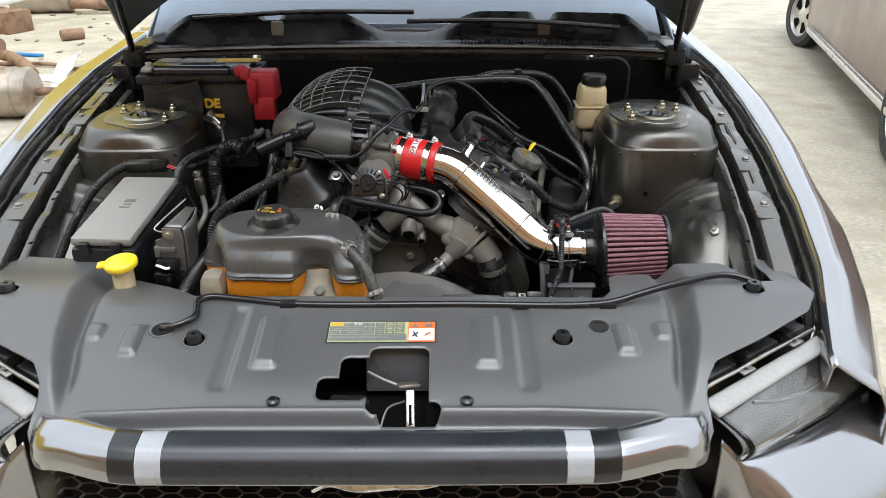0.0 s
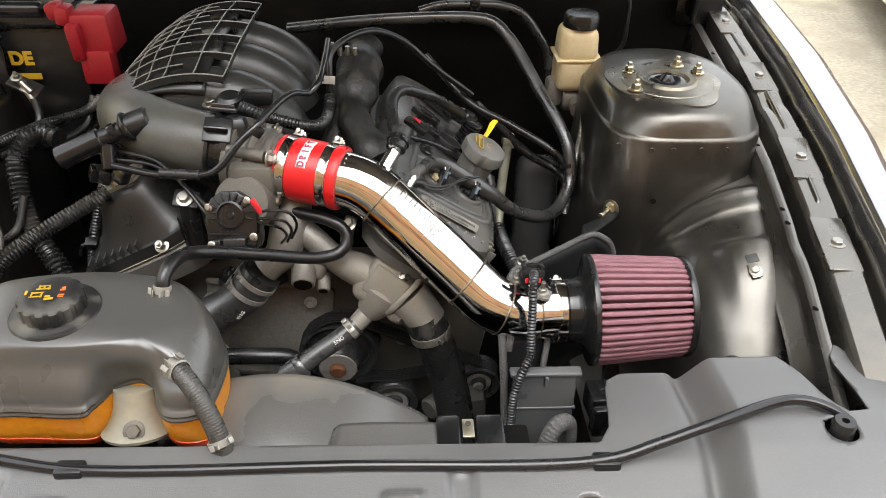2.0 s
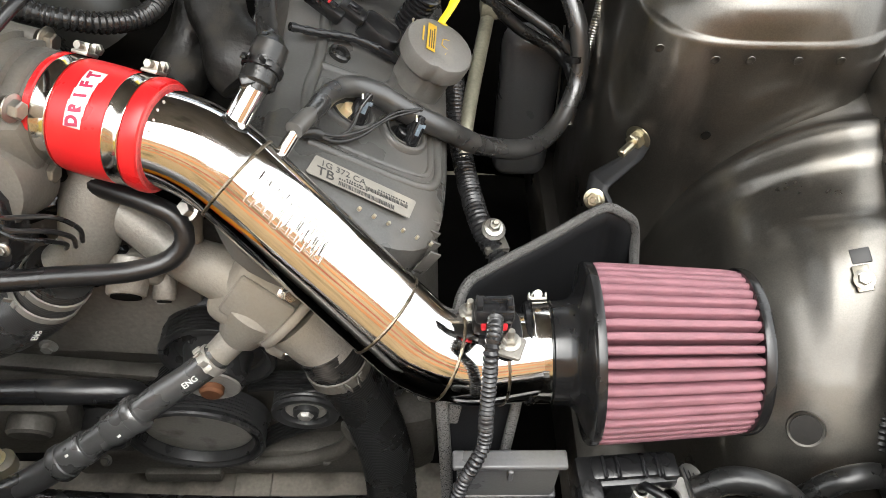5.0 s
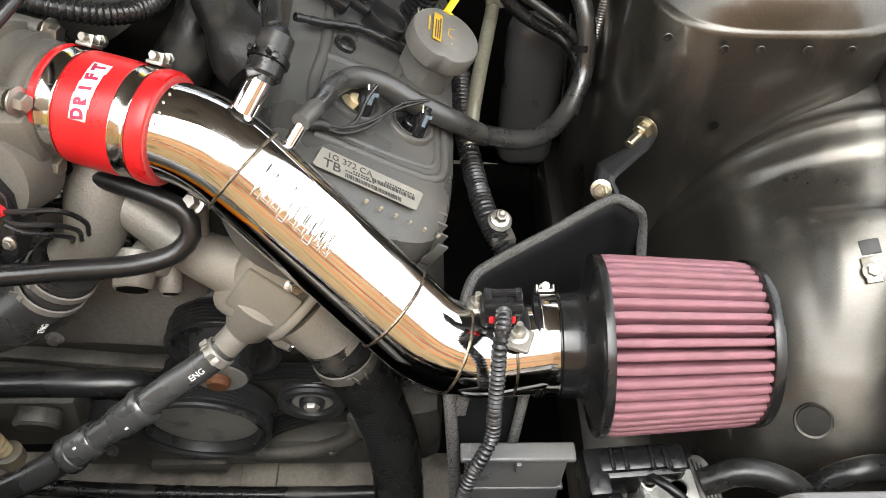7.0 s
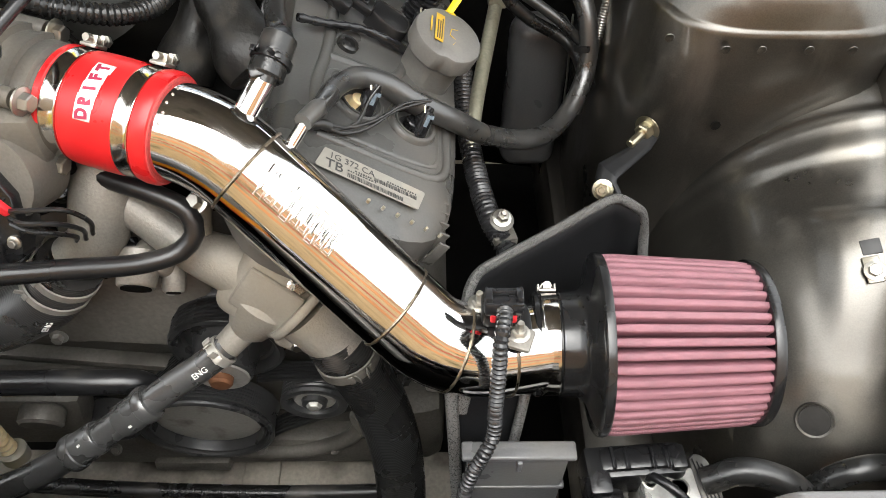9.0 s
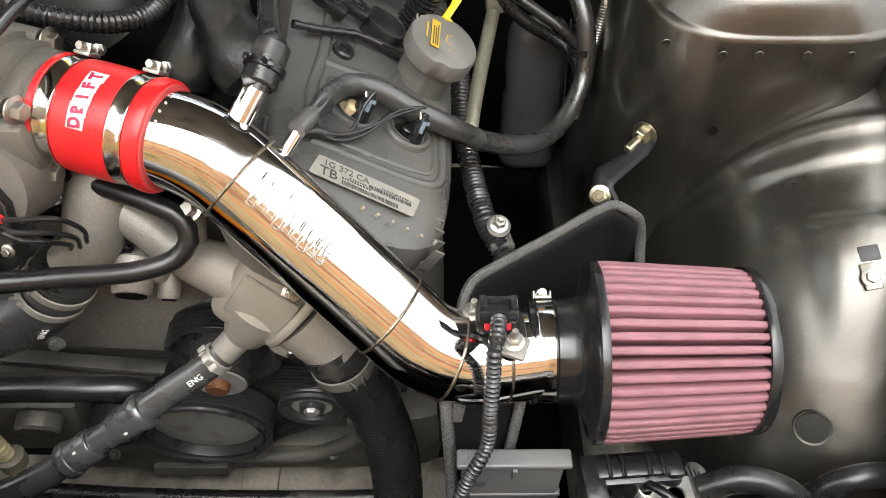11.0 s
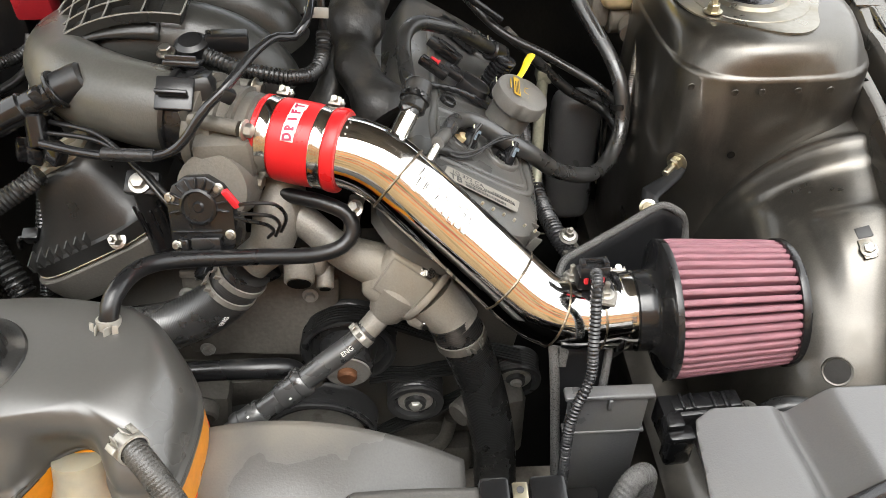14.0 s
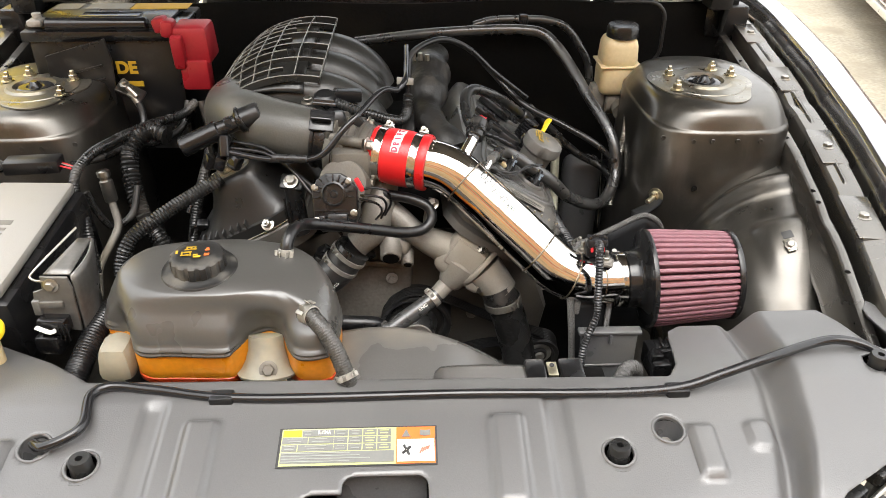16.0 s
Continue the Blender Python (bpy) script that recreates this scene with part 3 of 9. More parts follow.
grid(bm, 16, 10, lambda u, v: V((u - 0.5) * (1.72 - 0.14 * v), 4.44 + 0.38 * v, 1.015 - 0.03 * v * v - 0.05 * abs(2 * u - 1) ** 3))
thicken(part("boot_lid", bm, PAINT, car), 0.004)
bm = bmesh.new()
grid(bm, 20, 14, lambda u, v: V((u - 0.5) * 1.74, 4.83 + 0.05 * math.sin(3.1 * v) - 0.10 * (2 * u - 1) ** 4, 0.985 - 0.70 * v - 0.04 * abs(2 * u - 1) ** 3 * (1 - v)))
thicken(part("rear_bumper", bm, PAINT, car), 0.004)
for side in (1, -1):
    bm = bmesh.new()
    box(bm, (side * 0.58, 4.872, 0.80), (0.32, 0.03, 0.12), 0.012)
    part("tail_light", bm, REDPLASTIC, car, "dark red tail light")

# nose panel above the grille
bm = bmesh.new()


def nose(u, v):
    x = (u - 0.5) * 1.01
    back = 0.035 * smoothstep(0.30, 0.46, abs(x)) + 0.02 * abs(x) ** 2 + 0.075 * max(0.0, (abs(x) - 0.43) / 0.06) ** 2
    rows = [(0.873, 0.735), (0.868, 0.752), (0.858, 0.772), (0.836, 0.787), (0.808, 0.783), (0.795, 0.770), (0.788, 0.752), (0.789, 0.738), (0.806, 0.732), (0.85, 0.73)]
    k = min(int(v * 9), 8)
    f = v * 9 - k
    y, z = (rows[k][i] + (rows[k + 1][i] - rows[k][i]) * f for i in (0, 1))
    return V(x, y + back, z - 0.012 * smoothstep(0.40, 0.475, abs(x)) - 0.03 * max(0.0, (abs(x) - 0.44) / 0.05) ** 2)


grid(bm, 90, 36, nose)
bumper = part("front_bumper", bm, PAINT, car, sharp=60)
thicken(bumper, 0.003)
for sx, w, mt, lb in ((0.279, 0.034, STRIPE_W, "pale stripe"), (0.315, 0.036, STRIPE_D, "black stripe"), (-0.279, 0.034, STRIPE_W, "pale stripe"), (-0.315, 0.036, STRIPE_D, "black stripe"), (0.0, 0.522, CHARCOAL, "broad charcoal stripe")):
    bm = bmesh.new()
    grid(bm, 12, 30, lambda u, v: nose(0.5 + (sx + (u - 0.5) * w) / 1.01, 0.17 + 0.78 * v) + V(0, -0.0008, 0.0011))
    part("stripe", bm, mt, bumper, lb, sharp=60)

# bumper corners below the headlights, and the face below the grille
CORNER = [(0.0, 0.505, 0.905, 0.715), (0.15, 0.530, 0.893, 0.694), (0.6, 0.66, 0.965, 0.684), (0.9, 0.79, 1.055, 0.682), (1.0, 0.875, 1.20, 0.66)]
for side in (1, -1):
    bm = bmesh.new()

    def corner(u, v):
        x, y, z = lerp_table(CORNER, u)
        out = 0.10 * math.sin(math.pi * min(1, v * 1.2)) ** 0.9 * smoothstep(0.0, 0.35, u)
        return V(side * (x + out * 0.6), y - out, z - v * (0.40 - 0.05 * u))

    grid(bm, 50, 24, corner)
    thicken(part("bumper_corner", bm, PAINT, car, sharp=60), 0.003)
bm = bmesh.new()
grid(bm, 40, 16, lambda u, v: V((u - 0.5) * 1.5, 0.80 + 0.22 * (2 * u - 1) ** 4, 0.50 - 0.30 * v))
thicken(part("lower_bumper", bm, PAINT, car), 0.003)

# grille: dark honeycomb of bars
grille = thing("grille", (0, 0.84, 0.5), "black honeycomb grille below the nose panel", "grille")
bm = bmesh.new()
grid(bm, 10, 4, lambda u, v: V((u - 0.5) * 0.90, 0.905, 0.50 + 0.24 * v))
thicken(part("backing", bm, BLACKSHADE, grille), 0.004)
bm = bmesh.new()
for i in range(31):
    for j in range(12):
        cx, cz = (i - 15) * 0.0275, 0.51 + j * 0.019
        if i % 2:
            cz += 0.0095
        for k in range(3):
            a, b = math.pi / 3 * k, math.pi / 3 * (k + 1)
            p, q = V(cx + 0.0183 * math.cos(a), 0.838, cz + 0.011 * math.sin(a)), V(cx + 0.0183 * math.cos(b), 0.838, cz + 0.011 * math.sin(b))
            cyl(bm, p, q, 0.0022, seg=5)
tagged(part("mesh", bm, GLOSSBLACK, grille), kind="stuff")
bm = bmesh.new()
sweep(bm, curve_points([(-0.075, 0.822, 0.700), (-0.05, 0.818, 0.716), (-0.02, 0.817, 0.712), (0.03, 0.817, 0.716), (0.075, 0.822, 0.708), (0.10, 0.826, 0.710)], 0.006), lambda s: 0.004 + 0.006 * math.sin(min(3.1, s * 17)) ** 2, 8, squash=0.9)
part("emblem", bm, CHROME, grille, "chrome emblem shape")

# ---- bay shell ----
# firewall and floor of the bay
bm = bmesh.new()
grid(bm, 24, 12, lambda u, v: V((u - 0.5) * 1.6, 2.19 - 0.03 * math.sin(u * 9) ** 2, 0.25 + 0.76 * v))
thicken(part("firewall", bm, BLACKSHADE, car, "black insulated firewall"), 0.01)
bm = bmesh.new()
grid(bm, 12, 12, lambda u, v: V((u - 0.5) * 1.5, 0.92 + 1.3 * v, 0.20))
thicken(part("undertray", bm, BLACKSHADE, car), 0.004)
for side in (1, -1):
    # chassis rail and low inner wall
    bm = bmesh.new()
    box(bm, (side * 0.50, 1.55, 0.45), (0.09, 1.3, 0.12), 0.012)
    part("chassis_rail", bm, BAYPAINT, car)

    # wheel housing: an arch over the wheel that rounds down to the rail
    bm = bmesh.new()

    def arch(u, v):
        a = radians(60 + 130 * u)
        deg = math.degrees(a)
        x = 0.745 - 0.212 * math.cos(v * math.pi / 2)
        p = 2.3 + 0.9 * smoothstep(105, 125, deg)
        r = 0.168 + 0.335 * max(0.0, 1 - ((0.745 - x) / 0.2125) ** p) ** (1 / p)
        r += 0.004 * smoothstep(101.0, 99.9, deg) + 0.005 * smoothstep(104.4, 102.9, deg) - 0.009 * smoothstep(99.3, 97.6, deg)
        r += 0.011 * smoothstep(0.628, 0.650, x) * (1 - smoothstep(0.715, 0.735, x)) * smoothstep(109.5, 112.0, deg) * (1 - smoothstep(113.5, 127.0, deg))
        return V(side * x, 1.72 + r * math.cos(a), 0.34 + r * math.sin(a))

    grid(bm, 200, 80, arch)
    housing = part("wheel_housing", bm, BAYPAINT, car, sharp=70)
    thicken(housing, 0.003)
    bm = bmesh.new()
    revolve(bm, [(0.0168, -0.003), (0.0158, 0.0022), (0.0138, 0.0018), (0.0128, -0.0005), (0.006, -0.001)], V(side * 0.6255, 1.3888, 0.6965), (-side * 0.45, -0.62, 0.65), 28)
    hole = part("drain_hole", bm, BAYPAINT, housing, "pale worn rim of the drain hole")
    # dark brown disc that fills the drain hole
    bm = bmesh.new()
    revolve(bm, [(0.0136, -0.0010), (0.0134, 0.0), (0.006, 0.0002)], V(side * 0.6255, 1.3888, 0.6965) + V(-side * 0.45, -0.62, 0.65).normalized() * 0.0032, (-side * 0.45, -0.62, 0.65), 28)
    part("plug", bm, DARKHOLE, hole, "brown-dark plug")
    bm = bmesh.new()
    box(bm, (side * 0.671, 1.4855, 0.7915), (0.014, 0.024, 0.003), 0.001, rot(24, -side * 18, 0))
    part("clip_plate", bm, MOUNT, housing, "pale clip plate")
    bm = bmesh.new()
    box(bm, (side * 0.673, 1.5055, 0.7985), (0.017, 0.014, 0.004), 0.001, rot(24, -side * 18, 0))
    part("slot", bm, INK, housing)
    bolt("clip_bolt", (side * 0.671, 1.4835, 0.7925), (-side * 0.3, -0.4, 0.85), housing, 0.006, 0.004, material=STEEL)


    # strut tower: a column with a rounded crown
    bm = bmesh.new()
    cx, cy = 0.618, 1.83
    prof = [(0.98, 0.40), (1.0, 0.70), (0.995, 0.904), (0.988, 0.9095), (0.976, 0.9105), (0.971, 0.9130), (0.960, 0.922), (0.940, 0.934), (0.905, 0.9435), (0.85, 0.948), (0.76, 0.950), (0.40, 0.9505), (0.36, 0.950), (0.35, 0.935)]
    rings = []
    for k, z in prof:
        ring = []
        for i in range(64):
            a = 2 * math.pi * i / 64
            c, s = math.cos(a), math.sin(a)
            e = 4.0 - 1.6 * smoothstep(0.89, 0.95, z)
            q = (abs(c) ** e + abs(s) ** e) ** (-1 / e)
            rx, ry = (0.130, 0.168)
            grow = 0.012 * (1 - smoothstep(0.75, 0.95, z))
            ring.append(bm.verts.new((side * (cx + q * c * (rx * k + grow)), cy + q * s * (ry * k + grow * 0.4), z)))
        rings.append(ring)
    for a, b in zip(rings, rings[1:]):
        for i in range(64):
            bm.faces.new((a[i], a[(i + 1) % 64], b[(i + 1) % 64], b[i]))
    tower = part("strut_tower", bm, BAYPAINT, car, sharp=75)
    tx, ty, tz = side * 0.605, 1.80, 0.951
    bm = bmesh.new()
    revolve(bm, [(0.076, 0), (0.074, 0.003), (0.050, 0.004), (0.046, 0.008), (0.036, 0.008), (0.034, 0.0)], (tx, ty, tz), seg=40)
    for dx in (0.503, 0.551, 0.584, 0.628, 0.668):
        hb = bmesh.new()
        revolve(hb, [(0.0046, 0), (0.0042, 0.0004), (0.0030, 0.0005), (0.0022, 0.0002)], (side * dx, 1.83 - 0.168 * 0.995 - 0.0015 - 0.004 + (0.018 if dx < 0.51 else 0.0), 0.8965), (0, -1, 0), 14)
        part("dimple", hb, BAYPAINT, tower)
    hb = bmesh.new()
    revolve(hb, [(0.005, 0), (0.005, 0.001)], (side * 0.567, 1.655, 0.808), (0, -1, 0.05), 14)
    part("hole", hb, BLACKSHADE, tower)
    part("mount_plate", bm, MOUNT, tower, "pale zinc mount plate")
    bm = bmesh.new()
    revolve(bm, [(0.093, -0.0012), (0.093, 0.0012), (0.090, 0.0018), (0.078, 0.0018)], (tx, ty, tz), seg=72, wave=lambda a, k: 1 + 0.10 * math.cos(3 * a + 0.6) - 0.05 * math.cos(5 * a))
    part("mount_flange", bm, MOUNT, tower, "pale zinc flange")
    bm = bmesh.new()
    revolve(bm, [(0.031, 0.004), (0.026, 0.006), (0.012, 0.004), (0.009, 0.010), (0.006, 0.014)], (tx, ty, tz), seg=24)
    part("strut_rod", bm, GLOSSBLACK, tower, "black strut rod end")
    for dx, dy in ((-0.063, -0.043), (0.035, 0.063), (0.06, 0.03), (-0.055, 0.035)):
        bolt("stud_nut", (tx + side * dx, ty + dy, tz + 0.004), (0, 0, 1), tower, 0.0078, 0.009, 0.008)

    # top rail of the inner wing, with slots and bolts
    bm = bmesh.new()

    def rail(u, v):
        y = 1.12 + 1.08 * u
        xi, zi = lerp_table(WING, y)[:2]
        rows = [(-0.112, -0.14), (-0.110, -0.072), (-0.106, -0.058), (-0.094, -0.055), (-0.090, -0.085), (-0.079, -0.087), (-0.075, -0.040), (-0.071, -0.034), (-0.034, -0.029), (-0.030, -0.033), (-0.026, -0.090), (-0.006, -0.095), (-0.004, -0.03)]
        k = min(int(v * 12), 11)
        f = v * 12 - k
        dx, dz = (rows[k][i] + (rows[k + 1][i] - rows[k][i]) * f for i in (0, 1))
        dx *= 0.86
        dip = 0.004 * math.exp(-((u - 0.33) / 0.02) ** 2) + 0.004 * math.exp(-((u - 0.62) / 0.02) ** 2)
        return V(side * (xi + dx), y, zi + dz - dip)

    grid(bm, 160, 72, rail)
    top_rail = part("wing_rail", bm, RAILLIT, car, sharp=50)
    thicken(top_rail, 0.002)
    for y0, y1 in ((1.52, 1.60), (1.70, 1.84), (1.95, 2.07)):
        bm = bmesh.new()

        def groove(u, v):
            y = y0 + (y1 - y0) * u
            xi, zi = lerp_table(WING, y)[:2]
            ends = min(1.0, 8 * u, 8 * (1 - u))
            return V(side * (xi - 0.046 + 0.012 * (v - 0.5)), y, zi - 0.0315 + 0.0045 * ends * math.sin(math.pi * v))

        grid(bm, 24, 8, groove)
        thicken(part("bead", bm, RAILLIT, top_rail, "pressed stiffening bead"), 0.002)
    for y in (1.44, 1.63, 1.88, 2.11):
        xi, zi = lerp_table(WING, y)[:2]
        bm = bmesh.new()
        box(bm, (side * (xi - 0.047), y, zi - 0.0300), (0.044, 0.105, 0.0045), 0.002, rot(math.degrees(math.atan2(lerp_table(WING, y + 0.03)[1] - lerp_table(WING, y - 0.03)[1], 0.06)), 0, math.degrees(math.atan2(-side * (lerp_table(WING, y + 0.03)[0] - lerp_table(WING, y - 0.03)[0]), 0.06))))
        part("pad", bm, RAILLIT, top_rail, "flat bolting pad")
        for q in (-0.085, 0.075):
            xq, zq = lerp_table(WING, y + q)[:2]
            bm = bmesh.new()
            revolve(bm, [(0.0045, -0.002), (0.0045, 0.0012), (0.001, 0.0014)], (side * (xq - 0.086), y + q, zq - 0.0555), seg=14)
            part("drain_hole", bm, BLACKSHADE, top_rail)
        bolt("rail_bolt", (side * (xi - 0.046), y, zi - 0.030), (0, 0, 1), top_rail, 0.008, 0.005, material=STEEL)

# cowl: black plastic tray at the foot of the windscreen
cowl = thing("cowl_panel", (0, 2.25, 1.03), "black plastic cowl panel with a slotted grille", "cowl panel")
bm = bmesh.new()


def cowl_place(u, v):
    x = (u - 0.5) * 1.52
    hump = smoothstep(0.05, 0.22, abs(x)) * (1 - smoothstep(0.62, 0.74, abs(x)))
    dip = 0.035 * math.exp(-((abs(x) - 0.40) / 0.025) ** 4)
    rows = [(2.16, 1.020), (2.165, 1.035), (2.20, 1.040), (2.25, 1.036), (2.29, 1.05 + 0.045 * hump), (2.31, 1.055 + 0.06 * hump - dip), (2.36, 1.05 + 0.03 * hump)]
    k = min(int(v * 6), 5)
    f = v * 6 - k
    y, z = (rows[k][i] + (rows[k + 1][i] - rows[k][i]) * f for i in (0, 1))
    return V(x, y - 0.10 * (abs(x) / 0.76) ** 3 + 0.06, z)


grid(bm, 120, 30, cowl_place)
thicken(part("tray", bm, PLASTIC, cowl, sharp=60), 0.003)
bm = bmesh.new()
sweep(bm, [cowl_place(0.03 + 0.94 * i / 60, 0.16) + V(0, -0.006, 0.004) for i in range(61)], 0.0045, 8)
part("front_lip", bm, BAYPAINT, cowl, "painted metal lip")
for i in range(46):
    bm = bmesh.new()
    x = 0.16 + 0.0095 * i
    box(bm, cowl_place(0.5 + x / 1.52, 0.42) + V(0, 0.0, 0.004), (0.004, 0.05, 0.008), 0.001, seg=1)
    part("slat", bm, PLASTIC, cowl)
for x in (-0.38, 0.40):
    bm = bmesh.new()
    box(bm, (x, 2.315, 1.075), (0.035, 0.02, 0.04), 0.005)
    part("clip", bm, GREYLABEL, cowl)

# windscreen
bm = bmesh.new()
grid(bm, 24, 16, lambda u, v: V((u - 0.5) * 1.46, 2.40 + 0.62 * v - 0.16 * (2 * u - 1) ** 2, 1.045 + 0.42 * v))
thicken(solid("windscreen", bm, SCREEN, "tinted windscreen glass", "windscreen", kind="structure"), 0.005)
for a, b in (((-0.62, 2.30, 1.105), (0.02, 2.33, 1.118)), ((0.0, 2.31, 1.095), (0.60, 2.22, 1.09))):
    wiper = thing("windscreen_wiper", a, "black windscreen wiper lying at the foot of the glass", "wiper", "wipers")
    bm = bmesh.new()
    a, b = Vector(a), Vector(b)
    sweep(bm, curve_points([a, a.lerp(b, 0.5) + V(0, 0, 0.01), b], 0.03), 0.007, 8)
    part("arm", bm, PLASTIC, wiper)
    bm = bmesh.new()
    sweep(bm, curve_points([a + V(0.03, 0.02, -0.002), a.lerp(b, 0.5) + V(0, 0.03, 0.008), b + V(-0.03, 0.03, -0.003)], 0.03), 0.005, 6)
    part("blade", bm, RUBBER, wiper)

# open bonnet on its hinges
bonnet = thing("bonnet", (0, 2.24, 1.04), "open bonnet with a black underside", "bonnet")
bm = bmesh.new()


def bonnet_place(u, v):
    x = (u - 0.5) * 2 * (0.80 - 0.10 * v)
    s = 1.33 * v
    bow = 0.10 * (1 - (2 * u - 1) ** 2)
    ang = radians(45)
    return V(x, 2.24 - s * math.cos(ang) + 0.10 * (1 - v) * (1 - abs(2 * u - 1) ** 2) + bow * math.sin(ang) * 0.8, 1.065 + s * math.sin(ang) + bow * math.cos(ang) + 0.24 * (1 - abs(2 * u - 1) ** 2.2) * (1 - v))


grid(bm, 30, 30, bonnet_place)
thicken(part("skin", bm, LINER, bonnet), 0.03, 1.0)
for side in (1, -1):
    bm = bmesh.new()
    cyl(bm, (side * 0.735, 2.13, 1.00), (side * 0.715, 1.98, 1.33), 0.009, seg=12)
    part("gas_strut", bm, PLASTIC, bonnet)
    bm = bmesh.new()
    box(bm, (side * 0.775, 2.19, 0.965), (0.10, 0.06, 0.07), 0.008)
    box(bm, (side * 0.750, 2.16, 1.000), (0.012, 0.10, 0.07), 0.003, rot(18))
    part("hinge_base", bm, PLASTIC, bonnet)
    bm = bmesh.new()
    box(bm, (side * 0.735, 2.17, 1.03), (0.05, 0.14, 0.05), 0.008)
    part("hinge", bm, PLASTIC, bonnet)

# ---- radiator cover ----
FRONT = [(-0.715, 1.13), (-0.69, 1.09), (-0.59, 1.028), (-0.51, 0.985), (-0.487, 0.95), (-0.482, 0.885), (-0.462, 0.852), (-0.44, 0.884), (0.44, 0.884), (0.462, 0.852), (0.482, 0.885), (0.487, 0.95), (0.51, 0.985), (0.59, 1.028), (0.69, 1.09), (0.715, 1.13)]
REAR = [(-0.715, 1.27), (-0.68, 1.315), (-0.55, 1.30), (-0.46, 1.255), (-0.38, 1.21), (-0.32, 1.165), (0.375, 1.155), (0.39, 1.18), (0.405, 1.262), (0.425, 1.276), (0.61, 1.278), (0.622, 1.25), (0.628, 1.19), (0.640, 1.172), (0.664, 1.175), (0.672, 1.275), (0.690, 1.300), (0.705, 1.27), (0.715, 1.14)]
PINS = [(-0.289, 1.05), (0.290, 1.05), (-0.625, 1.15), (0.620, 1.147), (0.352, 1.078), (-0.347, 1.074)]
HOLE = [(-0.010, 0.081, 0.905, 1.030), (-0.053, 0.0, 0.945, 1.010), (-0.084, -0.01, 0.928, 0.968), (0.005, 0.099, 0.899, 0.925)]
CREASE = [(0.85, 0.440, 0.010), (0.90, 0.447, 0.010), (0.96, 0.468, 0.012), (1.04, 0.490, 0.015), (1.15, 0.508, 0.018), (1.32, 0.520, 0.021)]


def hole_distance(x, y):
    """How far (x, y) lies outside the latch opening and the wells of the rubber stops."""
    best = 1.0
    for x0, x1, y0, y1 in HOLE:
        qx, qy = abs(x - (x0 + x1) / 2) - (x1 - x0) / 2 + 0.012, abs(y - (y0 + y1) / 2) - (y1 - y0) / 2 + 0.012
        best = min(best, math.hypot(max(qx, 0), max(qy, 0)) + min(max(qx, qy), 0) - 0.012)
    for px, py in PINS:
        best = min(best, math.hypot(x - px, y - py) - 0.0168)
    return best


def cover_z(x, y):
    ax = abs(x)
    z = 0.763 + 0.19 * (min(y, 1.13) - 0.87) + 0.03 * max(0.0, y - 1.13)
    z -= 0.024 * smoothstep(1.15, 1.30, y)
    line, half = lerp_table(CREASE, y)
    z += 0.022 * smoothstep(line - 0.75 * half, line + 0.75 * half, ax) * smoothstep(0.88, 1.0, y)
    z -= 0.011 * math.exp(-((ax - line + half * 1.1) / 0.009) ** 2) * smoothstep(0.93, 1.0, y)
    for rx, w, y0, y1 in ((0.17, 0.015, 0.985, 1.105), (0.388, 0.011, 1.012, 1.085)):
        for s in (1, -1):
            z += 0.009 * (1 - smoothstep(w, w + 0.005, abs(x - s * rx))) * smoothstep(y0, y0 + 0.01, y) * (1 - smoothstep(y1 - 0.01, y1, y))
    q = math.hypot(max(0.0, abs(ax - 0.455) - 0.006), max(0.0, abs(y - 1.067) - 0.008))
    z += 0.005 * (1 - smoothstep(0.008, 0.012, q))
    z -= 0.006 * smoothstep(0.215, 0.220, ax) * (1 - smoothstep(0.238, 0.243, ax)) * smoothstep(0.94, 0.96, y) * (1 - smoothstep(1.12, 1.14, y))
    bend = 0.955 + 0.35 * max(0.0, ax - 0.25)
    t = max(-0.02, min(0.02, bend - y))
    z -= 0.12 * ((t + 0.02) ** 2 / 0.08 + max(0.0, bend - y - 0.02))
    # stepped ledge along the front
    inner = 1 - smoothstep(0.405, 0.43, ax)
    z += inner * 0.004 * math.exp(-((y - 0.911) / 0.004) ** 2)
    z -= inner * 0.017 * (1 - smoothstep(0.898, 0.907, y))
    z += inner * 0.004 * (1 - smoothstep(0.889, 0.892, y))
    return z


bm = bmesh.new()
xs = [round(-0.715 + 0.0044 * i, 4) for i in range(326)]
ys = [round(0.850 + 0.0018 * i, 4) for i in range(39)] + [round(0.920 + 0.004 * i, 4) for i in range(101)]
cols = []
for x in xs:
    y0, y1 = lerp_table(FRONT, x)[0], lerp_table(REAR, x)[0]
    col = []
    for y in ys:
        px, py = x, min(max(y, y0), y1)
        for k in range(3):
            d = hole_distance(px, py)
            if abs(d) > 0.0026:
                break
            gx, gy = hole_distance(px + 1e-4, py) - d, hole_distance(px, py + 1e-4) - d
            g = math.hypot(gx, gy) + 1e-9
            px, py = px - d * gx / g, py - d * gy / g
        col.append(bm.verts.new((px, py, cover_z(px, py))))
    cols.append(col)
for i in range(len(xs) - 1):
    for j in range(len(ys) - 1):
        q = (cols[i][j], cols[i + 1][j], cols[i + 1][j + 1], cols[i][j + 1])
        mid = (q[0].co + q[1].co + q[2].co + q[3].co) / 4
        if hole_distance(mid.x, mid.y) < 0:
            continue
        if (q[0].co - q[3].co).length < 1e-6 and (q[1].co - q[2].co).length < 1e-6:
            continue
        bm.faces.new(q)
bmesh.ops.remove_doubles(bm, verts=bm.verts, dist=1e-5)
bmesh.ops.dissolve_degenerate(bm, edges=bm.edges, dist=1e-5)
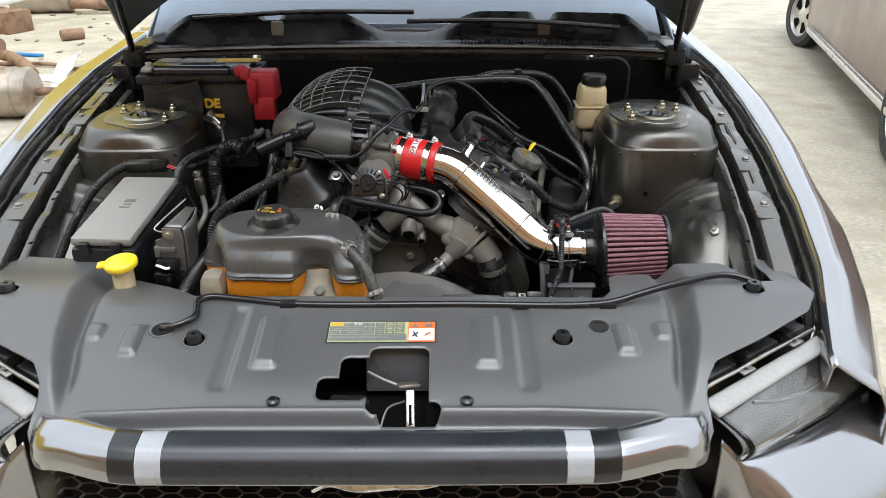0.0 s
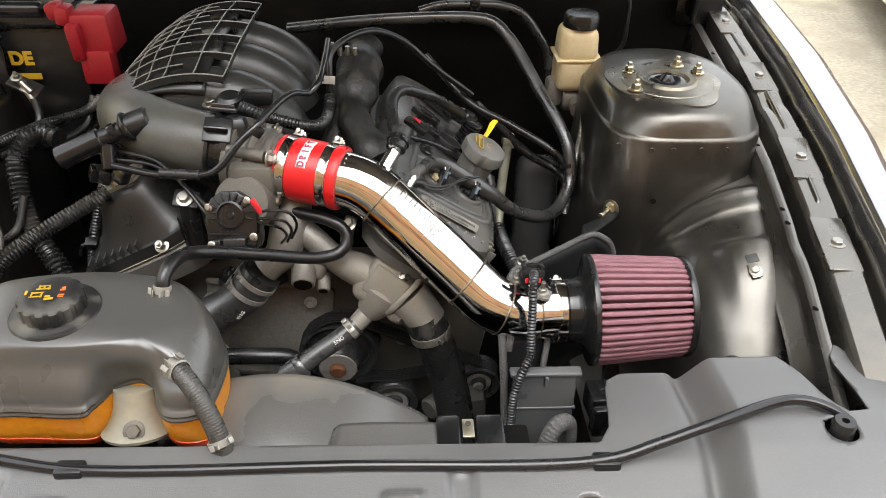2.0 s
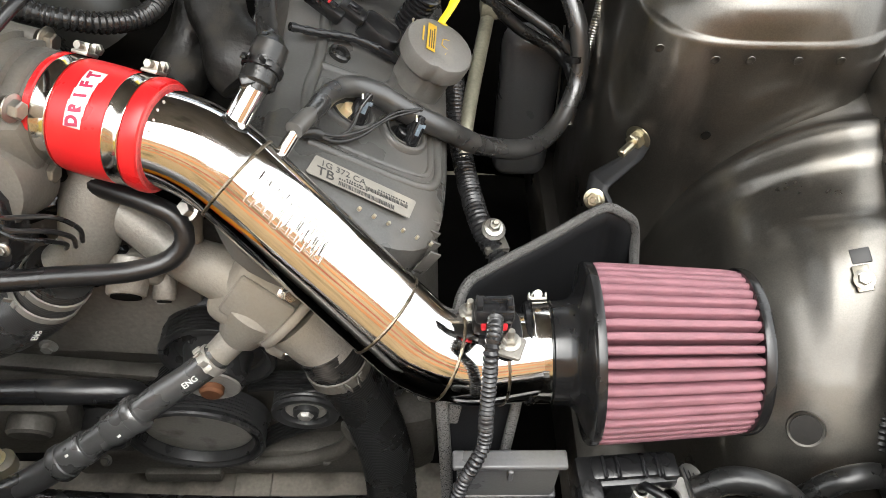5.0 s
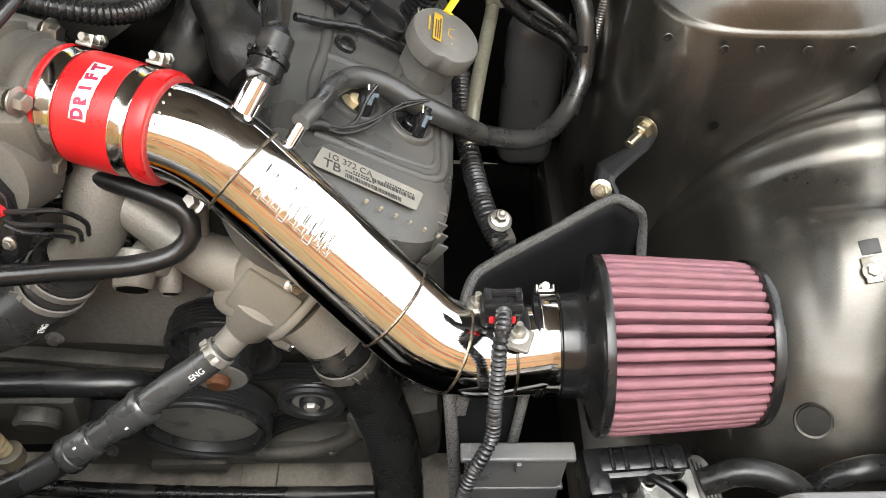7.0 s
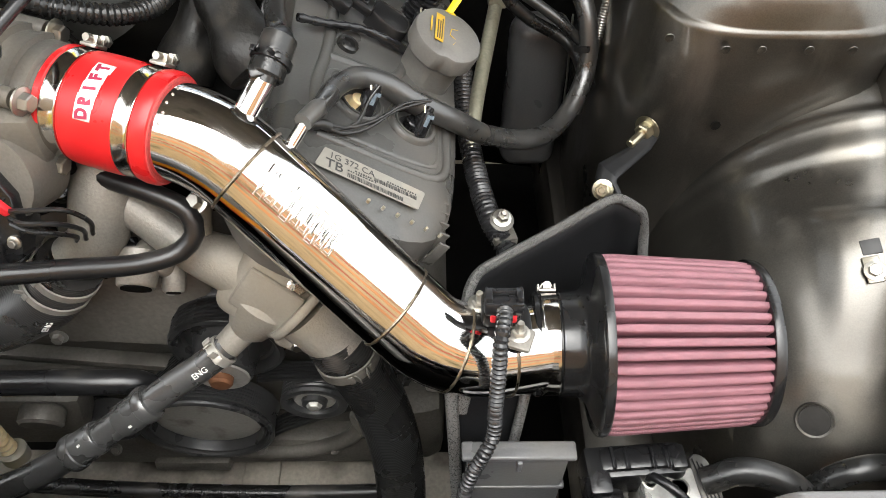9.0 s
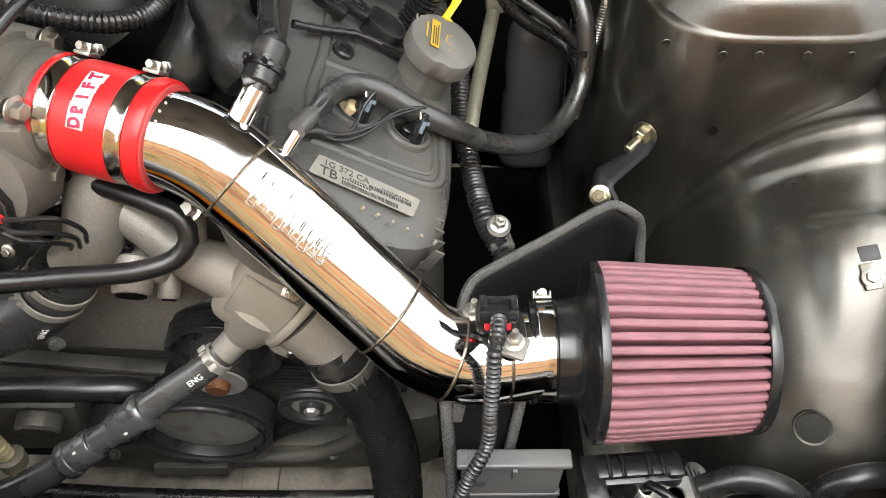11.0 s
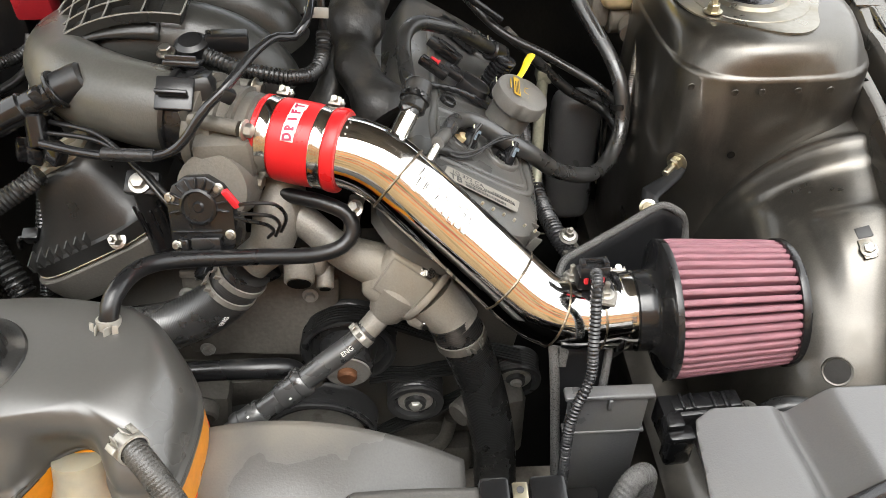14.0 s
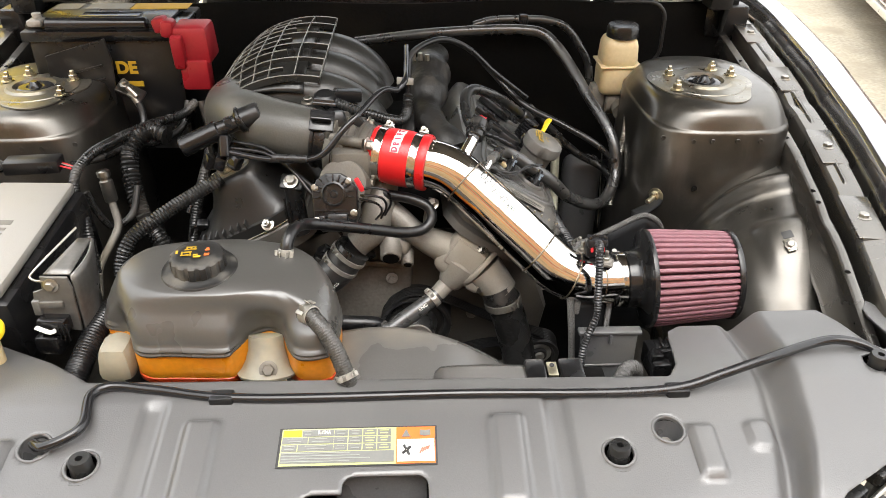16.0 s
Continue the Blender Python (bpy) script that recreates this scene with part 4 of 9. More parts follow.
for v in [v for v in bm.verts if not v.link_faces]:
    bm.verts.remove(v)
cover = thing("radiator_cover", (0, 1.05, 0.75), "grey moulded plastic radiator cover with ribs and a latch opening", "radiator cover")
sheet = part("sheet", bm, COVER, cover, sharp=60)
thicken(sheet, 0.003)
for px, py in PINS[:4]:
    bm = bmesh.new()
    z = cover_z(px + 0.019, py) - 0.016
    revolve(bm, [(0.0125, 0), (0.0125, 0.014), (0.0120, 0.016), (0.0120, 0.025), (0.0105, 0.028), (0.004, 0.028), (0.0035, 0.019)], (px, py, z), seg=12)
    part("rubber_stop", bm, RUBBER, cover)
    bm = bmesh.new()
    revolve(bm, [(0.0, 0.0), (0.023, 0.0), (0.023, 0.014)], (px, py, z - 0.002), seg=24, cap=False)
    part("stop_well", bm, BLACKSHADE, cover)
for px, py in PINS[:2] + PINS[4:]:
    bm = bmesh.new()
    slope_at = cover_z(px, py + 0.02) - cover_z(px, py - 0.02)
    revolve(bm, [(0.0158, -0.004), (0.0158, 0.0006), (0.0168, 0.0016), (0.0185, 0.0014), (0.0200, -0.0006)], (px, py, (cover_z(px, py + 0.02) + cover_z(px, py - 0.02)) / 2), (0, -slope_at / 0.04, 1), 40, cap=False)
    part("well_rim", bm, COVER, cover)
for px, py in PINS[4:]:
    bm = bmesh.new()
    revolve(bm, [(0.0, 0.0), (0.0135, 0.0), (0.0165, 0.022)], (px, py, cover_z(px, py) - 0.0245), seg=28, cap=False)
    part("bolt_well", bm, DUCTGREY, cover, "dark recessed bolt well")
    bolt("cover_bolt", (px, py, cover_z(px, py) - 0.0235), (0, 0, 1), cover, 0.006, 0.005, material=STEEL)
for px, py in ((-0.143, 0.925), (0.136, 0.925), (0.424, 0.888)):
    bm = bmesh.new()
    revolve(bm, [(0.010, 0), (0.010, 0.003), (0.006, 0.006), (0.002, 0.005)], (px, py, cover_z(px, py) + 0.0005), seg=16)
    part("push_pin", bm, GLOSSBLACK, cover)

# things seen under the latch opening
latch = thing("bonnet_latch", (0.03, 0.95, 0.70), "black bonnet latch with a bright steel striker", "latch")
bm = bmesh.new()
box(bm, (0.0, 0.97, 0.69), (0.24, 0.16, 0.02), 0.004)
part("base_plate", bm, BLACKSHADE, latch)
for x, w, mt, nm in ((0.054, 0.013, STRIKER, "striker"), (0.088, 0.020, BLACKSHADE, "side_plate"), (-0.03, 0.050, BLACKSHADE, "side_plate")):
    bm = bmesh.new()
    box(bm, (x, 0.928, 0.743 if mt is STRIKER else 0.722), (w, 0.075 if mt is STRIKER else 0.012, 0.005 if mt is STRIKER else 0.07), 0.002, rot(44 if mt is STRIKER else -22, 0, 2))
    part(nm, bm, mt, latch, "bright chrome striker" if mt is STRIKER else "")
bm = bmesh.new()
box(bm, (0.054, 0.926, 0.7455), (0.004, 0.030, 0.0015), 0.0005, rot(44, 0, 2))
part("slot", bm, BLACKSHADE, latch)
bm = bmesh.new()
box(bm, (0.050, 0.968, 0.768), (0.034, 0.016, 0.006), 0.002, rot(-15, 8, 20))
part("striker_head", bm, STEEL, latch)
bm = bmesh.new()
box(bm, (0.030, 1.038, 0.748), (0.10, 0.006, 0.07), 0.002, rot(-15))
part("back_plate", bm, DUCTGREY, latch, "dusty grey plate")
bm = bmesh.new()
sweep(bm, curve_points([(-0.012, 1.0, 0.770), (0.012, 0.982, 0.768), (0.035, 0.970, 0.766)], 0.006), 0.0026, 8)
part("lever", bm, STEEL, latch, "bright steel lever")
bm = bmesh.new()
sweep(bm, curve_points([(0.012, 0.90, 0.742), (0.022, 0.935, 0.752), (0.045, 0.95, 0.752)], 0.006), 0.0016, 6)
part("spring_wire", bm, STEEL, latch)
bm = bmesh.new()
box(bm, (-0.04, 0.96, 0.735), (0.06, 0.03, 0.03), 0.008, rot(0, 15, 20))
part("release_arm", bm, GLOSSBLACK, latch)


# ---- cold air intake ----
intake = thing("air_intake", (0.25, 1.42, 0.74), "polished aluminium intake pipe with a red coupler and a conical filter", "air intake")
c0 = V(0.0407, 1.5213, 0.9376)
ax = V(0.9575, -0.2753, -0.0857).normalized()
PIPE_R = 0.0369
KNEE, ELBOW = V(0.1237, 1.4971, 0.9303), V(0.2985, 1.3990, 0.7885)
AX2 = (ELBOW - KNEE).normalized()
AX3 = V(1.0, -0.0263, 0.0536).normalized()
FC = V(0.48, 1.4173, 0.7806)


def bend(corner, d0, d1, tangent, n=14):
    """An arc that leaves d0 and joins d1, that much before and after the corner."""
    a, b = corner - d0 * tangent, corner + d1 * tangent
    half = d0.angle(d1) / 2
    n0 = (d1 - d0 * d0.dot(d1)).normalized()
    rad = tangent / math.tan(half)
    mid = a + n0 * rad
    return [mid - n0 * rad * math.cos(2 * half * i / n) + d0 * rad * math.sin(2 * half * i / n) for i in range(n + 1)]


first = bend(KNEE, ax, AX2, 0.030)
FIL0 = FC - AX3 * 0.088
d_out = (FIL0 - ELBOW).normalized()
second = bend(ELBOW, AX2, d_out, 0.040)
line = [c0 - ax * 0.02] + first + [first[-1].lerp(second[0], k / 10) for k in range(1, 10)] + second + [second[-1].lerp(FIL0, k / 6) for k in range(1, 7)]
bm = bmesh.new()
sweep(bm, line, PIPE_R, 56)
tube = part("pipe", bm, CHROME, intake, "mirror-polished aluminium pipe")
S0, S1 = -0.0325, 0.0550
bm = bmesh.new()
revolve(bm, [(0.0375, S0), (0.0415, S0 + 0.0005), (0.0428, S0 + 0.002), (0.0426, S0 + 0.0055), (0.0408, S0 + 0.007), (0.0408, S0 + 0.020), (0.0424, S0 + 0.0215), (0.0428, S0 + 0.028), (0.0429, S0 + 0.040), (0.0427, S0 + 0.056), (0.0422, S0 + 0.0612), (0.0408, S0 + 0.0625), (0.0408, S1 - 0.0130), (0.0425, S1 - 0.0118), (0.0431, S1 - 0.009), (0.0430, S1 - 0.003), (0.0420, S1 - 0.0006), (0.0405, S1), (0.0368, S1 - 0.0002)], c0, ax, 64)
coupler = part("coupler", bm, RED, intake, "red silicone coupler hose")
bm = bmesh.new()
revolve(bm, [(0.0366, 0.0), (0.0382, 0.0002), (0.0398, 0.0006), (0.0404, -0.0004)], c0 + ax * S1, ax, 90, cap=False, wave=lambda a, k: 1 + 0.006 * math.sin(61 * a) * (k in (1, 2)))
part("cut_edge", bm, REDFRAY, coupler, "frayed woven cut edge")
for h in (S0 + 0.0068, S1 - 0.0258):
    bm = bmesh.new()
    revolve(bm, [(0.0406, 0), (0.0421, 0.0004), (0.0423, 0.0011), (0.0421, 0.0018), (0.0421, 0.0112), (0.0423, 0.0119), (0.0421, 0.0126), (0.0406, 0.013)], c0 + ax * h, ax, 64, cap=False)
    clamp = part("hose_clamp", bm, BANDSTEEL, intake, "bright steel band clamp")
    up = V(0.25, 0.66, 0.74)
    up = (up - ax * up.dot(ax)).normalized()
    across = ax.cross(up)
    q = c0 + ax * (h + 0.0065) + up * 0.0445
    turn = Matrix((ax, across, up)).transposed().to_4x4()
    bm = bmesh.new()
    box(bm, q, (0.013, 0.016, 0.003), 0.001, turn)
    box(bm, q + up * 0.004 - across * 0.004, (0.011, 0.0016, 0.008), 0.0005, turn)
    box(bm, q + up * 0.004 + across * 0.005, (0.011, 0.0016, 0.008), 0.0005, turn)
    cyl(bm, q + up * 0.005 - across * 0.011, q + up * 0.005 + across * 0.012, 0.0028, seg=12)
    revolve(bm, [(0.0048, 0.0), (0.0048, 0.004), (0.0038, 0.005)], q + up * 0.005 - across * 0.012, -across, 6)
    part("screw", bm, STEEL, clamp)
# white lettered patch on the coupler, set aslant
side_v = V(-0.035, -0.42, 0.90)
side_v = (side_v - ax * side_v.dot(ax)).normalized()
tan = ax.cross(side_v).normalized()


def on_coupler(h, a, r):
    """A place on the coupler: along it, round it, and at a radius."""
    return c0 + ax * h + (side_v * math.cos(a) + tan * math.sin(a)) * r


PATCH_R, PATCH_LEAN = 0.04325, 0.0014
for i, ch in enumerate("DRIFT"):
    bm = bmesh.new()
    a_mid = (i - 2) * -0.0093 / PATCH_R
    wide = (0.0128, 0.0136, 0.0132, 0.0128, 0.0140)[i]

    def tile(u, v):
        return on_coupler(0.0092 + (u - 0.5) * wide + PATCH_LEAN * (2 - i) * -0.35, a_mid + (v - 0.5) * 0.0094 / PATCH_R, PATCH_R)

    grid(bm, 4, 4, tile)
    thicken(part("patch", bm, WHITE, coupler, "white lettered patch"), 0.0003, 1.0)
    n = side_v * math.cos(a_mid) + tan * math.sin(a_mid)
    t = ax.cross(n)
    words(ch, 0.0128, plane_at(on_coupler(0.0092 + PATCH_LEAN * (2 - i) * -0.35, a_mid, PATCH_R + 0.0004), -t - ax * 0.16, -ax) @ Matrix.Diagonal((0.80, 0.92, 1, 1)), LETTER, "letter", coupler, 0.0002, bold=0.0007)

# pipe stubs and weld seams
bm = bmesh.new()
cyl(bm, (0.143, 1.503, 0.942), (0.1635, 1.533, 0.9665), 0.0095, seg=28, bevel=0.001)
part("large_stub", bm, CHROME, intake)
bm = bmesh.new()
cyl(bm, (0.162, 1.483, 0.905), (0.1905, 1.5215, 0.9340), 0.0050, seg=20, bevel=0.001)
part("small_stub", bm, CHROME, intake)


def seam(at, d, r=PIPE_R):
    """A bead of small weld ripples round the pipe."""
    b = bmesh.new()
    revolve(b, [(r - 0.0004, -0.0016), (r + 0.0005, -0.0009), (r + 0.0009, 0.0), (r + 0.0005, 0.0009), (r - 0.0004, 0.0016)], at, d, 150, cap=False, wave=lambda t, k: 1 + 0.006 * math.sin(46 * t + 1.2 * k) + 0.004 * math.sin(17 * t))
    part("weld_seam", b, WELD, tube)


seam(KNEE + AX2 * 0.0305, (AX2 + ax * 0.06).normalized())
seam(second[0] - AX2 * 0.022, (AX2 + d_out * 0.1).normalized())
seam(second[7], (AX2 + d_out).normalized())
seam(second[-1] + d_out * 0.004, d_out)
for k in range(5):
    bm = bmesh.new()
    n = (side_v * math.cos(0.25 - 0.22 * k) + tan * math.sin(0.25 - 0.22 * k)).normalized()
    revolve(bm, [(0.0011, 0), (0.0010, 0.0008), (0.0004, 0.0012)], c0 + ax * (S1 + 0.0055 + 0.0006 * (k % 2)) + n * PIPE_R, n, 10)
    part("weld_spot", bm, STEEL, tube)
# embossed row of letter-like outlines along the pipe's upper side
EMB = V(0.275, -0.543, 0.794)
EMB = (EMB - AX2 * EMB.dot(AX2)).normalized()
EMT = AX2.cross(EMB)


def on_pipe(s, a, r=PIPE_R):
    return V(0.2052, 1.4463, 0.8676) + AX2 * s + (EMB * math.cos(a) + EMT * math.sin(a)) * r


random.seed(8)
for i in range(9):
    s0 = -0.0700 + 0.0078 * i
    lean = 0.0016
    bm = bmesh.new()
    tall = 0.30 if i % 3 else 0.36
    loop_at = [(0.0, -tall), (0.0056, -tall), (0.0056, tall), (0.0, tall), (0.0, -tall)]
    line = []
    for (x0, a0), (x1, a1) in zip(loop_at, loop_at[1:]):
        for k in range(8):
            f = k / 8
            a = a0 + (a1 - a0) * f
            line.append(on_pipe(s0 + x0 + (x1 - x0) * f + lean * a / 0.3, a, PIPE_R - 0.0001))
    line.append(line[0])
    sweep(bm, line, 0.0006, 6, cap=False)
    for k in range(1 + i % 2):
        x, a0, a1 = 0.0022 + 0.0016 * k, random.uniform(-0.2, -0.05), random.uniform(0.08, 0.22)
        sweep(bm, [on_pipe(s0 + x + lean * a / 0.3, a, PIPE_R - 0.0002) for a in [a0 + (a1 - a0) * j / 6 for j in range(7)]], 0.0006, 6)
    part("embossing", bm, CHROME, tube)

# clamp and filter
bm = bmesh.new()
revolve(bm, [(0.0372, -0.1140), (0.0415, -0.1137), (0.0432, -0.1125), (0.0434, -0.1090), (0.0412, -0.1075), (0.0412, -0.0920), (0.0435, -0.0910), (0.0438, -0.0800), (0.0450, -0.0750), (0.0500, -0.0705), (0.0620, -0.0672), (0.0700, -0.0655), (0.0740, -0.0646), (0.0757, -0.0632), (0.0760, -0.0590), (0.0752, -0.0568), (0.066, -0.0560)], FC, AX3, 72)
air_filter = part("air_filter", bm, RUBBER_GLOSS, intake, "round filter with red pleats and black rubber ends")
bm = bmesh.new()
revolve(bm, [(0.0405, 0), (0.0422, 0.0003), (0.0425, 0.0010), (0.0423, 0.0016), (0.0423, 0.0130), (0.0425, 0.0136), (0.0422, 0.0143), (0.0405, 0.0146)], FC - AX3 * 0.1072, AX3, 72, cap=False)
clamp = part("filter_clamp", bm, BANDSTEEL, intake, "bright steel band clamp")
up = (V(0, 0.90, 0.43) - AX3 * V(0, 0.90, 0.43).dot(AX3)).normalized()
across = AX3.cross(up)
q = FC - AX3 * 0.0999 + up * 0.0445
turn = Matrix((AX3, across, up)).transposed().to_4x4()
bm = bmesh.new()
box(bm, q - across * 0.004, (0.0145, 0.024, 0.003), 0.001, turn)
for e in (-1, 1):
    box(bm, q + up * 0.003 + AX3 * 0.007 * e - across * 0.006, (0.0016, 0.014, 0.007), 0.0005, turn)
part("screw_housing", bm, STEEL, clamp)
bm = bmesh.new()
cyl(bm, q + up * 0.004 - across * 0.014, q + up * 0.004 + across * 0.006, 0.0036, seg=14)
revolve(bm, [(0.0058, 0.0), (0.0060, 0.001), (0.0060, 0.006), (0.0042, 0.0085), (0.0015, 0.0088)], q + up * 0.004 - across * 0.012, -across + up * 0.25, 6)
part("screw", bm, STEEL, clamp)
for k in range(5):
    bm = bmesh.new()
    a = -2.05 - 0.028 * k
    n = up * math.cos(a) - across * math.sin(a)
    box(bm, FC - AX3 * 0.0999 + n * 0.0424, (0.0075, 0.0007, 0.0006), 0, Matrix((AX3, n.cross(AX3), n)).transposed().to_4x4())
    part("slot", bm, INK, clamp)
N = 43
rows = []
bm = bmesh.new()
fr = axis_to(AX3).to_3x3()
random.seed(3)
sway = [random.uniform(-0.012, 0.012) for k in range(N)]
tops = [random.uniform(-0.0005, 0.0004) for k in range(N)]
PER = 16
for k in range(13):
    f = k / 12
    s = -0.0572 + 0.1200 * f
    ends = smoothstep(0.90, 1.0, f) + smoothstep(0.06, 0.0, f)
    ring = []
    for i in range(N * PER):
        w = (i % PER) / PER
        p = abs(w * 2 - 1)
        j = i // PER
        a = 2 * math.pi * (i + 0.5) / (N * PER) + sway[j] * math.sin(math.pi * f) * (1 - p)
        deep = 0.0160 * smoothstep(0.56 - 0.12 * ends, 0.98, p) + 0.0020 * p * p
        r = 0.0752 - 0.0086 * f + tops[j] * (1 - p) - deep - 0.0010 * ends
        ring.append(bm.verts.new(FC + AX3 * s + fr @ V(r * math.cos(a), r * math.sin(a), 0)))
    rows.append(ring)
for a, b in zip(rows, rows[1:]):
    for i in range(N * PER):
        bm.faces.new((a[i], a[(i + 1) % (N * PER)], b[(i + 1) % (N * PER)], b[i]))
part("pleats", bm, COTTON, air_filter, "pinkish red oiled cotton pleats", sharp=80)
bm = bmesh.new()
revolve(bm, [(0.052, 0.0605), (0.0662, 0.0605), (0.0680, 0.0610), (0.0685, 0.0622), (0.0682, 0.0672), (0.0672, 0.0690), (0.0645, 0.0700), (0.055, 0.0704), (0.052, 0.0685), (0.03, 0.0685)], FC, AX3, 72, wave=lambda a, k: 1 + 0.003 * math.sin(9 * a + k) * (k in (2, 3, 4)))
part("end_cap", bm, RUBBER_GLOSS, air_filter, "glossy black end cap")

# ---- coolant tank ----
tank = thing("coolant_tank", (-0.18, 1.3, 0.79), "black and amber coolant expansion tank, half full", "coolant tank")
LIP = [(-0.325, 1.256), (-0.288, 1.240), (-0.276, 1.208), (-0.258, 1.194), (-0.229, 1.194), (-0.165, 1.190), (-0.152, 1.202), (-0.138, 1.226), (-0.116, 1.238), (-0.097, 1.226), (-0.086, 1.200), (-0.071, 1.183), (-0.045, 1.184), (-0.030, 1.200), (-0.026, 1.268), (-0.044, 1.313), (-0.075, 1.352), (-0.110, 1.368), (-0.20, 1.372), (-0.29, 1.370), (-0.325, 1.35), (-0.335, 1.31)]


def outline_loop(pts, n=96):
    pts = [Vector((x, y, 0)) for x, y in pts]
    line = curve_points(pts + [pts[0]], 0.004)
    total = sum((b - a).length for a, b in zip(line, line[1:]))
    out, need, run = [], 0.0, 0.0
    for a, b in zip(line, line[1:]):
        s = (b - a).length
        while need <= run + s and len(out) < n:
            out.append(a.lerp(b, (need - run) / s))
            need += total / n
        run += s
    return out


def shell(bm, loop, rows, centre, top=True, bottom=True):
    """Stacks shrunken copies of a loop: rows of (shrink in metres, z)."""
    rings = []
    c = Vector((*centre, 0))
    for k, z in rows:
        ring = []
        for p in loop:
            q = p - c
            s = max(0.05, 1 - k / max(0.03, q.length))
            ring.append(bm.verts.new((c.x + q.x * s, c.y + q.y * s, z(c.x + q.x * s, c.y + q.y * s) if callable(z) else z)))
        rings.append(ring)
    n = len(loop)
    for a, b in zip(rings, rings[1:]):
        for i in range(n):
            bm.faces.new((a[i], a[(i + 1) % n], b[(i + 1) % n], b[i]))
    if top:
        bm.faces.new(rings[-1])
    if bottom:
        bm.faces.new(rings[0][::-1])
    return rings


loop = outline_loop(LIP)


TOPLINE = [(-0.308, 1.262), (-0.296, 1.240), (-0.280, 1.226), (-0.255, 1.219), (-0.229, 1.217), (-0.172, 1.217), (-0.155, 1.2180), (-0.138, 1.2195), (-0.115, 1.2205), (-0.095, 1.2195), (-0.082, 1.2165), (-0.068, 1.214), (-0.050, 1.210), (-0.040, 1.222), (-0.036, 1.268), (-0.052, 1.310), (-0.080, 1.345), (-0.115, 1.350), (-0.20, 1.354), (-0.285, 1.352), (-0.310, 1.335), (-0.318, 1.305)]


def by_corners(pts, n=8):
    """n places along each side of a closed smooth outline, so that two outlines match corner by corner."""
    p = [Vector((x, y, 0)) for x, y in pts]
    out = []
    k = len(p)
    for i in range(k):
        a, b, c, d = p[i - 1], p[i], p[(i + 1) % k], p[(i + 2) % k]
        for j in range(n):
            t = j / n
            out.append(0.5 * (2 * b + (c - a) * t + (2 * a - 5 * b + 4 * c - d) * t * t + (3 * b - a - 3 * c + d) * t ** 3))
    return out


def between(bm, low, high, rows, centre, oval=(0.118, 0.062)):
    """Rings that pass from one outline to the other, then to an oval round the centre: rows of (share, share of oval, shrink, z)."""
    rings = []
    c = Vector((*centre, 0))
    for f, o, k, z in rows:
        ring = []
        for a, b in zip(low, high):
            q = a.lerp(b, f)
            if o:
                w = b - c
                t = math.atan2(w.y / oval[1], w.x / oval[0])
                q = q.lerp(c + Vector((oval[0] * math.cos(t), oval[1] * math.sin(t), 0)), o)
            q = q + (c - q) * k
            ring.append(bm.verts.new((q.x, q.y, z(q.x, q.y) if callable(z) else z)))
        rings.append(ring)
    n = len(low)
    for a, b in zip(rings, rings[1:]):
        for i in range(n):
            bm.faces.new((a[i], a[(i + 1) % n], b[(i + 1) % n], b[i]))
    bm.faces.new(rings[-1])
    bm.faces.new(rings[0][::-1])


low, high = by_corners(LIP), by_corners(TOPLINE)


def tank_top(h):
    return lambda x, y: h - 0.005 * smoothstep(-0.15, -0.04, x) - 0.004 * (1 - smoothstep(1.20, 1.27, y)) - 0.006 * smoothstep(-0.27, -0.33, x)


bm = bmesh.new()
between(bm, low, high, [(0.15, 0, 0, 0.826), (-0.05, 0, 0.0, 0.827), (-0.05, 0, 0.0, 0.8295), (0.05, 0, 0.0, 0.8305), (0.05, 0, 0.0, 0.8315), (-0.02, 0, 0.0, 0.8325), (-0.02, 0, 0.0, 0.8345), (0.17, 0, 0, 0.836), (0.22, 0, 0, 0.842), (0.32, 0, 0, 0.852), (0.55, 0, 0, tank_top(0.866)), (0.85, 0.0, 0, tank_top(0.875)), (1.0, 0.10, 0, tank_top(0.882)), (1.0, 0.25, 0, tank_top(0.888)), (1.0, 0.45, 0, tank_top(0.8935)), (1.0, 0.7, 0, tank_top(0.898)), (1.0, 1.0, 0, tank_top(0.900)), (1.0, 1.0, 0.4, tank_top(0.9005)), (1.0, 1.0, 0.9, tank_top(0.901))], (-0.18, 1.285))
part("upper_shell", bm, TANK, tank, "black upper shell", sharp=85)
bm = bmesh.new()
between(bm, low, high, [(0.8, 0, 0.15, 0.768), (0.6, 0, 0.03, 0.770), (0.35, 0, 0, 0.778), (0.18, 0, 0, 0.800), (0.10, 0, 0, 0.824), (0.10, 0, 0, 0.828)], (-0.18, 1.285))
part("lower_shell", bm, AMBER, tank, "translucent amber lower shell with coolant")
bm = bmesh.new()
between(bm, low, high, [(0.6, 0, 0.028, 0.7692), (0.345, 0, -0.004, 0.7775), (0.26, 0, -0.004, 0.787), (0.27, 0, 0.0, 0.7875)], (-0.18, 1.285))
part("tank_foot", bm, REDLOW, tank, "reddish foot of the lower shell")
bm = bmesh.new()
revolve(bm, [(0.036, 0), (0.038, 0.004), (0.032, 0.010), (0.027, 0.020), (0.0235, 0.032), (0.0225, 0.046), (0.022, 0.052)], (-0.118, 1.211, 0.782), (0, 0.42, 1), 32)
lug = part("mounting_lug", bm, MILKY, tank, "milky plastic mounting lug")
bolt("lug_bolt", (-0.112, 1.190, 0.806), (0.1, -0.75, 0.6), lug, 0.0075, 0.006, material=ALUDARK)
bm = bmesh.new()
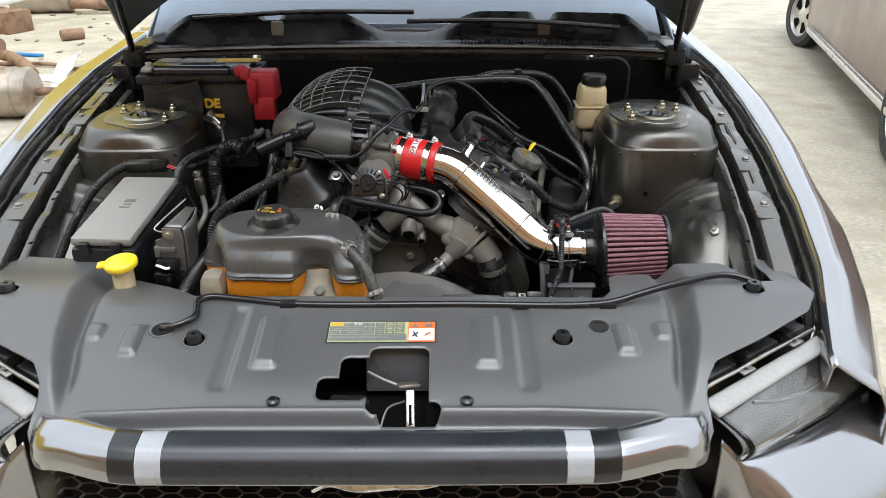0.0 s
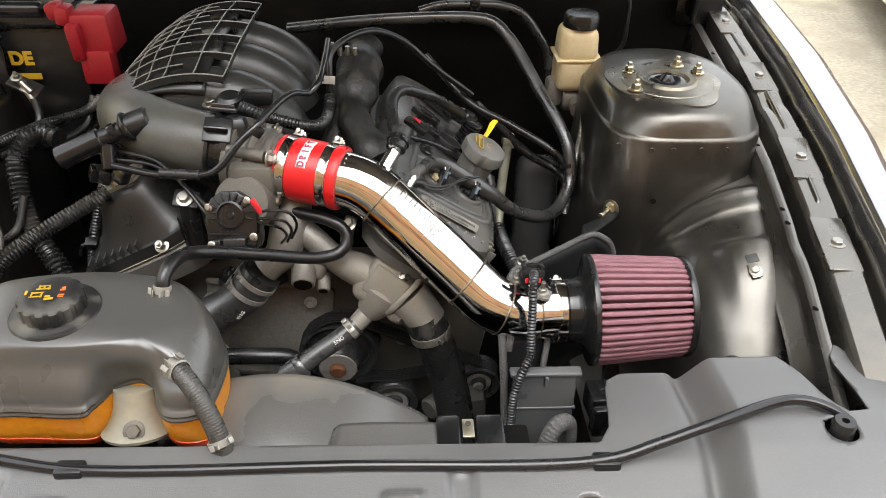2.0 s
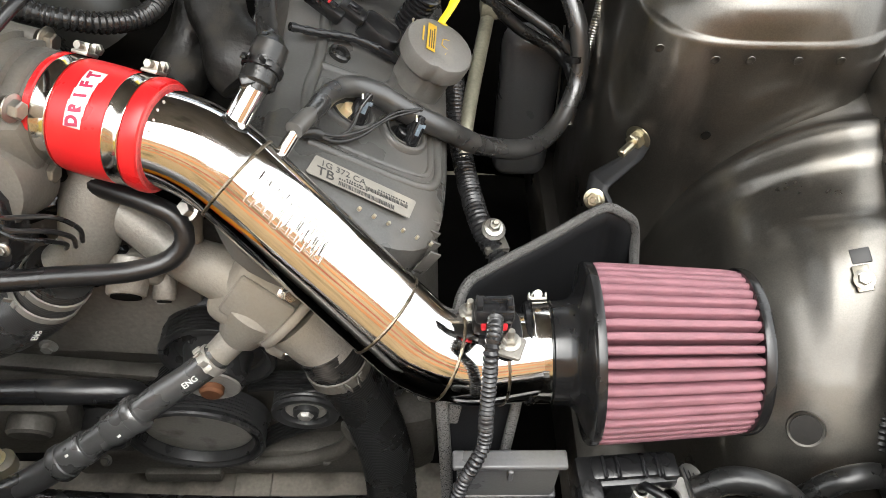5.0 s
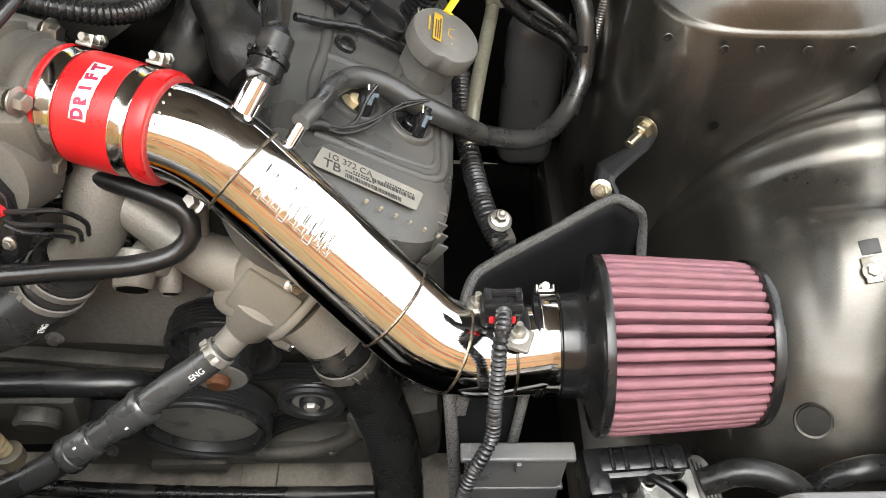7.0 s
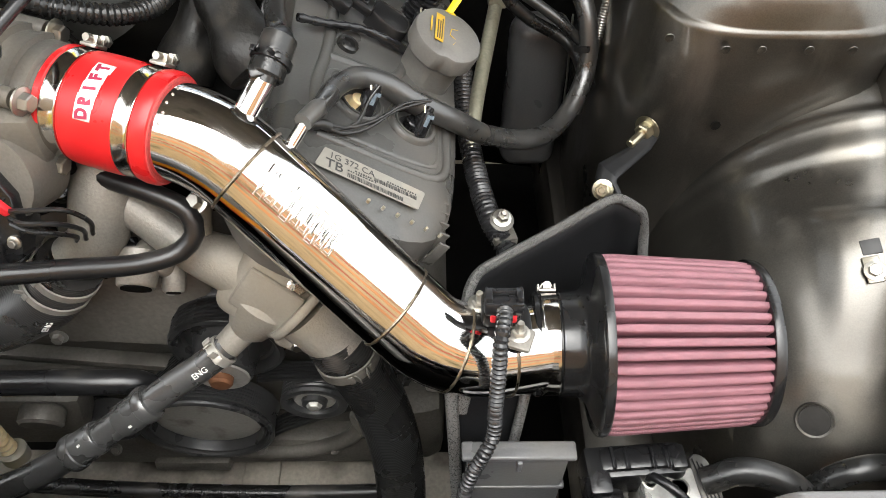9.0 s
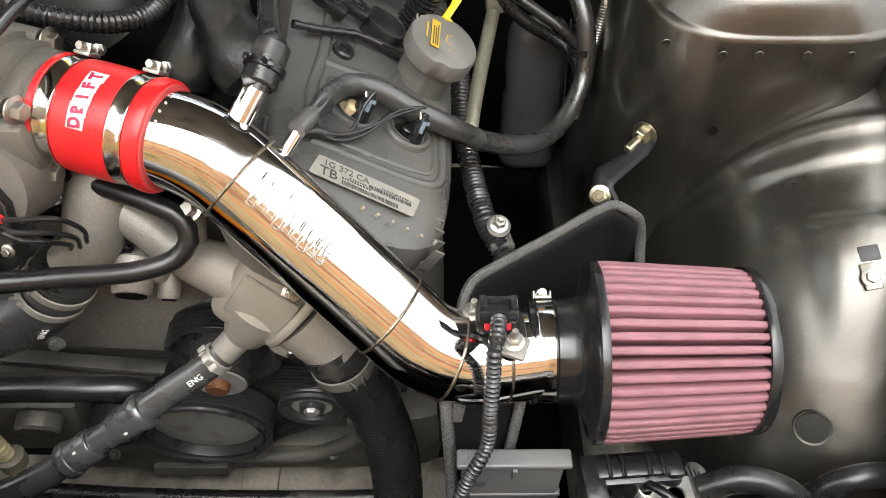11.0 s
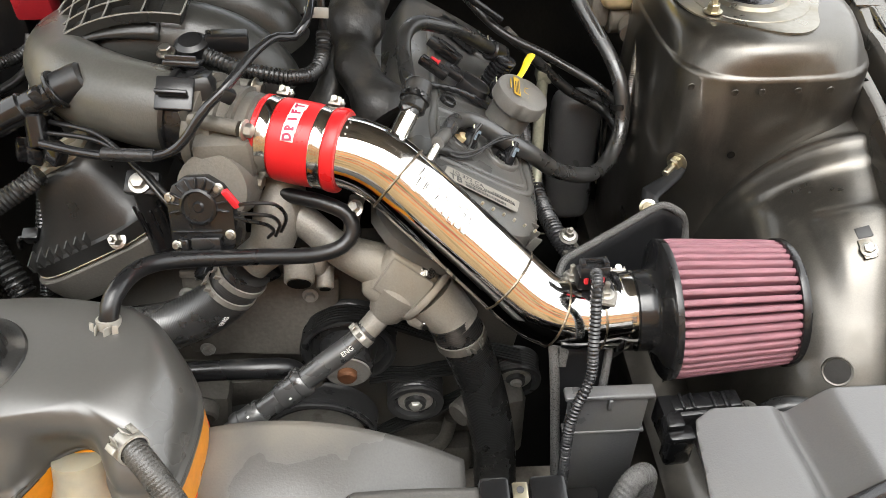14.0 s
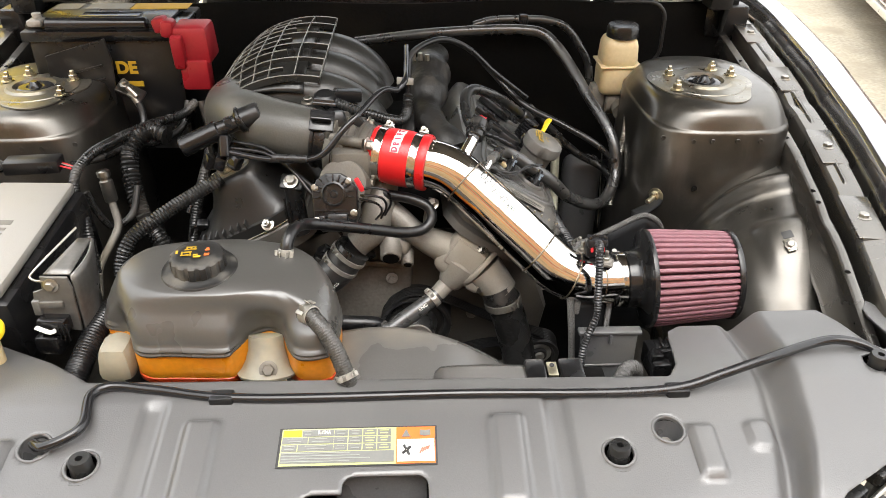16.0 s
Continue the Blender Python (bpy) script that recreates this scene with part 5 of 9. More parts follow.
box(bm, (-0.305, 1.228, 0.803), (0.050, 0.060, 0.052), 0.016, taper=0.8)
part("corner_lug", bm, MILKY, tank, "milky plastic corner lug")
cap_c = V(-0.200, 1.276, 0.892)
bm = bmesh.new()
revolve(bm, [(0.043, -0.006), (0.0455, 0.0), (0.0470, 0.004), (0.0470, 0.0085), (0.0455, 0.0105), (0.039, 0.0108), (0.037, 0.012), (0.030, 0.012)], cap_c, (0, -0.05, 1), 40)
part("neck", bm, CAPGREY, tank, "dark grey filler neck")
bm = bmesh.new()
revolve(bm, [(0.028, 0.008), (0.0318, 0.010), (0.0318, 0.0285), (0.0308, 0.0305), (0.0286, 0.0318), (0.02, 0.032)], cap_c, (0, -0.05, 1), 180, wave=lambda a, k: 1 + (0.05 if math.sin(15 * a) > -0.3 else 0) * (k in (1, 2)))
cap = part("filler_cap", bm, CAPGREY, tank, "black ribbed filler cap with yellow print")
CAP_MARKS = [(-0.010, 0.010, 0.016, 0.002, 0), (-0.010, 0.016, 0.012, 0.002, 0), (-0.016, 0.013, 0.002, 0.008, 0), (-0.004, 0.013, 0.002, 0.008, 0), (-0.010, 0.013, 0.002, 0.006, 0),
             (-0.014, -0.006, 0.014, 0.002, 0), (-0.014, 0.002, 0.014, 0.002, 0), (-0.020, -0.002, 0.002, 0.010, 0), (-0.008, -0.002, 0.002, 0.010, 0), (0.003, -0.010, 0.010, 0.004, 1), (0.000, -0.005, 0.006, 0.003, 1),
             (-0.028, 0.002, 0.003, 0.008, 0), (0.014, 0.008, 0.006, 0.003, 2), (0.014, 0.012, 0.004, 0.003, 2), (0.016, -0.002, 0.006, 0.002, 3), (0.016, -0.006, 0.006, 0.002, 3), (0.013, -0.004, 0.002, 0.006, 3)]
for x, y, w, h, k in CAP_MARKS:
    bm = bmesh.new()
    box(bm, cap_c + V(x * 0.86, y * 0.86 - 0.002, 0.0326), (w * 0.9, h * 0.9, 0.0006), 0, rot(0, 0, 8))
    part("print", bm, PRINT_ORANGE if k > 1 else PRINT_YELLOW, cap)
bm = bmesh.new()
revolve(bm, [(0.012, 0), (0.012, 0.002), (0.006, 0.0025), (0.005, 0.0015)], (-0.092, 1.245, 0.8855), (0.1, -0.25, 1), 24)
part("mark", bm, TANK, tank)

# ---- fuse box and washer filler ----
fuse = thing("fuse_box", (-0.52, 1.42, 0.74), "black fuse box with a dusty grey lid", "fuse box")
slope = math.degrees(math.atan2(0.03, 0.25))
fm = Matrix.Translation((-0.520, 1.420, 0.868)) @ rot(slope, 0, -2.5)
bm = bmesh.new()
box(bm, (0, 0, 0), (0.115, 0.255, 0.018), 0.006)
bmesh.ops.transform(bm, matrix=fm, verts=bm.verts)
lid = part("lid", bm, GREYBOX, fuse, "dusty grey lid")
bm = bmesh.new()
box(bm, (0.004, 0, -0.075), (0.128, 0.27, 0.13), 0.010)
bmesh.ops.transform(bm, matrix=fm, verts=bm.verts)
part("body", bm, PLASTIC, fuse)
for x, y, w, h in ((0, 0.02, 0.022, 0.010), (0, 0.004, 0.016, 0.006), (-0.002, -0.008, 0.020, 0.005)):
    bm = bmesh.new()
    box(bm, (x, y, 0.0092), (w, h, 0.0008), 0)
    bmesh.ops.transform(bm, matrix=fm, verts=bm.verts)
    part("moulded_mark", bm, SHROUD, lid)
for x in (-0.03, 0.03):
    bm = bmesh.new()
    box(bm, (x, -0.132, -0.01), (0.02, 0.012, 0.025), 0.003)
    bmesh.ops.transform(bm, matrix=fm, verts=bm.verts)
    part("latch", bm, PLASTIC, fuse)
washer = thing("washer_filler", (-0.452, 1.22, 0.80), "bright yellow washer fluid cap on a pale neck", "washer filler")
bm = bmesh.new()
cyl(bm, (-0.459, 1.216, 0.76), (-0.459, 1.216, 0.846), 0.0185, seg=24)
part("neck", bm, CREAM, washer)
bm = bmesh.new()
revolve(bm, [(0.020, -0.008), (0.0275, -0.006), (0.0290, -0.001), (0.0285, 0.003), (0.0265, 0.0055), (0.0225, 0.0065), (0.0205, 0.0050), (0.0185, 0.0062), (0.012, 0.0082), (0.004, 0.0085)], (-0.459, 1.216, 0.850), (-0.06, -0.10, 1), 40)
box(bm, (-0.492, 1.212, 0.848), (0.014, 0.020, 0.007), 0.003, rot(4, -4, 12))
part("cap", bm, YELLOW, washer, "bright yellow cap")

# ---- battery ----
UPRIGHT = Matrix(((1, 0, 0, 0), (0, 0, -1, 0), (0, 1, 0, 0), (0, 0, 0, 1)))
battery = thing("battery", (-0.48, 1.96, 0.80), "black battery with yellow print and a red terminal cover", "battery")
bm = bmesh.new()
box(bm, (-0.500, 1.965, 0.905), (0.27, 0.172, 0.22), 0.008)
part("case", bm, PLASTIC, battery)
bm = bmesh.new()
box(bm, (-0.502, 1.964, 1.022), (0.285, 0.182, 0.020), 0.005)
box(bm, (-0.512, 1.966, 1.034), (0.255, 0.150, 0.014), 0.004)
lidb = part("lid", bm, PLASTIC, battery)
for x, w, m, text in ((-0.425, 0.110, PRINT_YELLOW, "yellow warning strip"), (-0.525, 0.085, GREYLABEL, "pale silver label strip"), (-0.605, 0.050, GREYLABEL, "pale silver label strip")):
    bm = bmesh.new()
    box(bm, (x, 2.018, 1.0416), (w, 0.042, 0.001), 0)
    part("label", bm, m, lidb, text)
bm = bmesh.new()
cyl(bm, (-0.600, 1.890, 1.040), (-0.415, 1.890, 1.040), 0.013, seg=20, bevel=0.003)
box(bm, (-0.500, 1.940, 1.0425), (0.110, 0.052, 0.004), 0.002)
part("handle", bm, GLOSSBLACK, battery)
bm = bmesh.new()
box(bm, (-0.614, 1.888, 1.046), (0.026, 0.032, 0.012), 0.004)
cyl(bm, (-0.612, 1.890, 1.046), (-0.612, 1.890, 1.062), 0.008, seg=16, bevel=0.001)
part("terminal_clamp", bm, DUSTMETAL, battery, "dull grey terminal clamp")
bm = bmesh.new()
box(bm, (-0.334, 1.885, 1.010), (0.070, 0.075, 0.068), 0.008, taper=0.9)
term = part("terminal_cover", bm, REDPLASTIC, battery, "dark red terminal cover")
for c, sz, r in (((-0.354, 1.843, 1.002), (0.022, 0.022, 0.062), rot(8)), ((-0.331, 1.858, 0.958), (0.052, 0.034, 0.056), rot()), ((-0.385, 1.868, 1.046), (0.026, 0.030, 0.026), rot(0, -12, 0)), ((-0.372, 1.866, 1.040), (0.022, 0.036, 0.030), rot(0, 8, 0))):
    bm = bmesh.new()
    box(bm, c, sz, 0.006, r)
    part("flap", bm, REDPLASTIC, term)
panel = thing("battery_shield", (-0.53, 1.85, 0.90), "black plastic shield plate in front of the battery", "panel")
bm = bmesh.new()
prism(bm, [(-0.598, 0.90), (-0.596, 0.995), (-0.484, 1.026), (-0.478, 0.985), (-0.486, 0.90)], 0, 0.004, 0.001, Matrix.Translation((0, 1.850, 0)) @ UPRIGHT)
part("plate", bm, PLASTIC, panel, smooth=False)
bm = bmesh.new()
for z in (0.970, 0.945):
    box(bm, (-0.530, 1.845, z), (0.070, 0.003, 0.004), 0.001, rot(0, -14, 0))
part("rib", bm, PLASTIC, panel)
lug_ob = thing("earth_lug", (-0.448, 1.84, 0.93), "bright steel cable lugs bolted beside the strut tower", "cable lug")
for p, q in (((-0.452, 1.822, 0.945), (-0.434, 1.815, 0.928)), ((-0.444, 1.818, 0.930), (-0.430, 1.812, 0.905))):
    bm = bmesh.new()
    cyl(bm, p, q, 0.0055, seg=14, bevel=0.001)
    box(bm, p, (0.018, 0.012, 0.004), 0.001, rot(20, 35, 0))
    part("lug", bm, STEEL, lug_ob)
bolt("lug_bolt", (-0.455, 1.822, 0.950), (0.1, -0.4, 0.9), lug_ob, 0.006, 0.006, stud=0.006, material=STEEL)
bm = bmesh.new()
box(bm, (-0.452, 1.835, 0.932), (0.050, 0.030, 0.006), 0.002, rot(20, 30, 0))
part("lug_plate", bm, BAYPAINT, lug_ob)
words("DE", 0.031, plane_at((-0.464, 1.871, 0.964), (1, 0, 0), (0, 0, 1)), PRINT_YELLOW, "lettering", battery, 0.0005, "yellow lettering", bold=0.0014)
bm = bmesh.new()
box(bm, (-0.458, 1.871, 0.934), (0.040, 0.001, 0.010), 0)
part("print", bm, PRINT_YELLOW, battery)

# ---- brake fluid reservoir ----
brake = thing("brake_reservoir", (0.49, 1.99, 0.86), "cream plastic brake fluid reservoir with a black cap", "brake reservoir")
bm = bmesh.new()
box(bm, (0.49, 1.985, 0.958), (0.076, 0.072, 0.064), 0.018, taper=0.90, seg=4)
box(bm, (0.492, 1.985, 0.903), (0.080, 0.076, 0.068), 0.018, seg=4)
part("bottle", bm, CREAM, brake)
bm = bmesh.new()
box(bm, (0.491, 1.985, 0.932), (0.085, 0.081, 0.004), 0.0015)
part("seam", bm, CREAM, brake)
bm = bmesh.new()
revolve(bm, [(0.029, 0.986), (0.032, 0.988), (0.032, 1.005), (0.029, 1.011), (0.01, 1.012)], (0.493, 1.98, 0), (0, 0, 1), 32)
part("cap", bm, PLASTIC, brake, "black screw cap")
bm = bmesh.new()
cyl(bm, (0.47, 1.98, 0.85), (0.53, 1.98, 0.85), 0.026, seg=20, bevel=0.003)
cyl(bm, (0.50, 1.95, 0.85), (0.50, 1.93, 0.845), 0.020, seg=20)
box(bm, (0.455, 1.985, 0.862), (0.03, 0.04, 0.05), 0.008)
part("master_cylinder", bm, ALU, brake, "bare aluminium master cylinder")

# ---- engine ----
engine = thing("engine", (0.02, 1.75, 0.25), "dusty six-cylinder engine with grey castings", "engine")
bm = bmesh.new()
UP = rot(90)
prism(bm, [(-0.20, -0.40), (0.22, -0.40), (0.28, -0.05), (0.24, 0.06), (0.10, 0.12), (-0.08, 0.12), (-0.22, 0.06), (-0.26, -0.05)], -0.45, 0, 0.015, Matrix.Translation((0.02, 1.545, 0.68)) @ UP)
part("front_cover", bm, ALUDARK, engine, "dirty cast front cover")
# near-black block: the shade in the valley is put into its colour
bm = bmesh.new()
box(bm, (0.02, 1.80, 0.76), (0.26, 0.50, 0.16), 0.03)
part("valley", bm, BLACKSHADE, engine)


def valve_cover(side, cx, y0, y1, z, tilt, w=0.080):
    """A cam cover that leans out to its side, with its rim, bolts and humps."""
    length, mid = y1 - y0, (y0 + y1) / 2
    m = Matrix.Translation((cx, mid, z)) @ rot(0, side * tilt, 0)
    bm = bmesh.new()
    loop_pts = [(-0.095, -length / 2 + 0.03), (-0.07, -length / 2), (w - 0.03, -length / 2), (w, -length / 2 + 0.03), (w, length / 2 - 0.02), (w - 0.02, length / 2), (-0.08, length / 2), (-0.095, length / 2 - 0.02)]
    loop_pts = [(side * x, y) for x, y in loop_pts]
    shell(bm, outline_loop(loop_pts, 80), [(-0.012, -0.075), (-0.012, -0.062), (0.0, -0.058), (0.002, -0.02), (0.006, -0.006), (0.016, 0.0), (0.05, 0.004), (0.09, 0.005)], (0, 0))
    bmesh.ops.transform(bm, matrix=m, verts=bm.verts)
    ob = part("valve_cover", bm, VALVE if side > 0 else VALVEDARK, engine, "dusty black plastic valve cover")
    for k in range(6):
        y = -length / 2 + 0.05 + k * (length - 0.1) / 5
        bolt("cover_bolt", m @ V(side * 0.088, y, -0.06), m.to_3x3() @ V(0, 0, 1), ob, 0.006, 0.006, material=STEEL)
    return ob, m


cover_r, MR = valve_cover(1, 0.238, 1.475, 1.97, 0.861, 32, 0.073)
cover_l, ML = valve_cover(-1, -0.185, 1.61, 1.95, 0.868, 30)

# pulleys and belt
pulleys = [("idler_pulley", (0.1506, 1.494, 0.534), 0.0385), ("crank_pulley", (0.014, 1.495, 0.469), 0.081), ("water_pump_pulley", (0.069, 1.510, 0.629), 0.061), ("alternator_pulley", (0.285, 1.50, 0.565), 0.034)]
SPIN = V(0, 1, 0.05).normalized()
PROFILES = {
    "crank": [(0.02, 0.010), (0.80, 0.010), (0.815, 0.002), (0.83, -0.003), (0.86, -0.004), (0.875, 0.001), (0.91, 0.001), (0.92, -0.006), (0.95, -0.008), (0.99, -0.006), (1.0, -0.003)],
    "water": [(0.20, -0.036), (0.48, -0.034), (0.52, -0.030), (0.55, -0.012), (0.60, 0.002), (0.74, 0.006), (0.80, 0.004), (0.84, -0.004), (0.90, -0.007), (0.97, -0.006), (1.0, -0.002)],
    "idler": [(0.1, -0.004), (0.36, -0.004), (0.40, 0.003), (0.66, 0.004), (0.72, -0.003), (0.84, -0.005), (0.97, -0.004), (1.0, 0.0)],
    "alter": [(0.1, -0.004), (0.36, -0.004), (0.40, 0.003), (0.70, 0.004), (0.78, -0.003), (0.97, -0.004), (1.0, 0.0)],
}
for name, c, r in pulleys:
    bm = bmesh.new()
    prof = [(k * r, h) for k, h in PROFILES[name[:5]]]
    for k in range(6):
        prof += [(0.955 * r, 0.003 + 0.0042 * k), (0.99 * r, 0.0052 + 0.0042 * k)]
    prof += [(r * 1.02, 0.031), (r * 0.5, 0.034)]
    revolve(bm, prof, c, SPIN, 64)
    ob = part(name, bm, PULLEY, engine, "black ribbed belt pulley")
    bm = bmesh.new()
    k = {"crank": 0.79, "water": 0.47, "idler": 0.62, "alter": 0.62}[name[:5]]
    h = {"crank": 0.0085, "water": -0.0365, "idler": 0.0015, "alter": 0.0015}[name[:5]]
    revolve(bm, [(0.05 * r, 0), (0.5 * k * r, 0.0004), (0.94 * k * r, -0.0006), (k * r, 0.001)], V(*c) + SPIN * h, SPIN, 48)
    part("web", bm, DUSTMETAL, ob, "dusty grey web")
    if "crank" in name:
        continue
    bm = bmesh.new()
    hub = 0.20 if "water" in name else 0.24
    revolve(bm, [(hub * r, 0.0), (hub * r, -0.006), (hub * 0.8 * r, -0.009), (hub * 0.3 * r, -0.0095)], V(*c) + SPIN * (h - 0.001), SPIN, 6 if "idler" in name else 24)
    part("hub", bm, COPPER if "water" in name else DUSTMETAL, ob, "rusty hub" if "water" in name else "")


def belt(pts):
    """A ribbed belt through places in x and z, as one comb-shaped strip."""
    bm = bmesh.new()
    line = curve_points([(x, 0, z) for x, z in pts], 0.012)
    comb = [(1.497, -0.0012), (1.522, -0.0012)]
    for k in range(6):
        y = 1.522 - 0.0042 * k
        comb += [(y, 0.0004), (y - 0.0008, 0.0022), (y - 0.0030, 0.0022), (y - 0.0038, 0.0004)]
    rings = []
    for i, p in enumerate(line):
        d = (line[min(i + 1, len(line) - 1)] - line[max(i - 1, 0)]).normalized()
        n = V(-d.z, 0, d.x)
        rings.append([bm.verts.new(p + V(0, y, 0) + n * h) for y, h in comb])
    m = len(comb)
    for a, b in zip(rings, rings[1:]):
        for i in range(m):
            bm.faces.new((a[i], a[(i + 1) % m], b[(i + 1) % m], b[i]))
    part("belt", bm, BELT, engine, "ribbed rubber drive belt", smooth=False)


belt([(0.092, 0.574), (0.120, 0.578), (0.1506, 0.5755), (0.180, 0.583), (0.262, 0.592)])
belt([(0.064, 0.402), (0.0965, 0.446), (0.172, 0.496), (0.262, 0.556)])
belt([(-0.24, 0.572), (-0.174, 0.533), (-0.1126, 0.500), (-0.066, 0.478)])
belt([(-0.068, 0.486), (-0.045, 0.530), (0.000, 0.588), (0.020, 0.612)])
belt([(0.030, 0.677), (0.052, 0.694), (0.074, 0.6975), (0.10, 0.691), (0.20, 0.640), (0.29, 0.603)])

# thermostat housing and coolant outlets
bm = bmesh.new()
sweep(bm, curve_points([(0.022, 1.555, 0.905), (0.018, 1.522, 0.872), (0.012, 1.505, 0.848), (0.002, 1.497, 0.822), (-0.022, 1.490, 0.802)], 0.006), lambda q: 0.0215 + 0.005 * math.sin(min(3.14, q * 26)), 28)
part("water_elbow", bm, ALU, engine, "cast aluminium water elbow", sharp=45)
bm = bmesh.new()
box(bm, (0.044, 1.494, 0.797), (0.036, 0.026, 0.026), 0.008, rot(-20, 20, 0))
cyl(bm, (0.032, 1.497, 0.803), (0.0318, 1.467, 0.7895), 0.0185, 0.0165, 28, 0.002)
cyl(bm, (0.0575, 1.497, 0.786), (0.0575, 1.475, 0.7725), 0.0105, 0.0098, 20, 0.0015)
part("coolant_outlet", bm, ALU, engine, "cast outlet with two open ports", sharp=45)
bm = bmesh.new()
sweep(bm, curve_points([(0.012, 1.522, 0.862), (0.045, 1.505, 0.842), (0.078, 1.492, 0.815), (0.118, 1.482, 0.798), (0.140, 1.474, 0.790)], 0.006), lambda q: 0.0175 + 0.14 * max(0.0, q - 0.075), 28)
sweep(bm, curve_points([(0.10, 1.515, 0.868), (0.092, 1.505, 0.842), (0.090, 1.495, 0.818)], 0.006), 0.0085, 16)
box(bm, (0.075, 1.499, 0.800), (0.050, 0.012, 0.018), 0.005, rot(-20, 24, 0))
box(bm, (0.1440, 1.4690, 0.7880), (0.072, 0.048, 0.074), 0.016, rot(-22, 30, -20), seg=4, taper=0.90)
box(bm, (0.1460, 1.4480, 0.7980), (0.052, 0.006, 0.044), 0.003, rot(-22, 30, -20), seg=2)
cyl(bm, (0.142, 1.466, 0.778), (0.1190, 1.4500, 0.7480), 0.0310, 0.0185, 32, 0.005)
cyl(bm, (0.122, 1.4535, 0.754), (0.096, 1.4370, 0.7330), 0.0135, 0.0125, 24)
cyl(bm, (0.1275, 1.456, 0.766), (0.1240, 1.4450, 0.7605), 0.0090, 0.0080, 20, 0.001)
box(bm, (0.1635, 1.4455, 0.7590), (0.026, 0.026, 0.034), 0.008, rot(-20, 27, -12), seg=3)
cyl(bm, (0.1690, 1.4630, 0.7760), (0.1745, 1.4600, 0.7715), 0.0385, 0.0385, 36, 0.0015)
cyl(bm, (0.1740, 1.4600, 0.7720), (0.2060, 1.4455, 0.7360), 0.0330, 0.0265, 32)
thermostat = part("thermostat_housing", bm, ALU, engine, "cast aluminium thermostat housing", sharp=45)
for p, d, r in (((0.0317, 1.4662, 0.7891), (0, -0.91, -0.41), 0.0128), ((0.0575, 1.4742, 0.7718), (0, -0.85, -0.52), 0.0062), ((0.1238, 1.4443, 0.7602), (-0.25, -0.85, -0.45), 0.0045)):
    bm = bmesh.new()
    revolve(bm, [(r, 0.0004), (r, -0.004), (r * 0.6, -0.0042)], Vector(p), d, 24)
    revolve(bm, [(r, 0.0002), (r * 0.5, 0.0003)], Vector(p), d, 24)
    part("bore", bm, BLACKSHADE, thermostat)
for p, d in (((0.1660, 1.4375, 0.7525), (0.3, -0.9, 0.1)), ((0.0985, 1.490, 0.8720), (-0.2, -0.5, 0.8)), ((0.172, 1.455, 0.8080), (0.4, -0.6, 0.6))):
    bolt("housing_bolt", p, d, thermostat, 0.0062, 0.007, material=STEEL)
bm = bmesh.new()
for k in range(4):
    box(bm, (0.135 + 0.006 * (k % 2), 1.4440, 0.785 + 0.006 * (k // 2)), (0.0042, 0.0012, 0.0032), 0.0004, rot(-16, 27, -18))
part("casting_mark", bm, ALU, thermostat)

# ---- intake manifold ----
manifold = thing("intake_manifold", (-0.12, 1.78, 0.86), "dark grey ribbed plastic intake manifold", "intake manifold")


def barrel(u, v, lift=0.0):
    a = radians(205 - 190 * u)
    taper = 1 - 0.10 * smoothstep(0.35, 0, v) - 0.05 * smoothstep(0.7, 1.0, v)
    rx, rz = 0.166 * taper + lift, 0.129 * taper + lift
    return V(-0.115 + rx * math.cos(a), 1.63 + 0.34 * v, 0.905 + rz * math.sin(a))


bm = bmesh.new()


def runner_place(u, v):
    w = 3 * v % 1.0
    groove = 0.022 * smoothstep(0.35, 0.65, u) * (abs(2 * w - 1) ** 4)
    return barrel(u, v, -groove)


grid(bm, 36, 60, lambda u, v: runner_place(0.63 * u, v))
thicken(part("shell", bm, CELLSHADE, manifold, sharp=75), 0.004)
for k in range(3):
    bm = bmesh.new()
    yk = 1.675 + 0.112 * k
    sweep(bm, curve_points([(-0.112 + 0.108 * math.cos(radians(a)), yk, 0.898 + 0.082 * math.sin(radians(a))) for a in range(205, -5, -15)], 0.01), 0.042, 28, squash=1.0)
    part("runner", bm, MANIFOLD, manifold, "curved grey intake runner")


def fin(bm, low, high, half):
    """A thin upright web between two lines; half is its half width at each place."""
    rings = [[bm.verts.new(p) for p in (a - h, b - h * 0.7, b + h * 0.7, a + h)] for a, b, h in zip(low, high, half)]
    for p, q in zip(rings, rings[1:]):
        for i in range(4):
            bm.faces.new((p[i], p[(i + 1) % 4], q[(i + 1) % 4], q[i]))
    bm.faces.new(rings[0][::-1])
    bm.faces.new(rings[-1])


for k in range(11):
    bm = bmesh.new()
    v = 0.02 + 0.96 * k / 10
    hi = 0.54 if k % 2 else 0.66
    us = [0.02 + hi * i / 40 for i in range(41)]
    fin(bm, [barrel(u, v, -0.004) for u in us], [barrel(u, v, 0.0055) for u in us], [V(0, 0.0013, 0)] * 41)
    web = part("rib", bm, CELLSHADE, manifold)
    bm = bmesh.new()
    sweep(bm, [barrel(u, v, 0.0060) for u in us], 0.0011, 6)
    part("rib_edge", bm, RIBGLINT, web, "pale edge with a painted highlight")
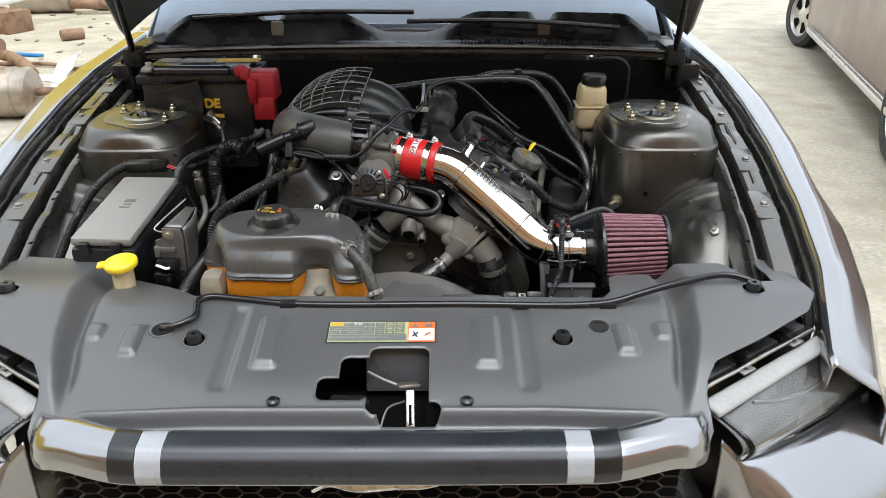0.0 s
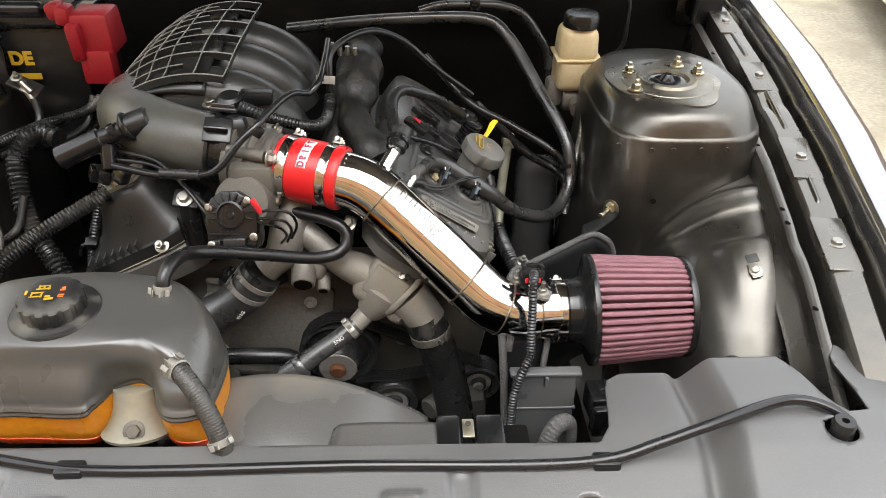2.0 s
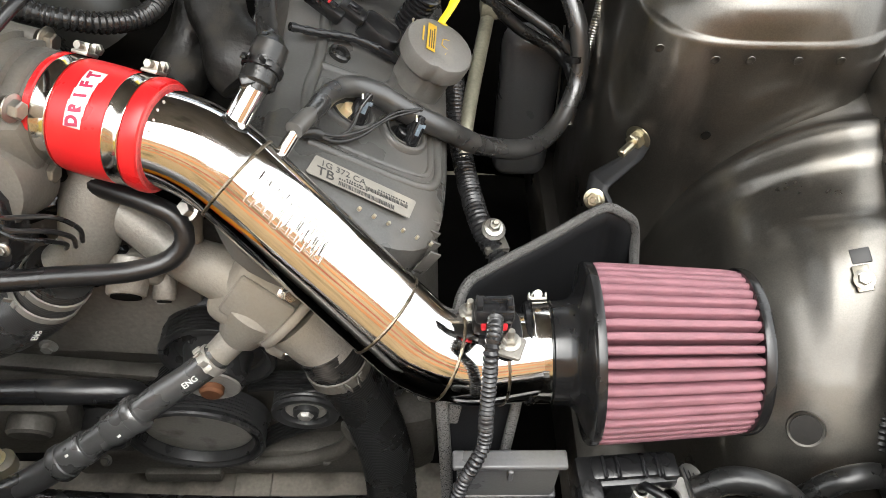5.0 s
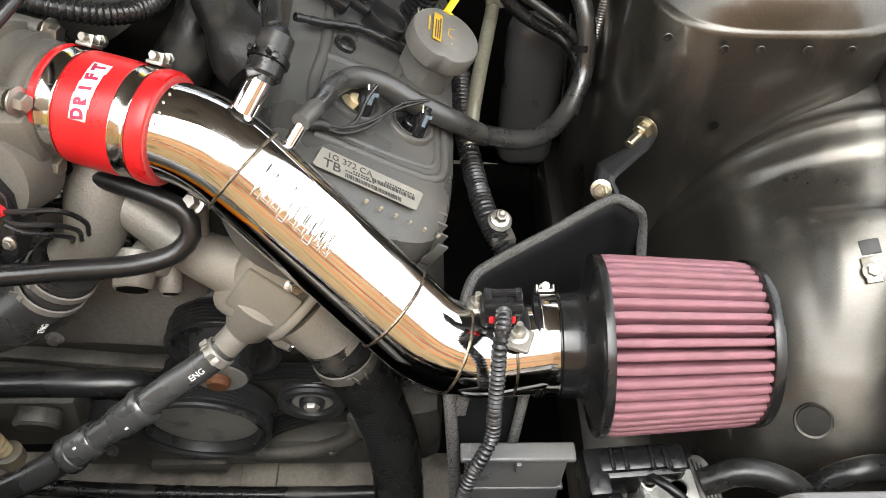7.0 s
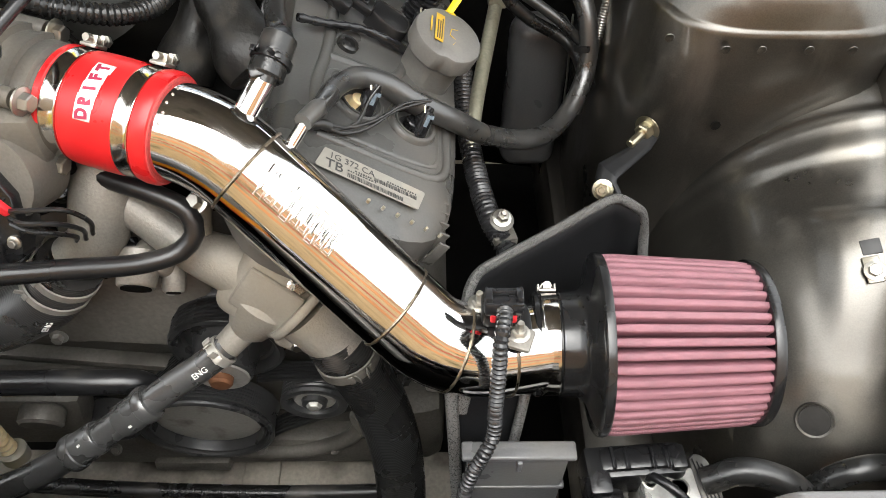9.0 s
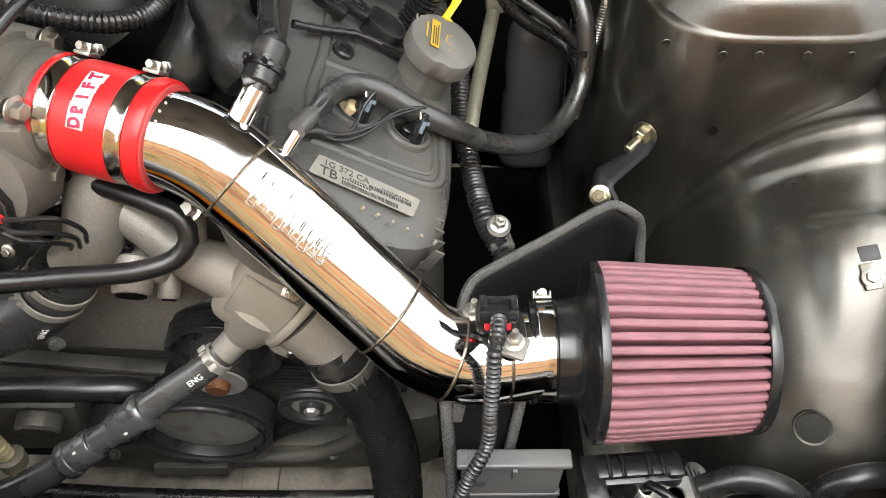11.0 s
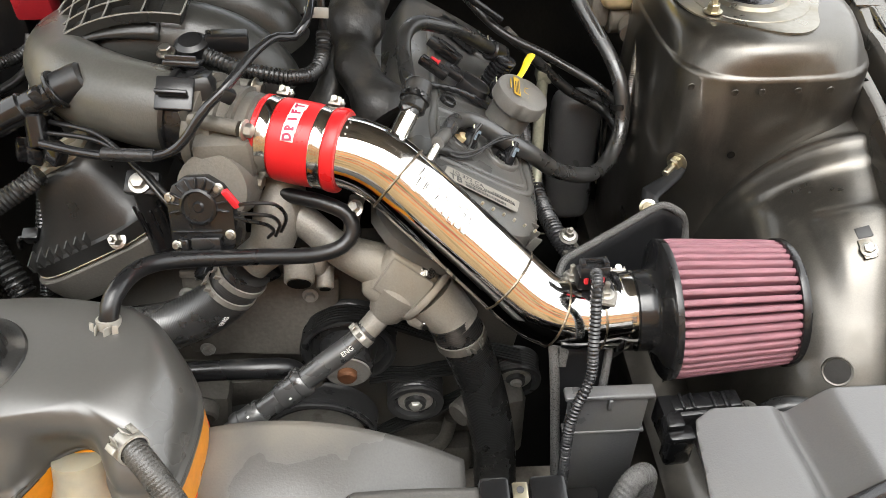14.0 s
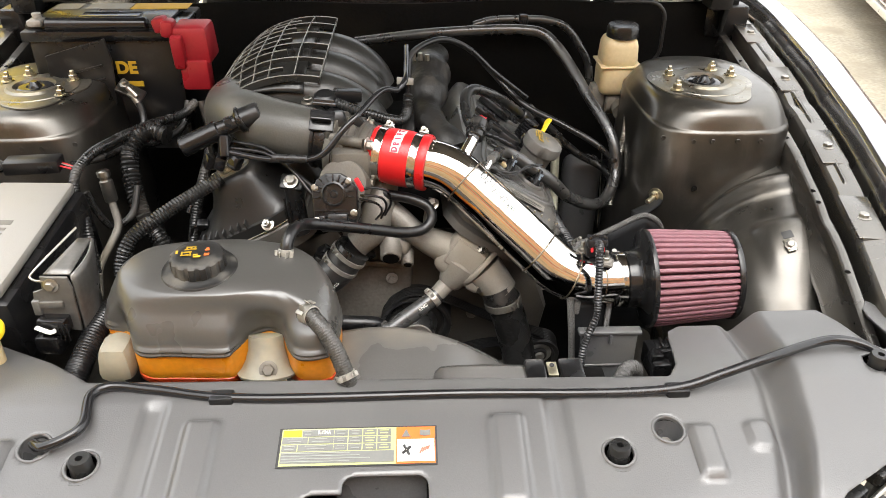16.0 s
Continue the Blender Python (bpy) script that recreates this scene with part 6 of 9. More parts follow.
for k in range(12):
    bm = bmesh.new()
    u = 0.05 + 0.052 * k if k < 10 else (0.60 if k == 10 else 0.68)
    vs = [0.02 + 0.96 * i / 20 for i in range(21)]
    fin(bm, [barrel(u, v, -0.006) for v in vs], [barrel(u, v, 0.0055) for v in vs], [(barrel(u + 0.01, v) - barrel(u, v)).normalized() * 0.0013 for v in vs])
    web = part("rib", bm, CELLSHADE, manifold)
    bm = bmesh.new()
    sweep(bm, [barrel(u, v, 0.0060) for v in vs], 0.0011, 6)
    part("rib_edge", bm, RIBGLINT, web, "pale edge with a painted highlight")
# plenum neck to the throttle body
bm = bmesh.new()
sweep(bm, curve_points([(-0.232, 1.74, 0.935), (-0.222, 1.67, 0.952), (-0.190, 1.605, 0.968), (-0.13, 1.565, 0.966), (-0.050, 1.546, 0.955)], 0.008), lambda s: 0.056 - 0.013 * smoothstep(0.02, 0.14, s), 32)
part("neck", bm, NECKDUST, manifold, "smooth grey plenum neck")

throttle = thing("throttle_valve", (-0.03, 1.54, 0.9), "grey aluminium throttle body with a black motor cap", "throttle body")
bm = bmesh.new()
tb0 = c0 - ax * 0.0965
revolve(bm, [(0.052, 0), (0.054, 0.003), (0.054, 0.012), (0.046, 0.014), (0.0455, 0.022), (0.0490, 0.0235), (0.0490, 0.0290), (0.0445, 0.0305), (0.0435, 0.040), (0.0460, 0.0415), (0.0460, 0.0465), (0.0420, 0.048), (0.0415, 0.058), (0.039, 0.060), (0.039, 0.075)], tb0, ax, 48)
box(bm, tb0 + ax * 0.03 + V(0, -0.035, -0.005), (0.06, 0.05, 0.05), 0.012)
part("casting", bm, ALUDARK, throttle)
bm = bmesh.new()
box(bm, tb0 + ax * -0.004 + V(0, 0, 0), (0.012, 0.092, 0.084), 0.010)
part("flange", bm, MANIFOLD, throttle)
for dy, dz in ((0.036, 0.032), (-0.040, 0.030), (-0.038, -0.032)):
    p = tb0 + V(0, dy, dz)
    bm = bmesh.new()
    cyl(bm, p, p + ax * 0.050, 0.0075, seg=16)
    part("boss", bm, ALUDARK, throttle)
    bolt("flange_bolt", p + ax * 0.055, ax, throttle, 0.007, 0.007, material=STEEL)
bm = bmesh.new()
revolve(bm, [(0.030, -0.014), (0.036, -0.010), (0.0365, 0.030), (0.0355, 0.034), (0.030, 0.035)], (-0.030, 1.497, 0.906), (-0.15, -0.88, 0.42), 40)
part("motor", bm, ALUDARK, throttle)
cap_m = plane_at(V(-0.046, 1.4500, 0.899), V(1, -0.13, 0.08), V(0, 0.42, 0.88))
bm = bmesh.new()
prism(bm, [(0.030, -0.030), (0.034, -0.022), (0.034, 0.018), (0.024, 0.033), (0.010, 0.042), (-0.012, 0.042), (-0.026, 0.033), (-0.033, 0.018), (-0.033, -0.028), (-0.020, -0.043), (0.010, -0.043)], -0.022, 0.004, 0.003, cap_m)
hub = bmesh.new()
revolve(hub, [(0.018, 0.003), (0.0185, 0.007), (0.016, 0.008), (0.0145, 0.005), (0.006, 0.005), (0.004, 0.007), (0.001, 0.007)], (0, 0.012, 0), (0, 0, 1), 36)
box(hub, (0.006, -0.026, 0.008), (0.030, 0.020, 0.010), 0.003)
box(hub, (-0.017, -0.026, 0.006), (0.008, 0.014, 0.008), 0.002)
bmesh.ops.transform(hub, matrix=cap_m, verts=hub.verts)
motor_cap = part("motor_cap", bm, PLASTIC, throttle, "black ribbed plastic motor cap")
part("cap_hub", hub, PLASTIC, motor_cap)
for k in range(11):
    bm = bmesh.new()
    a = radians(-10 + 20 * k)
    box(bm, (0.0245 * math.cos(a), 0.012 + 0.0235 * math.sin(a), 0.0055), (0.012, 0.0019, 0.004), 0.0006, rot(0, 0, math.degrees(a)), seg=1)
    bmesh.ops.transform(bm, matrix=cap_m, verts=bm.verts)
    part("fin", bm, GLOSSBLACK, motor_cap)
for k in range(4):
    bm = bmesh.new()
    box(bm, (-0.004, -0.0120 - 0.0085 * k, 0.0050), (0.050 - 0.005 * (k % 2), 0.0018, 0.003), 0.0005, seg=1)
    bmesh.ops.transform(bm, matrix=cap_m, verts=bm.verts)
    part("fin", bm, GLOSSBLACK, motor_cap)
for x, y in ((-0.028, 0.022), (0.029, -0.016), (-0.027, -0.026), (0.022, 0.030)):
    bolt("cap_screw", cap_m @ V(x, y, 0.004), cap_m.to_3x3() @ V(0, 0, 1), motor_cap, 0.0035, 0.003, material=STEEL)
# black frame where the neck meets the throttle
bm = bmesh.new()
nd = V(0.96, -0.20, -0.12).normalized()
revolve(bm, [(0.043, -0.012), (0.047, -0.011), (0.047, -0.006), (0.0445, -0.005), (0.0445, 0.003), (0.048, 0.004), (0.048, 0.012), (0.043, 0.013)], (-0.066, 1.549, 0.957), nd, 44)
part("neck_clamp", bm, PLASTIC, throttle, "black plastic neck clamp")
for dy, dz, w in ((-0.030, 0.040, 0.034), (0.020, 0.047, 0.030)):
    bm = bmesh.new()
    c = V(-0.064, 1.549 + dy, 0.957 + dz)
    box(bm, c, (0.036, w, 0.006), 0.002, rot(38 if dy < 0 else -20, 6, 0))
    box(bm, c + V(0, -0.008, 0.006), (0.030, 0.004, 0.010), 0.001, rot(38 if dy < 0 else -20, 6, 0))
    part("clip", bm, GLOSSBLACK, throttle)
bm = bmesh.new()
box(bm, (-0.007, 1.428, 0.938), (0.007, 0.006, 0.022), 0.002, rot(0, -25, 0))
part("lock_tab", bm, PRINT_RED, throttle, "red connector lock tab")

# ---- fan shroud ----
bm = bmesh.new()


def shroud_place(u, v):
    x = -0.06 + 0.26 * u
    z = 0.80 - 0.06 * ((x - 0.02) / 0.16) ** 2
    return V(x, 1.175 + 0.105 * v, z - 0.02 * (1 - v) ** 2 - 0.0 * v)


grid(bm, 40, 14, shroud_place)
shroud = thing("fan_shroud", (0.07, 1.2, 0.5), "grey plastic arch of the radiator fan shroud", "fan shroud")
thicken(part("arch", bm, SHROUD, shroud), 0.10)
bm = bmesh.new()
grid(bm, 30, 8, lambda u, v: V(0.080 + 0.127 * u, 1.165 + 0.047 * v, 0.772 + 0.020 * smoothstep(0.0, 0.18, u) - 0.006 * v + 0.003 * math.sin(3 * u)))
thicken(part("step", bm, SHROUD, shroud), 0.012)
for x0, x1 in ((0.207, 0.233), (0.250, 0.281)):
    bm = bmesh.new()
    box(bm, ((x0 + x1) / 2, 1.192, 0.782), (x1 - x0, 0.052, 0.022), 0.004)
    part("clip_block", bm, PLASTIC, shroud)
bm = bmesh.new()
box(bm, (0.2415, 1.200, 0.789), (0.013, 0.026, 0.003), 0.001)
spring = part("spring_clip", bm, BRASS, shroud, "pale zinc spring clip")
bm = bmesh.new()
revolve(bm, [(0.0032, 0), (0.0032, 0.001), (0.002, 0.0012)], (0.2415, 1.205, 0.791), (0, 0, 1), 14)
part("slot", bm, INK, spring)
# solid near-black box; its colour stands for the shaded hollow
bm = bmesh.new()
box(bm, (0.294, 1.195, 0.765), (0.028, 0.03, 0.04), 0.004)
part("hollow_mount", bm, BLACKSHADE, shroud)
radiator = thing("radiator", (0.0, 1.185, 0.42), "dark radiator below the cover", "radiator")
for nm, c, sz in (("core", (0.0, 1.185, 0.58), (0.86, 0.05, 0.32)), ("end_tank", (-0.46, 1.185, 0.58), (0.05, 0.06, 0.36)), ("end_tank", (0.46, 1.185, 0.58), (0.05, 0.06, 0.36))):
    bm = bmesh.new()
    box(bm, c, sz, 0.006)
    part(nm, bm, BLACKSHADE, radiator)

# ---- right valve cover: coils, sticker, cap ----
NR = MR.to_3x3() @ V(0, 0, 1)
MR3 = MR.to_3x3().to_4x4()


def on_cover(x, y, h=0.005):
    """A place on the right cover's upper side: x across it, y along the car."""
    return MR @ V(x, y - 1.7225, h)


for x, y in ((-0.0265, 1.6020), (0.0275, 1.6065), (0.022, 1.75), (0.022, 1.87)):
    bm = bmesh.new()
    revolve(bm, [(0.0255, -0.003), (0.0248, 0.003), (0.0232, 0.0048), (0.0205, 0.0052), (0.0192, 0.0040), (0.0186, 0.0010), (0.0176, 0.0012), (0.0172, 0.0044), (0.0160, 0.0046), (0.0152, 0.0020), (0.0148, -0.012), (0.002, -0.013)], on_cover(x, y), NR, 44)
    well = part("coil_well", bm, VALVE, cover_r)
    bm = bmesh.new()
    revolve(bm, [(0.0125, -0.010), (0.0125, 0.0015), (0.0112, 0.0030), (0.0075, 0.0030), (0.0072, 0.010), (0.006, 0.011)], on_cover(x, y, 0.004) - V(0.002, 0.004, 0), NR, 24)
    part("coil", bm, CREAM if x < 0 else PLASTIC, well, "yellowed coil boot" if x < 0 else "black coil boot")
    tilt = MR3 @ rot(-32, 14, 24)
    base = on_cover(x + 0.005, y - 0.006, 0.016)
    along = tilt.to_3x3() @ V(0, 0, 1)
    wide = tilt.to_3x3() @ V(1, 0, 0)
    face = tilt.to_3x3() @ V(0, -1, 0)
    bm = bmesh.new()
    box(bm, base, (0.0125, 0.013, 0.026), 0.003, tilt)
    box(bm, base + along * 0.012, (0.0095, 0.010, 0.010), 0.002, tilt)
    con = part("connector", bm, GLOSSBLACK, well)
    # thin blue-grey plates paint coloured reflections onto the black plug
    bm = bmesh.new()
    box(bm, base + face * 0.0068 + along * 0.004 - wide * 0.0018, (0.0046, 0.0008, 0.011), 0, tilt)
    box(bm, base + face * 0.0068 + along * 0.0085 + wide * 0.0024, (0.0040, 0.0008, 0.0036), 0, tilt)
    part("sheen_face", bm, PLUGSHEEN, con, "blue-grey reflection painted on the plug face")
    bm = bmesh.new()
    for e in (-1, 1):
        sweep(bm, curve_points([base + along * 0.010 + wide * 0.0055 * e + face * 0.004, base + along * 0.0165 + wide * 0.0060 * e, base + along * 0.0175 + wide * 0.0020 * e - face * 0.003], 0.003), 0.0010, 6)
    part("wire_clip", bm, BRASS, con, "pale steel wire clip")
sticker = thing("sticker", on_cover(-0.0075, 1.5165, 0.006), "pale grey label with printed codes on the valve cover", "sticker")
sm = plane_at(on_cover(-0.0085, 1.5168, 0.0062), MR.to_3x3() @ V(1, -0.035, 0), MR.to_3x3() @ V(0.06, 1, 0))
bm = bmesh.new()
rim = []
for cx, cy, a0 in ((0.0450, 0.0092, 0), (-0.0450, 0.0092, 90), (-0.0450, -0.0092, 180), (0.0450, -0.0092, 270)):
    rim += [(cx + 0.0022 * math.cos(radians(a0 + 22.5 * k)) + 0.30 * cy * 0.9, cy + 0.0022 * math.sin(radians(a0 + 22.5 * k))) for k in range(5)]
prism(bm, rim, 0.0004, 0.0012, 0.0, sm)
part("paper", bm, GREYLABEL, sticker, smooth=False)
words("1G 372 CA", 0.0088, sm @ Matrix.Translation((-0.0190, 0.0050, 0.0016)), INK, "line", sticker, 0.0001)
words("TB", 0.0135, sm @ Matrix.Translation((-0.0340, -0.0046, 0.0016)), INK, "line", sticker, 0.0001, bold=0.0001)
random.seed(5)
for row, (x0, x1, y, h) in enumerate(((-0.0215, 0.030, -0.0078, 0.0042), (0.002, 0.042, 0.0002, 0.0040))):
    bm = bmesh.new()
    x = x0
    while x < x1:
        w = random.choice((0.0003, 0.0005, 0.0008))
        box(bm, (x, y, 0.0015), (w, h, 0.0003), 0)
        x += w + random.choice((0.0004, 0.0007))
    bmesh.ops.transform(bm, matrix=sm, verts=bm.verts)
    part("bar_code", bm, INK, sticker, "dark printed bars")
for row, (x0, x1, y) in enumerate(((-0.0215, 0.004, -0.0030), (0.014, 0.042, 0.0040), (-0.015, 0.000, -0.0005))):
    bm = bmesh.new()
    x = x0
    while x < x1:
        w = random.uniform(0.0009, 0.0018)
        box(bm, (x, y, 0.0015), (w, 0.0014, 0.0003), 0)
        x += w + random.choice((0.0006, 0.0011))
    bmesh.ops.transform(bm, matrix=sm, verts=bm.verts)
    part("print_line", bm, INK, sticker)
# pressed shapes of the cover: crease below the coils, shoulder, nubs and edge ribs
for pts, r, h in (([(-0.060, 1.5455), (-0.02, 1.5462), (0.028, 1.5480), (0.055, 1.5530), (0.0655, 1.566), (0.067, 1.60), (0.066, 1.66)], 0.0050, 0.0018), ([(-0.062, 1.552), (-0.066, 1.60), (-0.060, 1.66), (-0.062, 1.90)], 0.006, 0.002), ([(-0.058, 1.648), (-0.02, 1.655), (0.01, 1.664), (0.02, 1.69)], 0.006, 0.0015)):
    bm = bmesh.new()
    sweep(bm, curve_points([on_cover(x, y, h) for x, y in pts], 0.010), r, 12)
    part("ridge", bm, VALVE, cover_r)
bm = bmesh.new()
loop = outline_loop([(-0.056, 1.562), (-0.050, 1.556), (0.040, 1.559), (0.056, 1.566), (0.060, 1.600), (0.056, 1.634), (0.040, 1.640), (-0.050, 1.634), (-0.058, 1.626)], 64)
shell(bm, [p - V(0, 1.7225, 0) for p in loop], [(0.0, 0.003), (0.0, 0.0052), (0.0015, 0.0062), (0.0040, 0.0062), (0.0060, 0.0040)], (0, 1.60 - 1.7225), top=False, bottom=False)
bmesh.ops.transform(bm, matrix=MR, verts=bm.verts)
part("coil_border", bm, VALVE, cover_r)
for k in range(6):
    bm = bmesh.new()
    revolve(bm, [(0.0016, -0.001), (0.0016, 0.0022), (0.001, 0.0028)], on_cover(-0.010 + 0.0135 * k, 1.4930 - 0.0012 * k), NR, 10)
    part("nub", bm, MILKY, cover_r, "small pale moulded nub")
for k in range(7):
    bm = bmesh.new()
    box(bm, on_cover(0.0655, 1.484 + 0.012 * k, -0.014), (0.010, 0.0022, 0.030), 0.0006, MR3)
    part("edge_rib", bm, VALVE, cover_r)

oil = thing("oil_filler_cap", (0.280, 1.66, 0.86), "black oil filler cap with yellow print", "oil cap")
oc = V(0.289, 1.690, 0.868)
on = (NR + V(0.02, -0.12, 0.30)).normalized()
bm = bmesh.new()
revolve(bm, [(0.027, -0.036), (0.028, 0.0), (0.0320, 0.003), (0.0345, 0.006), (0.0348, 0.0205), (0.0334, 0.0238), (0.0300, 0.0255), (0.02, 0.0262)], oc, on, 120, wave=lambda a, k: 1 - (0.085 * math.exp(-((a - 0.15) / 0.16) ** 2) + 0.085 * math.exp(-((a - 3.3) / 0.16) ** 2) + 0.085 * math.exp(-((a - 6.433) / 0.16) ** 2)) * (k > 1))
capo = part("cap", bm, CAPDUST, oil)
om = plane_at(oc + on * 0.0264, (0.80, -0.10, -0.52), (0.05, 1, 0.1)) @ Matrix.Rotation(0.10, 4, "Z")
for x, y, w, h, m in ((-0.0205, 0.0, 0.0016, 0.020, PRINT_YELLOW), (-0.0115, 0.0, 0.0090, 0.036, PRINT_YELLOW), (-0.0136, -0.003, 0.0011, 0.024, INK), (-0.0112, -0.003, 0.0011, 0.024, INK), (-0.0090, -0.001, 0.0011, 0.028, INK)):
    bm = bmesh.new()
    box(bm, (x, y, 0.0003 if m == PRINT_YELLOW else 0.0007), (w, h, 0.0005), 0)
    bmesh.ops.transform(bm, matrix=om, verts=bm.verts)
    part("print", bm, m, capo)
for a, b in (((0.001, 0.006), (0.009, 0.009)), ((0.009, 0.009), (0.010, 0.002)), ((0.001, 0.006), (0.000, -0.003)), ((0.000, -0.003), (0.008, -0.006)), ((0.008, -0.006), (0.004, -0.014)), ((0.010, 0.002), (0.0125, 0.005))):
    bm = bmesh.new()
    sweep(bm, [om @ V(*a, 0.0002), om @ V(*b, 0.0002)], 0.0005, 6)
    part("oil_can_line", bm, PRINT_YELLOW, capo)
words("SAE 5W-20", 0.0058, om @ Matrix.Translation((0.0215, 0.0, 0.0004)) @ Matrix.Rotation(-math.pi / 2, 4, "Z"), PRINT_YELLOW, "lettering", capo, 0.0001, "yellow lettering")
dip = thing("dipstick", (0.30, 1.76, 0.80), "yellow dipstick handle on a thin steel tube", "dipstick")
bm = bmesh.new()
hose(bm, [(0.292, 1.765, 0.74), (0.298, 1.757, 0.82), (0.300, 1.753, 0.850)], 0.005)
part("tube", bm, STEEL, dip)
bm = bmesh.new()
P0, P1 = V(0.3005, 1.750, 0.872), V(0.3230, 1.789, 0.886)
sweep(bm, curve_points([P0, P0.lerp(P1, 0.35) + V(0.002, 0, 0.003), P0.lerp(P1, 0.7) + V(0.001, 0, 0.004), P1], 0.004), lambda q: 0.0042 + 0.0016 * smoothstep(0.012, 0.04, q), 14, squash=0.55)
revolve(bm, [(0.0035, -0.016), (0.0055, -0.010), (0.0080, -0.006), (0.0080, -0.002), (0.0050, 0.0)], P0, (0.2, 0.1, 1), 20)
part("handle", bm, YELLOW, dip, "bright yellow pull handle")

# black connectors, leads and fittings on top of the right cover
plugs = [((-0.068, 1.7150, 0.018), (0.040, 0.014, 0.012), 18), ((-0.040, 1.7260, 0.020), (0.028, 0.020, 0.010), 14), ((-0.045, 1.79, 0.014), (0.05, 0.022, 0.012), 22), ((-0.02, 1.86, 0.016), (0.07, 0.025, 0.014), 28)]
for (x, y, h), sz, turn_z in plugs:
    c = on_cover(x, y, h)
    con = thing("engine_connector", c, "black plastic plug connector on the engine", "connector", "engine connectors")
    turn = MR3 @ rot(0, 0, -turn_z)
    bm = bmesh.new()
    box(bm, c, sz, 0.003, turn)
    part("shell", bm, PLASTIC, con)
    bm = bmesh.new()
    box(bm, c + NR * sz[2] * 0.55, (sz[0] * 0.5, sz[1] * 0.6, 0.004), 0.001, turn)
    part("latch", bm, GLOSSBLACK, con)
    if sz[1] < 0.015:
        bm = bmesh.new()
        box(bm, c + NR * 0.0095 + turn.to_3x3() @ V(-0.004, 0, 0), (0.011, 0.004, 0.003), 0.001, turn)
        box(bm, c + NR * 0.0100 + turn.to_3x3() @ V(0.002, 0, 0), (0.002, 0.011, 0.003), 0.0005, turn)
        part("lock_clip", bm, PRINT_RED, con, "small red lock clip")
# rounded sensor pad
pad = thing("cam_sensor", on_cover(-0.006, 1.7300, 0.010), "black rounded sensor pad on the valve cover", "sensor")
bm = bmesh.new()
loop = outline_loop([(-0.020, -0.014), (-0.010, -0.018), (0.012, -0.020), (0.020, -0.014), (0.021, 0.004), (0.012, 0.014), (-0.010, 0.013), (-0.020, 0.010)], 48)
shell(bm, loop, [(0.0, -0.008), (0.0, 0.010), (0.0012, 0.0118), (0.0030, 0.0122), (0.0040, 0.0110), (0.010, 0.0110), (0.018, 0.0108)], (0, 0))
bmesh.ops.transform(bm, matrix=Matrix.Translation(on_cover(-0.006, 1.7300, 0.010)) @ MR3 @ rot(0, 0, -14), verts=bm.verts)
part("pad", bm, PLASTIC, pad)
bm = bmesh.new()
for k in range(9):
    revolve(bm, [(0.0125, 0.0), (0.0150, 0.001), (0.0150, 0.0034), (0.0125, 0.0045)], on_cover(0.026, 1.772, 0.004 + 0.0055 * k), NR + V(0.1, -0.1, 0.4), 24)
solid("vent_fitting", bm, GLOSSBLACK, "black corrugated vent fitting behind the oil cap", "fitting")
bm = bmesh.new()
revolve(bm, [(0.0105, -0.003), (0.0105, 0.0040), (0.0085, 0.0055), (0.0060, 0.0050), (0.0055, 0.0010), (0.002, 0.0008)], on_cover(-0.0425, 1.6730), NR, 24)
part("grommet", bm, RUBBER, cover_r)
run = [on_cover(*p) for p in ((-0.095, 1.665, 0.014), (-0.070, 1.676, 0.014), (-0.0335, 1.695, 0.014), (-0.003, 1.6995, 0.013), (0.022, 1.6995, 0.010), (0.034, 1.692, 0.004))]
bm = bmesh.new()
sweep(bm, curve_points(run, 0.004), lambda q: 0.0038 + 0.0006 * math.sin(q * 420) + 0.0012 * smoothstep(0.07, 0.10, q), 12)
solid("taped_loom", bm, GLOSSBLACK, "black taped loom lying across the valve cover", "cable")


# ---- hoses, pipes and leads ----
def run_hose(name, label, pts, r, material=None, ribs=0.0, pitch=0.007, category="hose", group=""):
    bm = bmesh.new()
    hose(bm, pts, r, ribs, pitch)
    return solid(name, bm, material or RUBBER, label, category, group)


def band(parent, at, d, r, material=None, w=0.012):
    bm = bmesh.new()
    revolve(bm, [(r, -w / 2), (r + 0.0016, -w / 2 + 0.0005), (r + 0.0016, w / 2 - 0.0005), (r, w / 2)], at, d, 28, cap=False)
    up = (V(0, -0.3, 1) - Vector(d).normalized() * V(0, -0.3, 1).dot(Vector(d).normalized())).normalized()
    dd = Vector(d).normalized()
    turn = plane_at((0, 0, 0), dd, up.cross(dd)).to_3x3().to_4x4()
    side = up.cross(dd)
    for k in (-1, 1):
        box(bm, Vector(at) + up * (r + 0.004) + side * 0.005 * k, (w * 0.6, 0.0014, 0.008), 0.0005, turn @ rot(18 * k))
        box(bm, Vector(at) + up * (r + 0.0008) + side * 0.010 * k, (w * 0.8, 0.005, 0.0018), 0.0006, turn @ rot(-24 * k))
    return part("clamp", bm, material or CLAMP, parent, "dull grey steel spring clamp")


